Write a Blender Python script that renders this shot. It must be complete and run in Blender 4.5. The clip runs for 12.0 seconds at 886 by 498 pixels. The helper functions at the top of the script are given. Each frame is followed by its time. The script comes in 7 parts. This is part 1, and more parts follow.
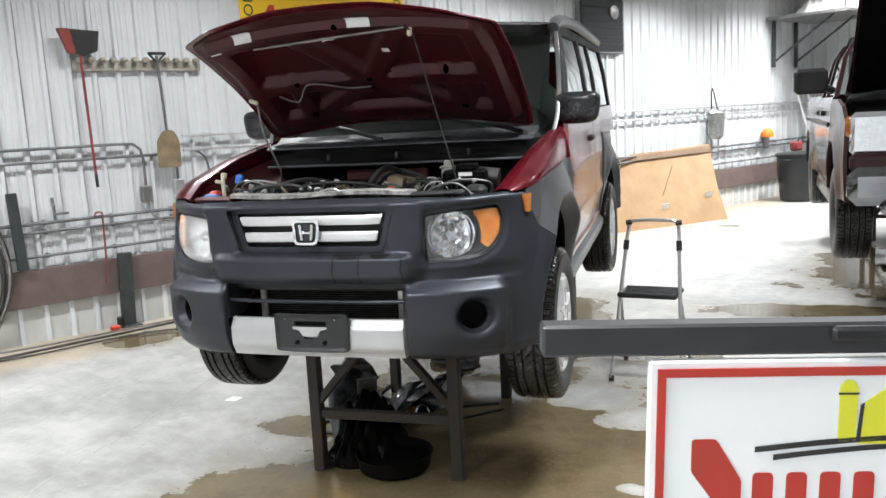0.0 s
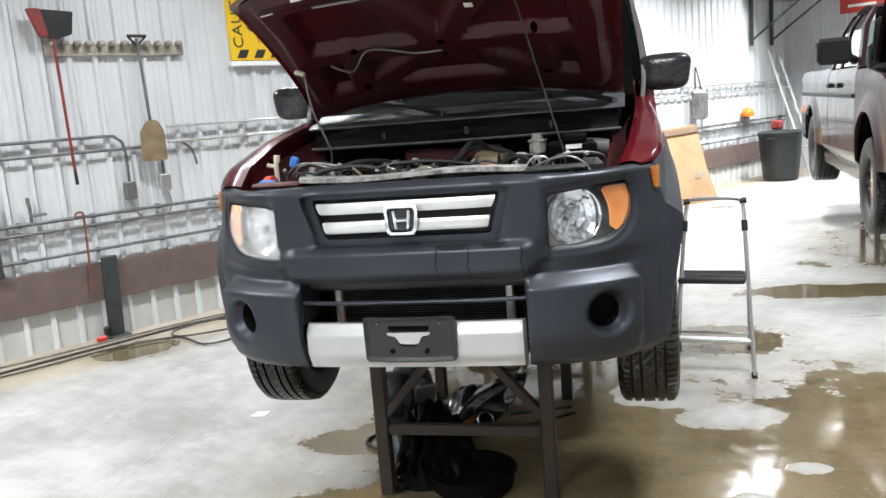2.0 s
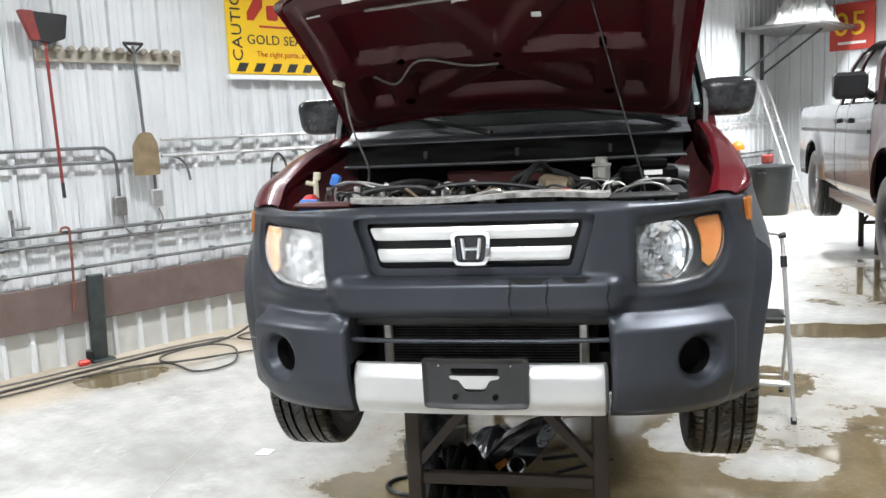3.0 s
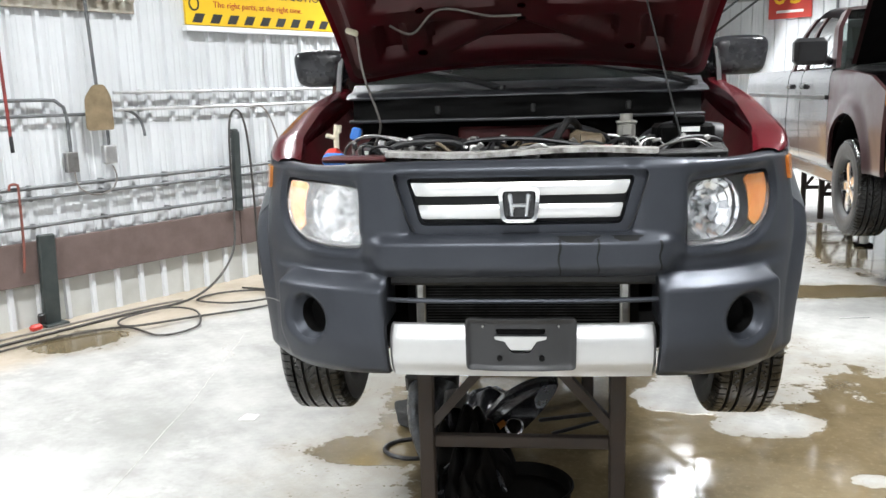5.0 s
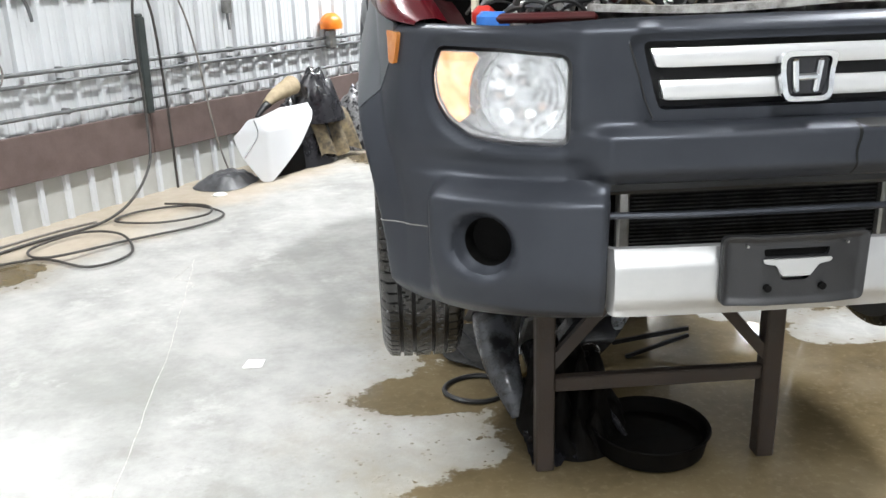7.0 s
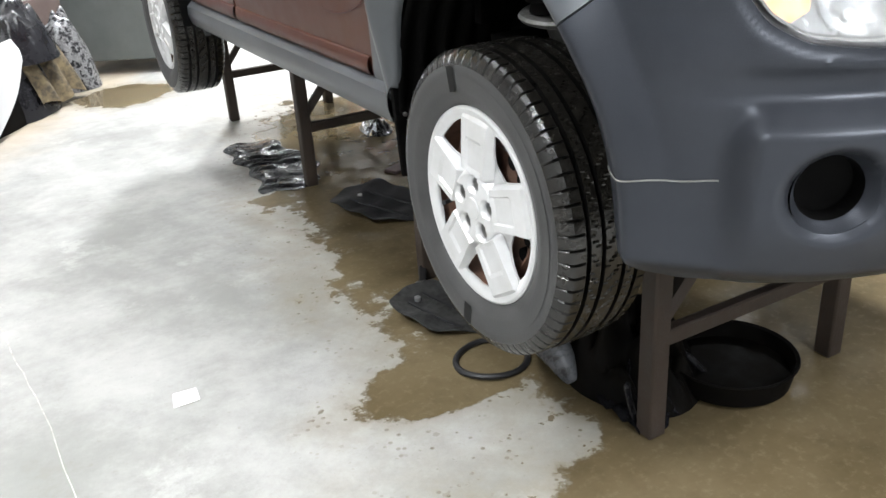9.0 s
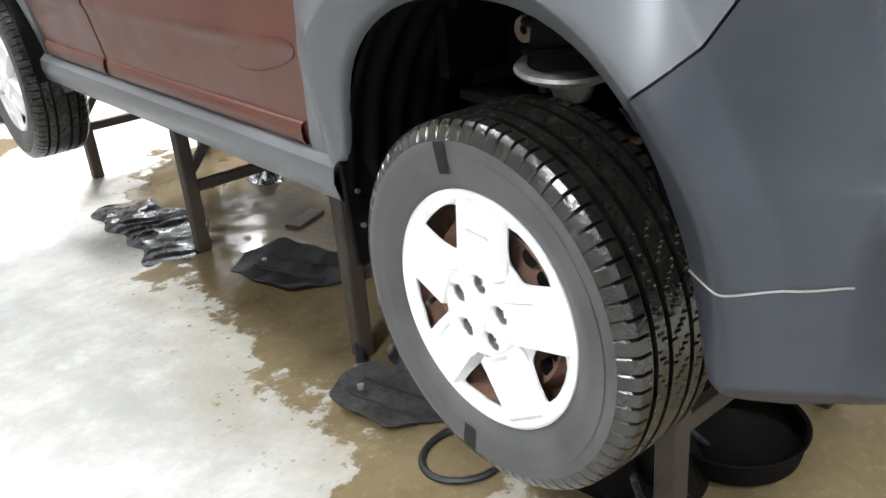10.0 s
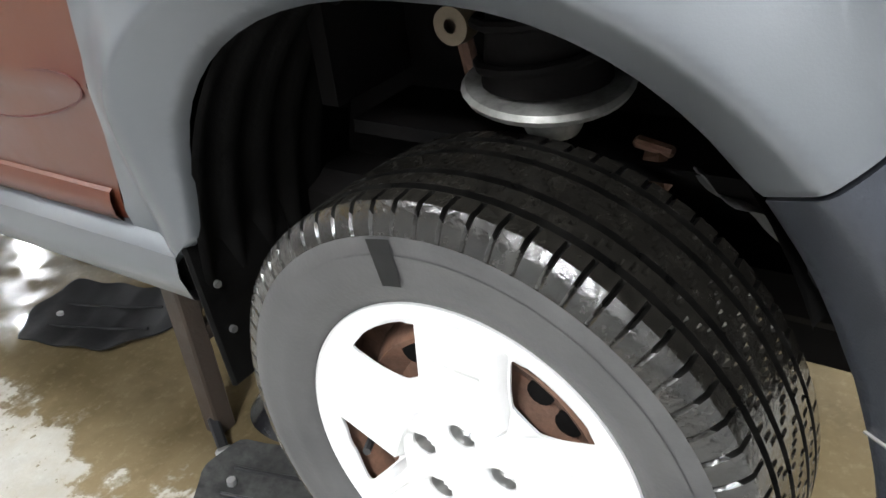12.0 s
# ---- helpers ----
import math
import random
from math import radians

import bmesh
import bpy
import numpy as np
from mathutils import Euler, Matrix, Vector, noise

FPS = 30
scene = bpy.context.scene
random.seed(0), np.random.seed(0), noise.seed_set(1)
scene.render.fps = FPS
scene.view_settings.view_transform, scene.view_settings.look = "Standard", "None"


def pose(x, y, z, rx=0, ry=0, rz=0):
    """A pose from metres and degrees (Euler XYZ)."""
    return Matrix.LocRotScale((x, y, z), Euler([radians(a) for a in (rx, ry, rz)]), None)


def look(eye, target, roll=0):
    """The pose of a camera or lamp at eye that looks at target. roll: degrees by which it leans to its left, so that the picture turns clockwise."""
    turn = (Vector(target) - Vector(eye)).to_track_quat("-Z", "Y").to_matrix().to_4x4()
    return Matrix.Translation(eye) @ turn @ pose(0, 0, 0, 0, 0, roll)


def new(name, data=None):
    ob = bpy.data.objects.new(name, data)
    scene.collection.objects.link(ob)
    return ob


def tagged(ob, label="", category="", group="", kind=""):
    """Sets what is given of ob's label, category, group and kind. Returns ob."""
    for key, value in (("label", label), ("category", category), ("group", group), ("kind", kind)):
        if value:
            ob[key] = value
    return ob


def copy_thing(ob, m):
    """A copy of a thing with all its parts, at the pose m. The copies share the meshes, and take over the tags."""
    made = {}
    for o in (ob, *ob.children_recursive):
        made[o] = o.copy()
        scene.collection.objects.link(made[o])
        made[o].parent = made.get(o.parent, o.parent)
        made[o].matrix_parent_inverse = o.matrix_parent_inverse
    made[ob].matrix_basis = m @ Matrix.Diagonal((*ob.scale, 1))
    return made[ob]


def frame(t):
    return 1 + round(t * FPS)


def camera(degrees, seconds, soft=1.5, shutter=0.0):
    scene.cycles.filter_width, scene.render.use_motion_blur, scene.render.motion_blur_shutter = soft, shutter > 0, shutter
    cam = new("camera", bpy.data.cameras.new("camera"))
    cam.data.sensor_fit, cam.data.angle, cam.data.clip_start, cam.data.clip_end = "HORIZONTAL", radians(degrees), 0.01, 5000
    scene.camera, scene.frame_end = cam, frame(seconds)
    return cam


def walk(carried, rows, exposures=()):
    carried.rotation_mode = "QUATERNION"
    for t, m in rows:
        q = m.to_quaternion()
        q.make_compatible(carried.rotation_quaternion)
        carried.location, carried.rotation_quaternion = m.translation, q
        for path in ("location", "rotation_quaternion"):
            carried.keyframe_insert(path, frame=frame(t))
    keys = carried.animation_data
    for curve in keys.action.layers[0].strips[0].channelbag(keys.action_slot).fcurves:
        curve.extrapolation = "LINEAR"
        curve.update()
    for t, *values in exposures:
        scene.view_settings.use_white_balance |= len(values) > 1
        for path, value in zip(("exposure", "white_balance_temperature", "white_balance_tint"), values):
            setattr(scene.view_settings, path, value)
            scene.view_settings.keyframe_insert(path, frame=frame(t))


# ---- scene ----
cam = camera(55.5, 12.0)
PATH = [
    (0, (1.542, -3.14, 1.797), (0.954, -1.252, 1.496), -3.1),
    (0.5, (1.437, -3.12, 1.759), (0.775, -1.278, 1.349), -2.5),
    (1, (1.269, -2.96, 1.747), (0.683, -1.077, 1.416), -3.8),
    (1.1, (1.229, -2.949, 1.729), (0.666, -1.049, 1.459), -3.8),
    (1.5, (1.072, -2.868, 1.734), (0.442, -0.998, 1.406), -3.9),
    (2, (0.807, -2.786, 1.734), (0.338, -0.869, 1.409), -4.6),
    (2.5, (0.572, -2.649, 1.721), (0.122, -0.725, 1.415), -3.0),
    (3, (0.419, -2.537, 1.725), (0.025, -0.595, 1.453), -2.7),
    (3.2, (0.349, -2.509, 1.727), (0.02, -0.555, 1.454), -2.3),
    (5, (0.052, -2.491, 1.703), (-0.171, -0.537, 1.339), -1.7),
    (5.5, (-0.08, -2.348, 1.677), (-0.274, -0.399, 1.274), -1.2),
    (6, (-0.287, -2.162, 1.668), (-0.373, -0.197, 1.306), -1.6),
    (6.5, (-0.603, -2.004, 1.621), (-0.509, -0.063, 1.148), -1.1),
    (7, (-0.88, -1.765, 1.584), (-0.757, 0.138, 0.982), -1.9),
    (7.2, (-0.984, -1.663, 1.585), (-0.822, 0.228, 0.955), -2.6),
    (7.5, (-1.152, -1.516, 1.574), (-0.973, 0.372, 0.937), -3.5),
    (7.7, (-1.28, -1.438, 1.56), (-1.001, 0.424, 0.885), -3.1),
    (9.3, (-1.864, -0.622, 1.546), (-0.923, 0.93, 0.705), -4.4),
    (9.5, (-1.87, -0.533, 1.556), (-0.868, 0.988, 0.731), -4.6),
    (10, (-1.788, -0.244, 1.566), (-0.669, 1.192, 0.738), -5.1),
    (10.5, (-1.733, 0.057, 1.547), (-0.417, 1.301, 0.697), -4.8),
    (11, (-1.618, 0.256, 1.571), (-0.24, 1.415, 0.7), -5.4),
    (11.5, (-1.502, 0.331, 1.555), (-0.125, 1.436, 0.614), -6.5),
    (12, (-1.496, 0.333, 1.56), (-0.12, 1.383, 0.558), -7.2),
]
walk(cam, [(t, look(eye, target, roll)) for t, eye, target, roll in PATH], [(0, 0.1), (1.5, 0.15), (2.5, 0.3), (5.0, 0.53), (6.0, 0.58), (6.5, 0.52), (7.5, 0.34), (9.5, 0.62), (10.0, 1.04), (10.5, 1.2), (11.0, 1.27), (11.5, 1.19), (12.0, 1.22)])

# ---- light -------------------------------------------------------------------
world = bpy.data.worlds.new("world")
scene.world = world
world.use_nodes = True
world.node_tree.nodes["Background"].inputs["Color"].default_value = (0.75, 0.85, 1.0, 1)
world.node_tree.nodes["Background"].inputs["Strength"].default_value = 0.008

WALL_TURN = -32.0                       # the siding wall runs 32 degrees off the car's axis
WALL_ORIGIN = Vector((-3.82, 3.6, 0))
CEILING = 4.5
U = Vector((math.sin(radians(32)), math.cos(radians(32)), 0))
N = Vector((U.y, -U.x, 0))


def room(s, n, z=0.0):
    """A place by the run along the siding wall, the distance out from it, and the height."""
    return WALL_ORIGIN + U * s + N * n + Vector((0, 0, z))


# unseen lamps; those at -7.2 and n = 10 added to brighten sign and nose
LAMPS = [(s, n, w) for n, ss in ((1.9, ((-7.2, 110), (-3.2, 168), (0.6, 84), (4.6, 190), (8.4, 250), (11.6, 270))), (6.6, ((-7.2, 270), (-3.6, 200), (0.6, 150), (5.2, 120), (9.4, 140))), (10.0, ((-5.4, 120),))) for s, w in ss]


# ---- materials ---------------------------------------------------------------
def mat(name, a, b=None, scale=6.0, rough=0.5, rough_b=None, metal=0.0, bump=0.0, bump_scale=60.0, coat=0.0, contrast=0.3, per_object=0.0, spec=0.5):
    m = bpy.data.materials.new(name)
    m.use_nodes = True
    nt = m.node_tree
    p = nt.nodes["Principled BSDF"]
    p.inputs["Metallic"].default_value = metal
    p.inputs["Roughness"].default_value = rough
    p.inputs["Coat Weight"].default_value = coat
    p.inputs["Coat Roughness"].default_value = 0.03
    p.inputs["Specular IOR Level"].default_value = spec
    b = b or tuple(min(1, c * 1.25 + 0.004) for c in a)
    co = nt.nodes.new("ShaderNodeTexCoord")
    n1 = nt.nodes.new("ShaderNodeTexNoise")
    n1.inputs["Scale"].default_value, n1.inputs["Detail"].default_value, n1.inputs["Roughness"].default_value = scale, 8, 0.62
    nt.links.new(co.outputs["Object"], n1.inputs["Vector"])
    ramp = nt.nodes.new("ShaderNodeMapRange")
    ramp.inputs["From Min"].default_value, ramp.inputs["From Max"].default_value = 0.5 - contrast / 2, 0.5 + contrast / 2
    nt.links.new(n1.outputs["Fac"], ramp.inputs["Value"])
    mix = nt.nodes.new("ShaderNodeMix")
    mix.data_type = "RGBA"
    mix.inputs["A"].default_value, mix.inputs["B"].default_value = (*a, 1), (*b, 1)
    nt.links.new(ramp.outputs["Result"], mix.inputs["Factor"])
    col = mix.outputs["Result"]
    if per_object:
        oi = nt.nodes.new("ShaderNodeObjectInfo")
        hsv = nt.nodes.new("ShaderNodeHueSaturation")
        mr = nt.nodes.new("ShaderNodeMapRange")
        mr.inputs["To Min"].default_value, mr.inputs["To Max"].default_value = 1 - per_object, 1 + per_object
        nt.links.new(oi.outputs["Random"], mr.inputs["Value"])
        nt.links.new(mr.outputs["Result"], hsv.inputs["Value"])
        nt.links.new(col, hsv.inputs["Color"])
        col = hsv.outputs["Color"]
    nt.links.new(col, p.inputs["Base Color"])
    if rough_b is not None:
        mr = nt.nodes.new("ShaderNodeMapRange")
        mr.inputs["To Min"].default_value, mr.inputs["To Max"].default_value = rough, rough_b
        nt.links.new(ramp.outputs["Result"], mr.inputs["Value"])
        nt.links.new(mr.outputs["Result"], p.inputs["Roughness"])
    if bump:
        n2 = nt.nodes.new("ShaderNodeTexNoise")
        n2.inputs["Scale"].default_value, n2.inputs["Detail"].default_value = bump_scale, 4
        nt.links.new(co.outputs["Object"], n2.inputs["Vector"])
        bp = nt.nodes.new("ShaderNodeBump")
        bp.inputs["Strength"].default_value, bp.inputs["Distance"].default_value = bump, 0.004
        nt.links.new(n2.outputs["Fac"], bp.inputs["Height"])
        nt.links.new(bp.outputs["Normal"], p.inputs["Normal"])
    return m


def glow(name, colour, strength):
    m = bpy.data.materials.new(name)
    m.use_nodes = True
    p = m.node_tree.nodes["Principled BSDF"]
    p.inputs["Base Color"].default_value = (*colour, 1)
    p.inputs["Emission Color"].default_value = (*colour, 1)
    p.inputs["Emission Strength"].default_value = strength
    return m


def glass(name, colour, rough=0.02, ior=1.45):
    m = bpy.data.materials.new(name)
    m.use_nodes = True
    p = m.node_tree.nodes["Principled BSDF"]
    p.inputs["Base Color"].default_value = (*colour, 1)
    p.inputs["Roughness"].default_value = rough
    p.inputs["IOR"].default_value = ior
    p.inputs["Transmission Weight"].default_value = 1.0
    return m


CLAD = mat("grey_cladding_plastic", (0.031, 0.034, 0.0415), (0.040, 0.0435, 0.052), 4.0, 0.33, 0.44, metal=0.5, bump=0.1, bump_scale=400, spec=0.25)
# the same plastic as CLAD, lightened for the light the sides catch
CLAD_LIT = mat("lit_cladding_plastic", (0.082, 0.088, 0.096), (0.1, 0.106, 0.115), 2.5, 0.32, 0.42, metal=0.45, coat=0.06, bump=0.03, bump_scale=420)
RED = mat("dark_red_paint", (0.075, 0.004, 0.008), (0.10, 0.007, 0.012), 2.0, 0.18, 0.26, metal=0.2, coat=0.3, spec=0.3)
RED_DUSTY = mat("dusty_red_paint", (0.041, 0.0042, 0.0017), (0.072, 0.022, 0.008), 5.0, 0.36, 0.55, metal=0.05, coat=0.08, contrast=0.45, bump=0.06, bump_scale=30)
RED_INNER = mat("red_inner_panel", (0.066, 0.005, 0.008), (0.05, 0.017, 0.015), 4.0, 0.34, 0.52, metal=0.2, coat=0.0, bump=0.06, bump_scale=40, spec=0.4)
SILVER = mat("silver_painted_plastic", (0.38, 0.38, 0.38), (0.44, 0.44, 0.435), 4.0, 0.3, 0.42, metal=0.6)
BARS = mat("brushed_bar_paint", (0.6, 0.6, 0.605), (0.52, 0.52, 0.52), 3.0, 0.28, 0.38, metal=0.5)
SUPPORT = mat("dusty_radiator_support", (0.46, 0.45, 0.43), (0.12, 0.11, 0.10), 22.0, 0.5, 0.8, metal=0.3, bump=0.3, contrast=0.3)
COVER = mat("silver_wheel_cover", (0.64, 0.64, 0.645), (0.56, 0.56, 0.555), 8.0, 0.28, 0.42, metal=0.35)
CHROME = mat("chrome", (0.75, 0.76, 0.78), (0.6, 0.61, 0.63), 9.0, 0.08, 0.2, metal=1.0)
STEEL = mat("dull_steel", (0.36, 0.36, 0.35), (0.25, 0.24, 0.23), 12.0, 0.35, 0.55, metal=0.9, bump=0.1)
ALU = mat("aluminium", (0.62, 0.62, 0.62), (0.5, 0.5, 0.5), 14.0, 0.3, 0.45, metal=0.8)
RUST = mat("rusty_steel", (0.16, 0.08, 0.05), (0.09, 0.05, 0.035), 25.0, 0.65, 0.85, bump=0.4, bump_scale=160)
STAND = mat("brown_stand_paint", (0.022, 0.0145, 0.0105), (0.041, 0.028, 0.020), 14.0, 0.55, 0.8, bump=0.3, bump_scale=120)
TREAD = mat("wet_tyre_rubber", (0.0042, 0.004, 0.0037), (0.015, 0.0136, 0.0112), 40.0, 0.10, 0.36, bump=0.34, bump_scale=120, spec=0.5, contrast=0.6)
SIDEWALL = mat("dusty_sidewall_rubber", (0.017, 0.017, 0.0185), (0.06, 0.059, 0.0585), 7.0, 0.4, 0.66, bump=0.14, bump_scale=160, contrast=0.5)
# near-black groove rubber: the shade inside the cuts is put into the colour
GROOVE = mat("shade_dark_groove_rubber", (0.0015, 0.0015, 0.0015), (0.004, 0.0037, 0.0032), 40.0, 0.25, 0.5, spec=0.2)
WETMARK = mat("wet_rubber_mark", (0.004, 0.004, 0.004), (0.007, 0.007, 0.007), 30, 0.55, spec=0.2)
BLACK = mat("black_plastic", (0.007, 0.007, 0.008), (0.014, 0.014, 0.0155), 18.0, 0.4, 0.6, bump=0.1, bump_scale=250)
PANBLACK = mat("oily_black_pan", (0.0025, 0.0025, 0.0025), (0.006, 0.005, 0.004), 14.0, 0.5, 0.8, spec=0.05)
DUCT = mat("mottled_duct_plastic", (0.10, 0.105, 0.115), (0.008, 0.008, 0.010), 15.0, 0.16, 0.4, contrast=0.10)
BLACK_GLOSS = mat("glossy_black_plastic", (0.01, 0.01, 0.012), (0.016, 0.016, 0.018), 8.0, 0.14, 0.3)
# near-black base: shade below the car and in its bays is put into the colour
DARK = mat("shade_black_underbody", (0.0025, 0.0024, 0.0024), (0.006, 0.0052, 0.005), 12.0, 0.75, 0.9, bump=0.3, spec=0.06)
# black plastic lowered further: shade in arches and recesses is put into this colour
LINER = mat("shade_black_plastic", (0.001, 0.001, 0.001), (0.0045, 0.0043, 0.0042), 7.0, 0.5, 0.7, bump=0.2, bump_scale=90, spec=0.06)
ENGINE = mat("engine_casting", (0.035, 0.035, 0.035), (0.01, 0.01, 0.01), 20.0, 0.5, 0.75, metal=0.4, bump=0.3)
TAN = mat("tan_plastic", (0.17, 0.13, 0.085), (0.1, 0.075, 0.045), 15.0, 0.55)
CREAM = mat("cream_plastic", (0.7, 0.66, 0.52), (0.6, 0.55, 0.4), 12.0, 0.35)
BLUE = mat("blue_plastic", (0.04, 0.16, 0.5), None, 8.0, 0.4)
REDPLASTIC = mat("red_plastic", (0.45, 0.03, 0.02), None, 9.0, 0.4)
ORANGE = mat("orange_plastic", (0.75, 0.22, 0.02), (0.65, 0.15, 0.01), 12.0, 0.35)
LAMPBACK = mat("lamp_housing", (0.46, 0.475, 0.49), (0.33, 0.345, 0.36), 25.0, 0.22, 0.38, metal=0.75)
# amber of the brighter lamp, its glare mixed into the colour
PALEAMBER = mat("pale_amber_lens", (0.68, 0.2, 0.025), (0.8, 0.5, 0.26), 26.0, 0.25, coat=0.3)
AMBER = mat("amber_lens", (0.32, 0.09, 0.012), (0.46, 0.2, 0.055), 16.0, 0.2, coat=0.4)
WHITE = mat("white_label", (0.78, 0.78, 0.76), (0.7, 0.7, 0.68), 30.0, 0.6)
PAPER = mat("white_paper", (0.82, 0.82, 0.8), (0.72, 0.72, 0.7), 20.0, 0.75)
CONCRETE_SEAM = mat("pale_seam", (0.6, 0.59, 0.56), (0.34, 0.32, 0.29), 30.0, 0.8)
# lens of one lamp only: reflected white glare is put into the material
GLARE_LENS = glass("glare_white_lens", (0.97, 0.975, 0.98), 0.2)
GLARE_LENS.node_tree.nodes["Principled BSDF"].inputs["Transmission Weight"].default_value = 0.92
COWL = mat("dusty_cowl_plastic", (0.05, 0.052, 0.058), (0.026, 0.027, 0.031), 9.0, 0.4, 0.55, bump=0.1)
LAMPDARK = mat("grey_lamp_bezel", (0.085, 0.087, 0.09), (0.055, 0.057, 0.06), 12.0, 0.3, 0.4, metal=0.4)
DUSTGREY = mat("dusty_grey_liner", (0.048, 0.048, 0.046), (0.01, 0.01, 0.01), 16.0, 0.6, 0.8, bump=0.4, bump_scale=60, contrast=0.3)
CUPMETAL = mat("worn_pale_metal", (0.25, 0.247, 0.235), (0.10, 0.098, 0.09), 22.0, 0.45, 0.65, metal=0.3, bump=0.2)
LENS = glass("clear_lens", (0.97, 0.98, 0.99), 0.03)
TINT = glass("tinted_glass", (0.35, 0.42, 0.4), 0.01)
REFLECTOR = mat("lamp_reflector", (0.92, 0.93, 0.94), (0.78, 0.79, 0.81), 40.0, 0.09, 0.2, metal=0.9)
SIDING = mat("white_steel_siding", (0.66, 0.675, 0.69), (0.54, 0.555, 0.57), 1.3, 0.3, 0.45, bump=0.08, bump_scale=20, per_object=0.04, contrast=0.5)
SIDING_LOW = mat("grey_stained_siding", (0.56, 0.57, 0.55), (0.42, 0.42, 0.39), 2.2, 0.4, 0.6, bump=0.1, bump_scale=30, contrast=0.45)
CEIL = mat("ceiling_steel", (0.4, 0.405, 0.41), (0.34, 0.345, 0.35), 1.5, 0.5)
BOARD = mat("brown_stained_board", (0.15, 0.105, 0.095), (0.1, 0.07, 0.062), 5.0, 0.7, 0.85, bump=0.3, bump_scale=70, contrast=0.5)
PIPE = mat("galvanised_pipe", (0.21, 0.215, 0.22), (0.13, 0.135, 0.14), 18.0, 0.35, 0.5, metal=0.6)
STRAW = mat("tan_shovel_blade", (0.24, 0.18, 0.105), (0.15, 0.11, 0.06), 9.0, 0.6)
CARD = mat("corrugated_cardboard", (0.34, 0.215, 0.115), (0.27, 0.165, 0.085), 3.0, 0.85, bump=0.12, bump_scale=120)
CARD_SHADE = mat("shaded_cardboard", (0.13, 0.082, 0.05), None, 20.0, 0.9)
HOSE = mat("dark_rubber_hose", (0.03, 0.028, 0.026), (0.06, 0.055, 0.05), 12.0, 0.55)
GREYHOSE = mat("grey_cable", (0.14, 0.13, 0.12), (0.22, 0.2, 0.18), 12.0, 0.6)
YELLOW = mat("yellow_sign_paint", (0.85, 0.55, 0.02), (0.8, 0.5, 0.02), 3.0, 0.4)
SIGNRED = mat("sign_red", (0.5, 0.035, 0.022), (0.42, 0.04, 0.025), 10.0, 0.45)
INK = mat("sign_black", (0.02, 0.02, 0.02), None, 10.0, 0.5)
SIGNWHITE = mat("sign_white", (0.86, 0.88, 0.89), (0.82, 0.84, 0.86), 3.0, 0.35)
LIME = mat("sign_yellow_green", (0.72, 0.72, 0.04), (0.66, 0.66, 0.03), 8.0, 0.4)
BARGREY = mat("dark_grey_bar", (0.019, 0.020, 0.022), (0.027, 0.028, 0.03), 12.0, 0.45)
GOLD = mat("gold_fabric", (0.22, 0.17, 0.095), (0.045, 0.036, 0.025), 16.0, 0.45, 0.7, bump=0.5, bump_scale=60)
BAG = mat("black_plastic_bag", (0.012, 0.012, 0.014), (0.02, 0.02, 0.024), 9.0, 0.2, 0.35, bump=0.6, bump_scale=30)
WHITEPAINT = mat("white_car_paint", (0.75, 0.76, 0.78), (0.7, 0.71, 0.73), 2.0, 0.2, coat=0.8)
TRUCKRED = mat("truck_dark_red", (0.03, 0.0085, 0.010), (0.045, 0.015, 0.016), 2.5, 0.3, 0.42, metal=0.2, coat=0.2, spec=0.35)
TRUCKSIDE = mat("truck_side_paint", (0.011, 0.009, 0.0105), (0.02, 0.016, 0.018), 1.6, 0.14, 0.26, metal=0.15, coat=0.3, contrast=0.5)
BINGREEN = mat("dark_bin_plastic", (0.009, 0.012, 0.012), (0.018, 0.021, 0.021), 6.0, 0.35, 0.5)
RACKWOOD = mat("pale_weathered_wood", (0.42, 0.4, 0.35), (0.24, 0.2, 0.15), 9.0, 0.8, bump=0.3, bump_scale=80)
BROOMRED = mat("dull_broom_red", (0.26, 0.03, 0.026), (0.17, 0.03, 0.026), 12.0, 0.5)
BOXGREY = mat("grey_metal_cabinet", (0.13, 0.145, 0.14), (0.17, 0.185, 0.18), 3.0, 0.45, 0.6)


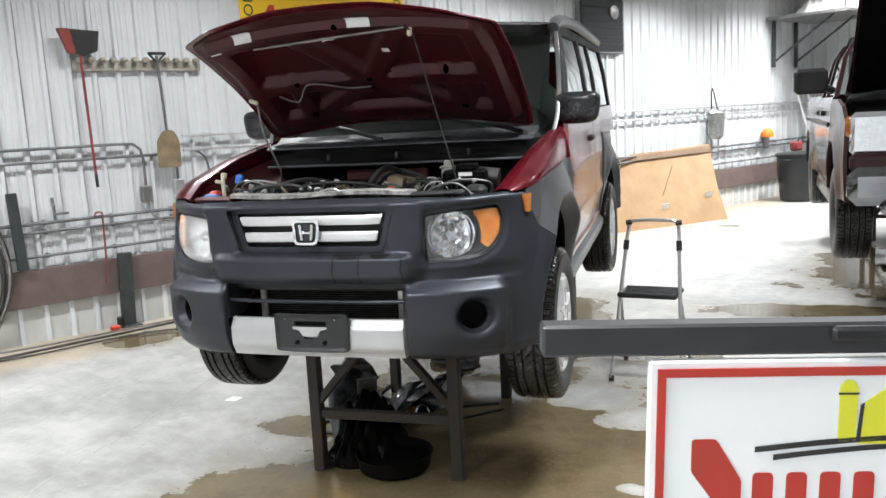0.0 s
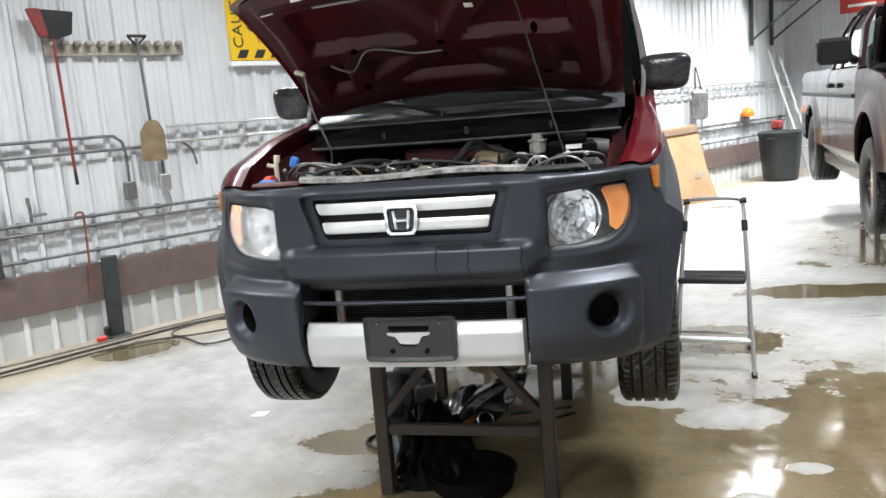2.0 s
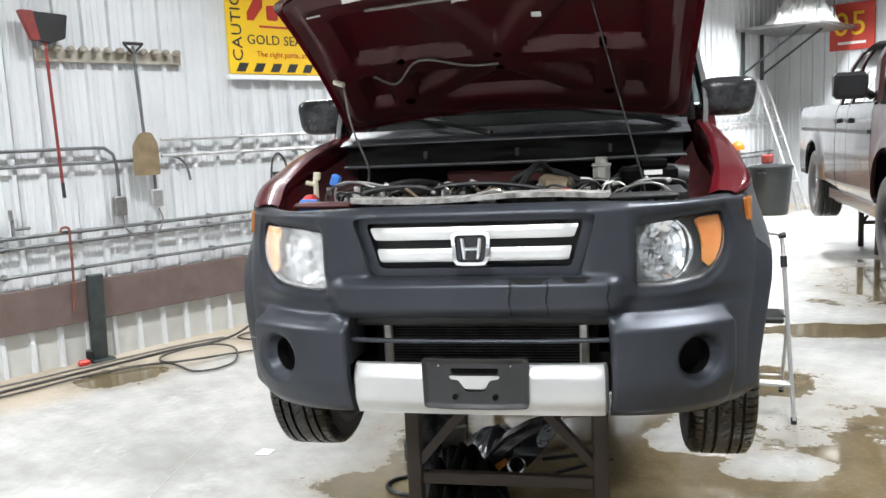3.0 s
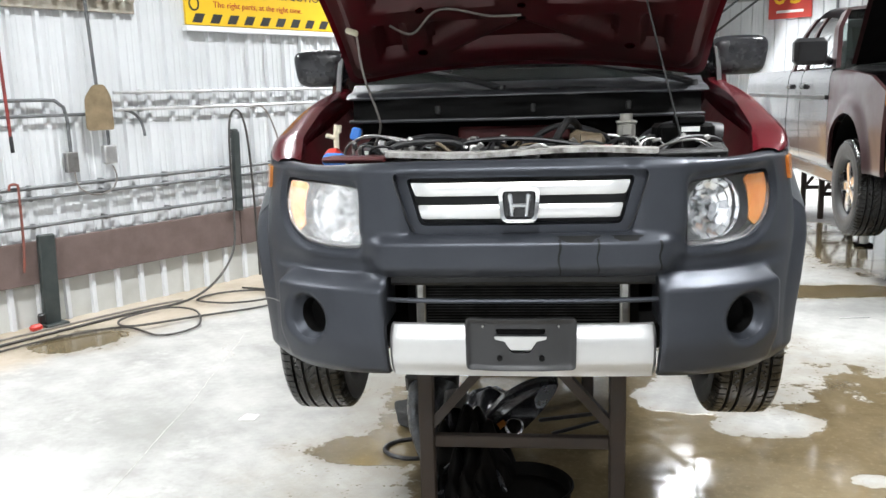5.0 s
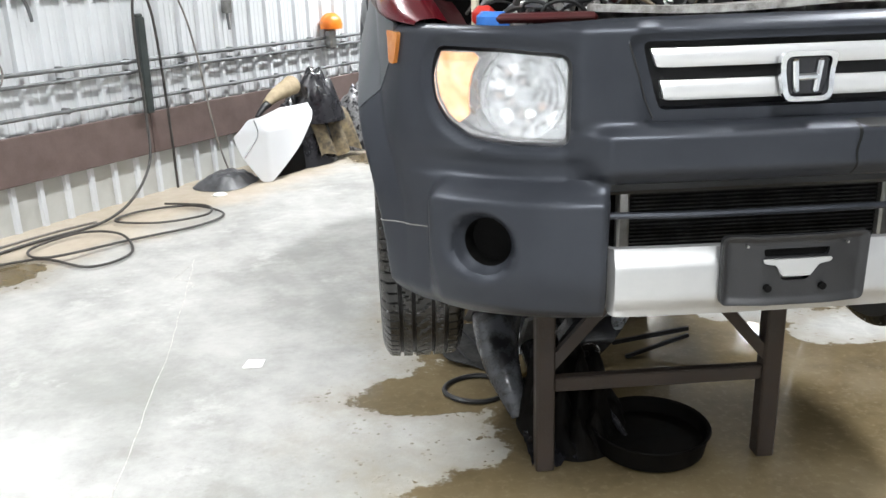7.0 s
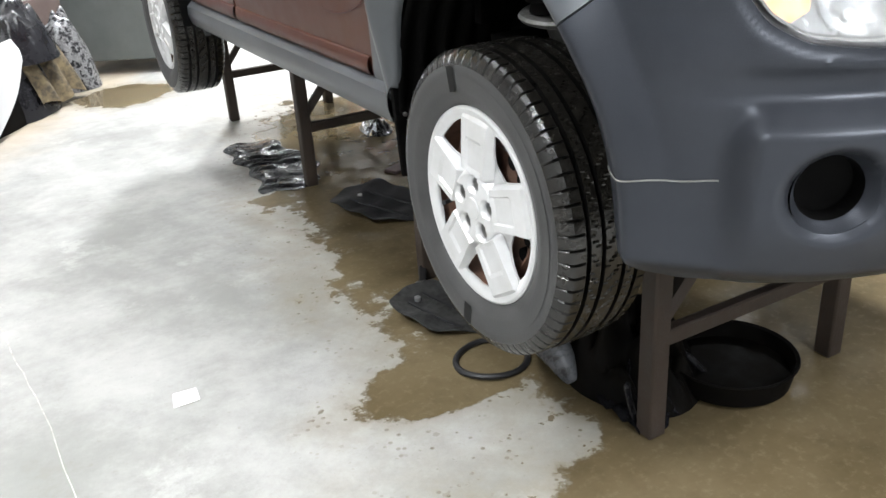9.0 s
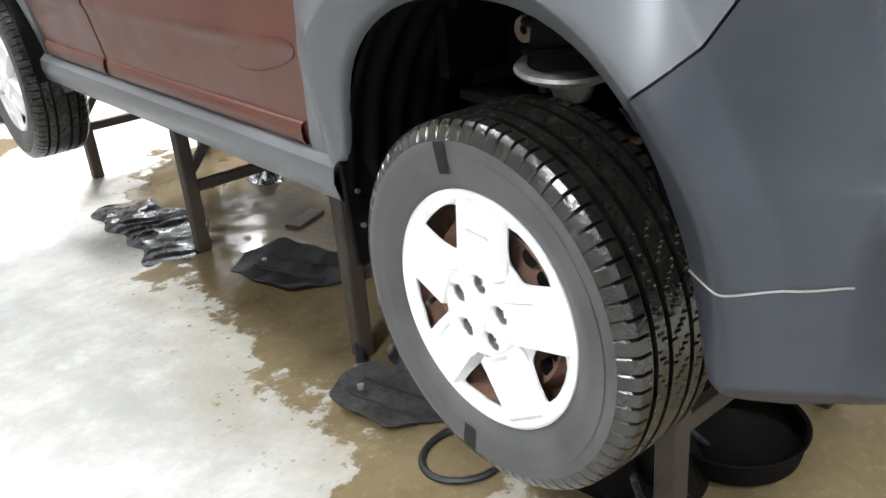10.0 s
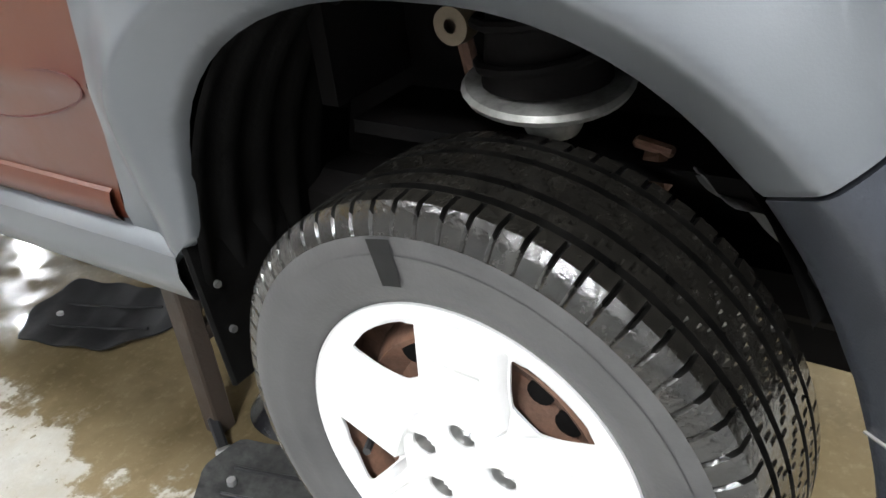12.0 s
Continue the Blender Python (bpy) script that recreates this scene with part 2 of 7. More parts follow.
def floor_material():
    m = bpy.data.materials.new("wet_concrete")
    m.use_nodes = True
    nt = m.node_tree
    nd, lk = nt.nodes, nt.links
    p = nd["Principled BSDF"]
    geo = nd.new("ShaderNodeNewGeometry")

    def noise_node(scale, detail=8, rough=0.6, vec=None):
        n = nd.new("ShaderNodeTexNoise")
        n.inputs["Scale"].default_value, n.inputs["Detail"].default_value, n.inputs["Roughness"].default_value = scale, detail, rough
        lk.new(vec or geo.outputs["Position"], n.inputs["Vector"])
        return n.outputs["Fac"]

    def math_node(op, a, b=None, c=None, clamp=False):
        n = nd.new("ShaderNodeMath")
        n.operation, n.use_clamp = op, clamp
        for k, v in enumerate((a, b, c)):
            if v is None:
                continue
            if isinstance(v, (int, float)):
                n.inputs[k].default_value = v
            else:
                lk.new(v, n.inputs[k])
        return n.outputs[0]

    def rng(v, a, b, c=0.0, d=1.0, smooth=True):
        n = nd.new("ShaderNodeMapRange")
        n.interpolation_type = "SMOOTHSTEP" if smooth else "LINEAR"
        for k, w in zip(("From Min", "From Max", "To Min", "To Max"), (a, b, c, d)):
            n.inputs[k].default_value = w
        lk.new(v, n.inputs["Value"])
        return n.outputs["Result"]

    def mixc(f, a, b):
        n = nd.new("ShaderNodeMix")
        n.data_type = "RGBA"
        for k, v in (("Factor", f), ("A", a), ("B", b)):
            if isinstance(v, tuple):
                n.inputs[k].default_value = (*v, 1)
            else:
                lk.new(v, n.inputs[k])
        return n.outputs["Result"]

    sep = nd.new("ShaderNodeSeparateXYZ")
    lk.new(geo.outputs["Position"], sep.inputs[0])
    X, Y = sep.outputs["X"], sep.outputs["Y"]

    def blob(cx, cy, rx, ry):
        dx = math_node("DIVIDE", math_node("SUBTRACT", X, cx), rx)
        dy = math_node("DIVIDE", math_node("SUBTRACT", Y, cy), ry)
        r2 = math_node("ADD", math_node("MULTIPLY", dx, dx), math_node("MULTIPLY", dy, dy))
        return math_node("SUBTRACT", 1.0, math_node("SQRT", r2))

    field = None
    for b in POOLS:
        f = blob(*b)
        field = f if field is None else math_node("SMOOTH_MAX", field, f, 0.15)
    mid = noise_node(4.2, 7, 0.66)
    for b in DRY:
        field = math_node("SUBTRACT", field, math_node("MULTIPLY", math_node("MAXIMUM", blob(*b), 0.0), math_node("ADD", math_node("MULTIPLY", mid, 2.6), -0.1)))
    big, fine = noise_node(1.7, 6, 0.62), noise_node(9.0, 6, 0.6)
    edge = math_node("ADD", math_node("MULTIPLY", math_node("SUBTRACT", big, 0.5), 1.4), math_node("MULTIPLY", math_node("SUBTRACT", fine, 0.5), 0.32))
    edge = math_node("ADD", edge, math_node("MULTIPLY", math_node("SUBTRACT", mid, 0.5), 0.75))
    wet = rng(math_node("ADD", field, edge), -0.03, 0.08)
    near_pool = rng(field, -0.55, 0.05)
    spatter = math_node("MULTIPLY", rng(noise_node(21, 3, 0.55), 0.64, 0.67), near_pool)
    vor = nd.new("ShaderNodeTexVoronoi")
    vor.inputs["Scale"].default_value = 24
    lk.new(geo.outputs["Position"], vor.inputs["Vector"])
    drops = math_node("MULTIPLY", rng(vor.outputs["Distance"], 0.22, 0.12), rng(noise_node(5.5, 4, 0.6), 0.45, 0.51))
    drops = math_node("MULTIPLY", drops, rng(field, -0.62, -0.3))
    wet = math_node("MAXIMUM", wet, math_node("MULTIPLY", spatter, 0.8))
    wet = math_node("MAXIMUM", wet, math_node("MULTIPLY", drops, 0.55))
    stray = rng(math_node("ADD", math_node("MULTIPLY", noise_node(0.55, 8, 0.68), 1.0), math_node("MULTIPLY", fine, 0.12)), 0.665, 0.70)
    side = rng(X, -1.2, 0.6)
    wet = math_node("MAXIMUM", wet, math_node("MULTIPLY", stray, math_node("ADD", math_node("MULTIPLY", side, 0.7), 0.12)))
    damp = rng(math_node("ADD", field, edge), -0.55, 0.12)
    stains = rng(noise_node(1.1, 10, 0.72), 0.36, 0.64)
    speck = rng(noise_node(38, 4, 0.7), 0.60, 0.72)
    dry = mixc(stains, (0.40, 0.395, 0.378), (0.24, 0.238, 0.225))
    dry = mixc(math_node("MULTIPLY", speck, 0.35), dry, (0.2, 0.18, 0.15))
    dry = mixc(math_node("MULTIPLY", rng(mid, 0.5, 0.68), 0.32), dry, (0.25, 0.25, 0.24))
    dry = mixc(math_node("MULTIPLY", rng(noise_node(2.6, 9, 0.75), 0.56, 0.66), 0.4), dry, (0.5, 0.495, 0.475))
    sand = rng(math_node("ADD", math_node("MULTIPLY", math_node("ADD", math_node("MULTIPLY", X, 0.848), math_node("MULTIPLY", Y, -0.53)), -1.0), math_node("MULTIPLY", big, 1.2)), 4.6, 5.1)
    dry = mixc(math_node("MULTIPLY", sand, 0.5), dry, (0.46, 0.35, 0.22))
    dry = mixc(math_node("MULTIPLY", math_node("MULTIPLY", damp, rng(fine, 0.25, 0.65, 0.6, 1.0)), 0.72), dry, (0.235, 0.205, 0.155))
    muddy = mixc(rng(big, 0.3, 0.7), (0.105, 0.079, 0.041), (0.16, 0.125, 0.073))
    muddy = mixc(math_node("MULTIPLY", rng(mid, 0.45, 0.7), 0.5), muddy, (0.075, 0.056, 0.03))
    muddy = mixc(math_node("MULTIPLY", rng(noise_node(30, 5, 0.7), 0.5, 0.7), 0.35), muddy, (0.22, 0.18, 0.115))
    lk.new(mixc(wet, dry, muddy), p.inputs["Base Color"])
    lk.new(math_node("SUBTRACT", math_node("ADD", math_node("MULTIPLY", wet, -0.32), rng(fine, 0.3, 0.7, 0.44, 0.58)), math_node("MULTIPLY", damp, 0.1), None, True), p.inputs["Roughness"])
    p.inputs["Specular IOR Level"].default_value = 0.5
    h = math_node("MULTIPLY", math_node("ADD", math_node("MULTIPLY", noise_node(60, 5, 0.7), 0.5), fine), math_node("SUBTRACT", 1.0, math_node("MULTIPLY", wet, 0.97)))
    bp = nd.new("ShaderNodeBump")
    bp.inputs["Strength"].default_value, bp.inputs["Distance"].default_value = 0.35, 0.006
    lk.new(h, bp.inputs["Height"])
    lk.new(bp.outputs["Normal"], p.inputs["Normal"])
    return m


# pools of dirty water, the last entry a darker area under the truck: centre x, y and the two radii
POOLS = [(0.52, 0.55, 1.2, 1.5), (0.0, 2.3, 0.75, 1.9), (1.7, 0.9, 1.2, 1.5), (2.6, 1.6, 0.8, 0.7), (-0.72, 1.30, 0.42, 0.17), (-0.43, 0.33, 0.57, 0.52),
         (-0.85, 6.3, 0.4, 0.35), (2.4, 4.6, 0.9, 0.25), (-3.3, 3.1, 0.35, 0.3), (1.2, 3.2, 0.6, 0.35), (0.15, 3.9, 0.66, 1.2), (3.5, 6.4, 0.8, 1.6)]
# dry islands standing out of the pools
DRY = [(0.86, 2.05, 0.34, 0.28), (1.22, 1.70, 0.36, 0.24), (1.48, 1.08, 0.24, 0.17), (1.25, 0.77, 0.20, 0.13), (1.52, 0.58, 0.36, 0.26)]
CONCRETE = floor_material()


# ---- mesh helpers ------------------------------------------------------------
class Mesh:
    def __init__(self):
        self.v, self.f = [], []

    def add(self, verts, faces):
        k = len(self.v)
        self.v += [tuple(p) for p in verts]
        self.f += [tuple(i + k for i in f) for f in faces]
        return self

    def box(self, size, at=(0, 0, 0), rot=(0, 0, 0), bevel=0.0, taper=1.0):
        """A box with chamfered edges; taper scales its upper end."""
        b = min(bevel, min(size) * 0.45)
        hx, hy, hz = (c / 2 for c in size)
        m = pose(*at, *rot)
        vs, idx = [], {}
        for sx in (-1, 1):
            for sy in (-1, 1):
                for sz in (-1, 1):
                    t = taper if sz > 0 else 1.0
                    for ax in range(3):
                        q = [sx * (hx - (b if ax != 0 else 0)) * t, sy * (hy - (b if ax != 1 else 0)) * t, sz * (hz - (b if ax != 2 else 0))]
                        idx[sx, sy, sz, ax] = len(vs)
                        vs.append(m @ Vector(q))
        fs = []
        for ax in range(3):
            o1, o2 = [k for k in range(3) if k != ax]
            for s in (-1, 1):
                ring = []
                for a, c in ((-1, -1), (1, -1), (1, 1), (-1, 1)):
                    k = [0, 0, 0]
                    k[ax], k[o1], k[o2] = s, a, c
                    ring.append(idx[(*k, ax)])
                fs.append(ring if (s > 0) == (ax != 1) else ring[::-1])
        if b > 0:
            for ax in range(3):
                o1, o2 = [k for k in range(3) if k != ax]
                for a in (-1, 1):
                    for c in (-1, 1):
                        e = []
                        for s in (-1, 1):
                            k = [0, 0, 0]
                            k[ax], k[o1], k[o2] = s, a, c
                            e.append((idx[(*k, o1)], idx[(*k, o2)]))
                        ring = [e[0][0], e[1][0], e[1][1], e[0][1]]
                        fs.append(ring)
            for sx in (-1, 1):
                for sy in (-1, 1):
                    for sz in (-1, 1):
                        fs.append([idx[sx, sy, sz, ax] for ax in range(3)])
        return self.add(vs, fs)

    def tube(self, pts, r, seg=8, smooth=0, close=False, caps=True):
        """A round tube along points; smooth: steps of a spline between two points; r: a number or one for each end."""
        P = [Vector(p) for p in pts]
        if smooth:
            Q, n = [], len(P)
            last = n if close else n - 1
            for i in range(last):
                p0, p1, p2, p3 = (P[(i + k) % n] if close else P[max(0, min(n - 1, i + k))] for k in (-1, 0, 1, 2))
                for j in range(smooth):
                    t = j / smooth
                    Q.append(0.5 * ((2 * p1) + (p2 - p0) * t + (2 * p0 - 5 * p1 + 4 * p2 - p3) * t * t + (3 * p1 - p0 - 3 * p2 + p3) * t ** 3))
            if not close:
                Q.append(P[-1])
            P = Q
        n = len(P)
        vs, fs, ref = [], [], None
        for i, p in enumerate(P):
            d = (P[(i + 1) % n] - P[i - 1]) if close else (P[min(i + 1, n - 1)] - P[max(i - 1, 0)])
            d.normalize()
            if ref is None:
                ref = d.orthogonal()
            ref = (ref - d * ref.dot(d)).normalized()
            o = d.cross(ref)
            rr = r if isinstance(r, (int, float)) else r[0] + (r[1] - r[0]) * i / max(1, n - 1)
            vs += [p + (ref * math.cos(2 * math.pi * k / seg) + o * math.sin(2 * math.pi * k / seg)) * rr for k in range(seg)]
        for i in range(n if close else n - 1):
            a, b = i * seg, ((i + 1) % n) * seg
            fs += [(a + k, a + (k + 1) % seg, b + (k + 1) % seg, b + k) for k in range(seg)]
        if caps and not close:
            fs += [tuple(range(seg))[::-1], tuple(range((n - 1) * seg, n * seg))]
        return self.add(vs, fs)

    def revolve(self, prof, seg=32, at=(0, 0, 0), axis="z", rot=(0, 0, 0)):
        """prof: rows of (radius, height along the axis)."""
        m = pose(*at, *rot)
        vs, fs, n = [], [], len(prof)
        for k in range(seg):
            c, s = math.cos(2 * math.pi * k / seg), math.sin(2 * math.pi * k / seg)
            for r, h in prof:
                q = (r * c, r * s, h) if axis == "z" else ((h, r * c, r * s) if axis == "x" else (r * s, h, r * c))
                vs.append(m @ Vector(q))
        for k in range(seg):
            a, b = k * n, (k + 1) % seg * n
            fs += [(a + j, b + j, b + j + 1, a + j + 1) for j in range(n - 1)]
        return self.add(vs, fs)

    def grid(self, nu, nv, fn, flip=False):
        vs = [fn(i / nu, j / nv) for i in range(nu + 1) for j in range(nv + 1)]
        w = nv + 1
        fs = [(i * w + j, (i + 1) * w + j, (i + 1) * w + j + 1, i * w + j + 1) for i in range(nu) for j in range(nv)]
        return self.add(vs, [f[::-1] for f in fs] if flip else fs)

    def prism(self, poly, depth, m):
        """A flat outline in x, y, given thickness from z = 0 to depth, set at the pose m."""
        n = len(poly)
        vs = [m @ Vector((x, y, 0)) for x, y in poly] + [m @ Vector((x, y, depth)) for x, y in poly]
        return self.add(vs, [tuple(range(n))[::-1], tuple(range(n, 2 * n))] + [(k, (k + 1) % n, (k + 1) % n + n, k + n) for k in range(n)])

    def panel(self, loops, step, place, thick):
        """A sheet in two coordinates bounded by loops (the first is the outline, the others holes), bent by place(a, b, depth), with turned-in edges."""
        L = [np.array(l, float) for l in loops]
        lo, hi = L[0].min(0), L[0].max(0)
        na, nb = max(2, round((hi[0] - lo[0]) / step)), max(2, round((hi[1] - lo[1]) / step))
        ga, gb = np.linspace(lo[0], hi[0], na + 1), np.linspace(lo[1], hi[1], nb + 1)
        ca, cb = np.meshgrid((ga[1:] + ga[:-1]) / 2, (gb[1:] + gb[:-1]) / 2, indexing="ij")
        inside = np.zeros(ca.shape, bool)
        segs = []
        for l in L:
            q = np.roll(l, -1, 0)
            segs.append(np.hstack([l, q]))
            for (x0, y0), (x1, y1) in zip(l, q):
                if y0 == y1:
                    continue
                inside ^= ((y0 > cb) != (y1 > cb)) & (ca < (x1 - x0) * (cb - y0) / (y1 - y0) + x0)
        S = np.vstack(segs)
        cnt = np.zeros((na + 1, nb + 1), int)
        for di in (0, 1):
            for dj in (0, 1):
                cnt[di:na + di, dj:nb + dj] += inside
        A, B = np.meshgrid(ga, gb, indexing="ij")
        pts = np.stack([A, B], -1)
        for i, j in np.argwhere((cnt > 0) & (cnt < 4)):
            p = pts[i, j]
            d = S[:, 2:] - S[:, :2]
            t = np.clip(((p - S[:, :2]) * d).sum(1) / np.maximum((d * d).sum(1), 1e-12), 0, 1)
            q = S[:, :2] + d * t[:, None]
            k = np.argmin(((q - p) ** 2).sum(1))
            if ((q[k] - p) ** 2).sum() < (1.6 * step) ** 2:
                pts[i, j] = q[k]
        num = -np.ones((na + 1, nb + 1), int)
        used = np.argwhere(cnt > 0)
        vs = []
        for k, (i, j) in enumerate(used):
            num[i, j] = k
            vs.append(place(pts[i, j, 0], pts[i, j, 1], 0.0))
        nv = len(used)
        vs += [place(pts[i, j, 0], pts[i, j, 1], thick) for i, j in used]
        fs, edges = [], {}
        for i, j in np.argwhere(inside):
            q = (num[i, j], num[i + 1, j], num[i + 1, j + 1], num[i, j + 1])
            fs.append(tuple(int(c) for c in q))
            fs.append(tuple(int(c) + nv for c in q[::-1]))
            for a, b in zip(q, q[1:] + q[:1]):
                if (b, a) in edges:
                    del edges[b, a]
                else:
                    edges[a, b] = 1
        fs += [(int(b), int(a), int(a) + nv, int(b) + nv) for a, b in edges]
        return self.add(vs, fs)


def part(name, m, material, parent=None, label="", smooth=40):
    """Links a Mesh as one object under a thing or a part."""
    me = bpy.data.meshes.new(name)
    me.from_pydata(m.v, [], m.f)
    me.validate()
    if smooth:
        me.shade_smooth()
        me.set_sharp_from_angle(angle=radians(smooth))
    me.materials.append(material)
    ob = new(name, me)
    if parent:
        ob.parent = parent
    if label:
        ob["label"] = label
    return ob


def thing(name, label, category, at=(0, 0, 0), turn=0.0, group="", kind=""):
    """An Empty at the base of a thing; its parts are built in its own coordinates."""
    e = new(name)
    e.empty_display_size = 0.1
    e.matrix_world = pose(*at, 0, 0, turn)
    return tagged(e, label, category, group, kind)


def rounded(poly, r, n=5):
    """The outline with each corner rounded."""
    out, k = [], len(poly)
    for i in range(k):
        p, a, b = Vector(poly[i]), Vector(poly[i - 1]), Vector(poly[(i + 1) % k])
        rr = min(r, (a - p).length * 0.45, (b - p).length * 0.45)
        s, e = p + (a - p).normalized() * rr, p + (b - p).normalized() * rr
        for j in range(n + 1):
            t = j / n
            q = s * (1 - t) ** 2 + p * 2 * t * (1 - t) + e * t * t
            out.append((q.x, q.y))
    return out


def circle(cx, cy, r, n=28):
    return [(cx + r * math.cos(2 * math.pi * k / n), cy + r * math.sin(2 * math.pi * k / n)) for k in range(n)]


def ramp(x, a, b):
    t = max(0.0, min(1.0, (x - a) / (b - a)))
    return t * t * (3 - 2 * t)


def dist_loop(x, y, loop):
    best = 9.0
    for k in range(len(loop)):
        x0, y0 = loop[k]
        x1, y1 = loop[(k + 1) % len(loop)]
        dx, dy = x1 - x0, y1 - y0
        t = max(0, min(1, ((x - x0) * dx + (y - y0) * dy) / max(dx * dx + dy * dy, 1e-12)))
        best = min(best, math.hypot(x - x0 - t * dx, y - y0 - t * dy))
    return best


def words(text, size, material, parent, at, rot, name="lettering", stretch=1.0, depth=0.002):
    """Letters of the built-in font, as one mesh."""
    c = bpy.data.curves.new(name, "FONT")
    c.body, c.size, c.extrude, c.resolution_u, c.space_character = text, size, depth, 3, 1.05
    t = bpy.data.objects.new(name, c)
    scene.collection.objects.link(t)
    me = bpy.data.meshes.new_from_object(t.evaluated_get(bpy.context.evaluated_depsgraph_get()))
    bpy.data.objects.remove(t)
    bpy.data.curves.remove(c)
    me.materials.clear()
    me.materials.append(material)
    me.transform(pose(*at, *rot) @ Matrix.Diagonal((stretch, 1, 1, 1)))
    ob = new(name, me)
    ob.parent = parent
    return ob


# ---- the building ------------------------------------------------------------
def tile_floor():
    m = Mesh()
    m.box((34, 34, 0.3), (2, 4, -0.15))
    return tagged(part("floor", m, CONCRETE, smooth=0), "stained concrete shop floor with pools of muddy water", "floor", kind="structure")


tile_floor()

S0, S1, DEEP = -9.0, 14.2, 11.5          # ends of the siding wall and the depth of the hall


def siding_sheet(width, height):
    """One steel sheet in x and z with four tall ribs, low ribs between, and a groove added beside each tall rib to draw
    a dark line of shade.
    """
    m = Mesh()
    prof = []
    for k in range(4):
        x = k * width / 4
        prof += [(x, 0.0), (x + 0.013, 0.034), (x + 0.046, 0.034), (x + 0.053, 0.0), (x + 0.054, -0.013), (x + 0.063, -0.013), (x + 0.064, 0.0)]
        for q in (0.10, 0.155):
            prof += [(x + q, 0.0), (x + q + 0.006, 0.005), (x + q + 0.018, 0.005), (x + q + 0.024, 0.0)]
    prof.append((width, 0.0))
    n = len(prof)
    vs = [(x, -y, z) for z in (0, height) for x, y in prof] + [(x, 0.004 - y + 0.004, z) for z in (0, height) for x, y in prof]
    fs = [(i, i + 1, n + i + 1, n + i) for i in range(n - 1)]
    fs += [(2 * n + i + 1, 2 * n + i, 3 * n + i, 3 * n + i + 1) for i in range(n - 1)]
    fs += [(i, 2 * n + i, 2 * n + i + 1, i + 1) for i in range(n - 1)]
    return m.add(vs, fs)


def siding_wall(name, a, b, label):
    """A wall of ribbed sheets from a to b (the room lies on the right-hand side of that way)."""
    a, b = Vector(a), Vector(b)
    length = (b - a).length
    turn = math.degrees(math.atan2((b - a).y, (b - a).x))
    m = Mesh().box((length, 0.12, CEILING), (length / 2, 0.075, CEILING / 2))
    w = part(name, m, SIDING_LOW, smooth=0)
    w.matrix_world = pose(*a, 0, 0, turn)
    tagged(w, label, "wall", kind="structure")
    count = max(1, round(length / 0.9))
    sheet = None
    for k in range(count):
        if sheet is None:
            sheet = part("siding_panel", siding_sheet(length / count, CEILING), SIDING, w, smooth=0)
        else:
            s = new("siding_panel", sheet.data)
            s.parent = w
            s.location = (k * length / count, 0, 0)
    return w


c1, c2, c3, c4 = room(S0, 0), room(S1, 0), room(S1, DEEP), room(S0, DEEP)
siding_wall("wall_north", c1, c2, "white ribbed steel siding wall of a workshop")
siding_wall("wall_east", c2, c3, "white ribbed steel end wall of a workshop")
siding_wall("wall_south", c3, c4, "white ribbed steel siding wall of a workshop")
siding_wall("wall_west", c4, c1, "white ribbed steel end wall of a workshop")
mid = (c1 + c3) / 2
m = Mesh().box((S1 - S0 + 0.2, DEEP + 0.2, 0.1), (0, 0, 0))
ceiling = part("ceiling", m, CEIL, smooth=0)
ceiling.matrix_world = pose(mid.x, mid.y, CEILING + 0.055, 0, 0, 90 + WALL_TURN)
tagged(ceiling, "plain light steel ceiling of a workshop", "ceiling", kind="structure")

WALL = pose(*WALL_ORIGIN, 0, 0, 90 + WALL_TURN)   # x runs along the wall, -y into the hall


def on_wall(name, label, category, s, z=0.0, group="", kind=""):
    e = thing(name, label, category, group=group, kind=kind)
    e.matrix_world = WALL @ pose(s, 0, z)
    return e


# the ceiling lamps, none of them in view
TUBE = glow("fluorescent_tube", (1.0, 0.98, 0.95), 9.0)
for k, (s, n, w) in enumerate(LAMPS):
    at = room(s, n, CEILING - 0.2)
    e = thing("strip_light", "unseen white strip light with two fluorescent tubes under the ceiling", "lamp", at, 90 + WALL_TURN, "strip lights")
    part("housing", Mesh().box((1.5, 0.2, 0.06), (0, 0, 0.03), bevel=0.01), WHITE, e)
    for dy in (-0.05, 0.05):
        part("tube", Mesh().tube([(-0.7, dy, -0.03), (0.7, dy, -0.03)], 0.014, 8), TUBE, e)
    for dx in (-0.5, 0.5):
        part("hanger", Mesh().tube([(dx, 0, 0.06), (dx, 0, 0.205)], 0.006, 6), STEEL, e)
    la = bpy.data.lights.new("strip_lamp", "AREA")
    la.shape, la.size, la.size_y, la.energy, la.color = "RECTANGLE", 1.45, 0.22, w, (0.95, 0.98, 1.0)
    la.spread = radians(135)
    lo = new("strip_lamp", la)
    lo.matrix_world = pose(at.x, at.y, at.z - 0.06, 0, 0, 90 + WALL_TURN)

# ---- the car on stands -------------------------------------------------------
car = thing("car", "dark red compact SUV with grey cladding, hood open, raised on stands", "car")

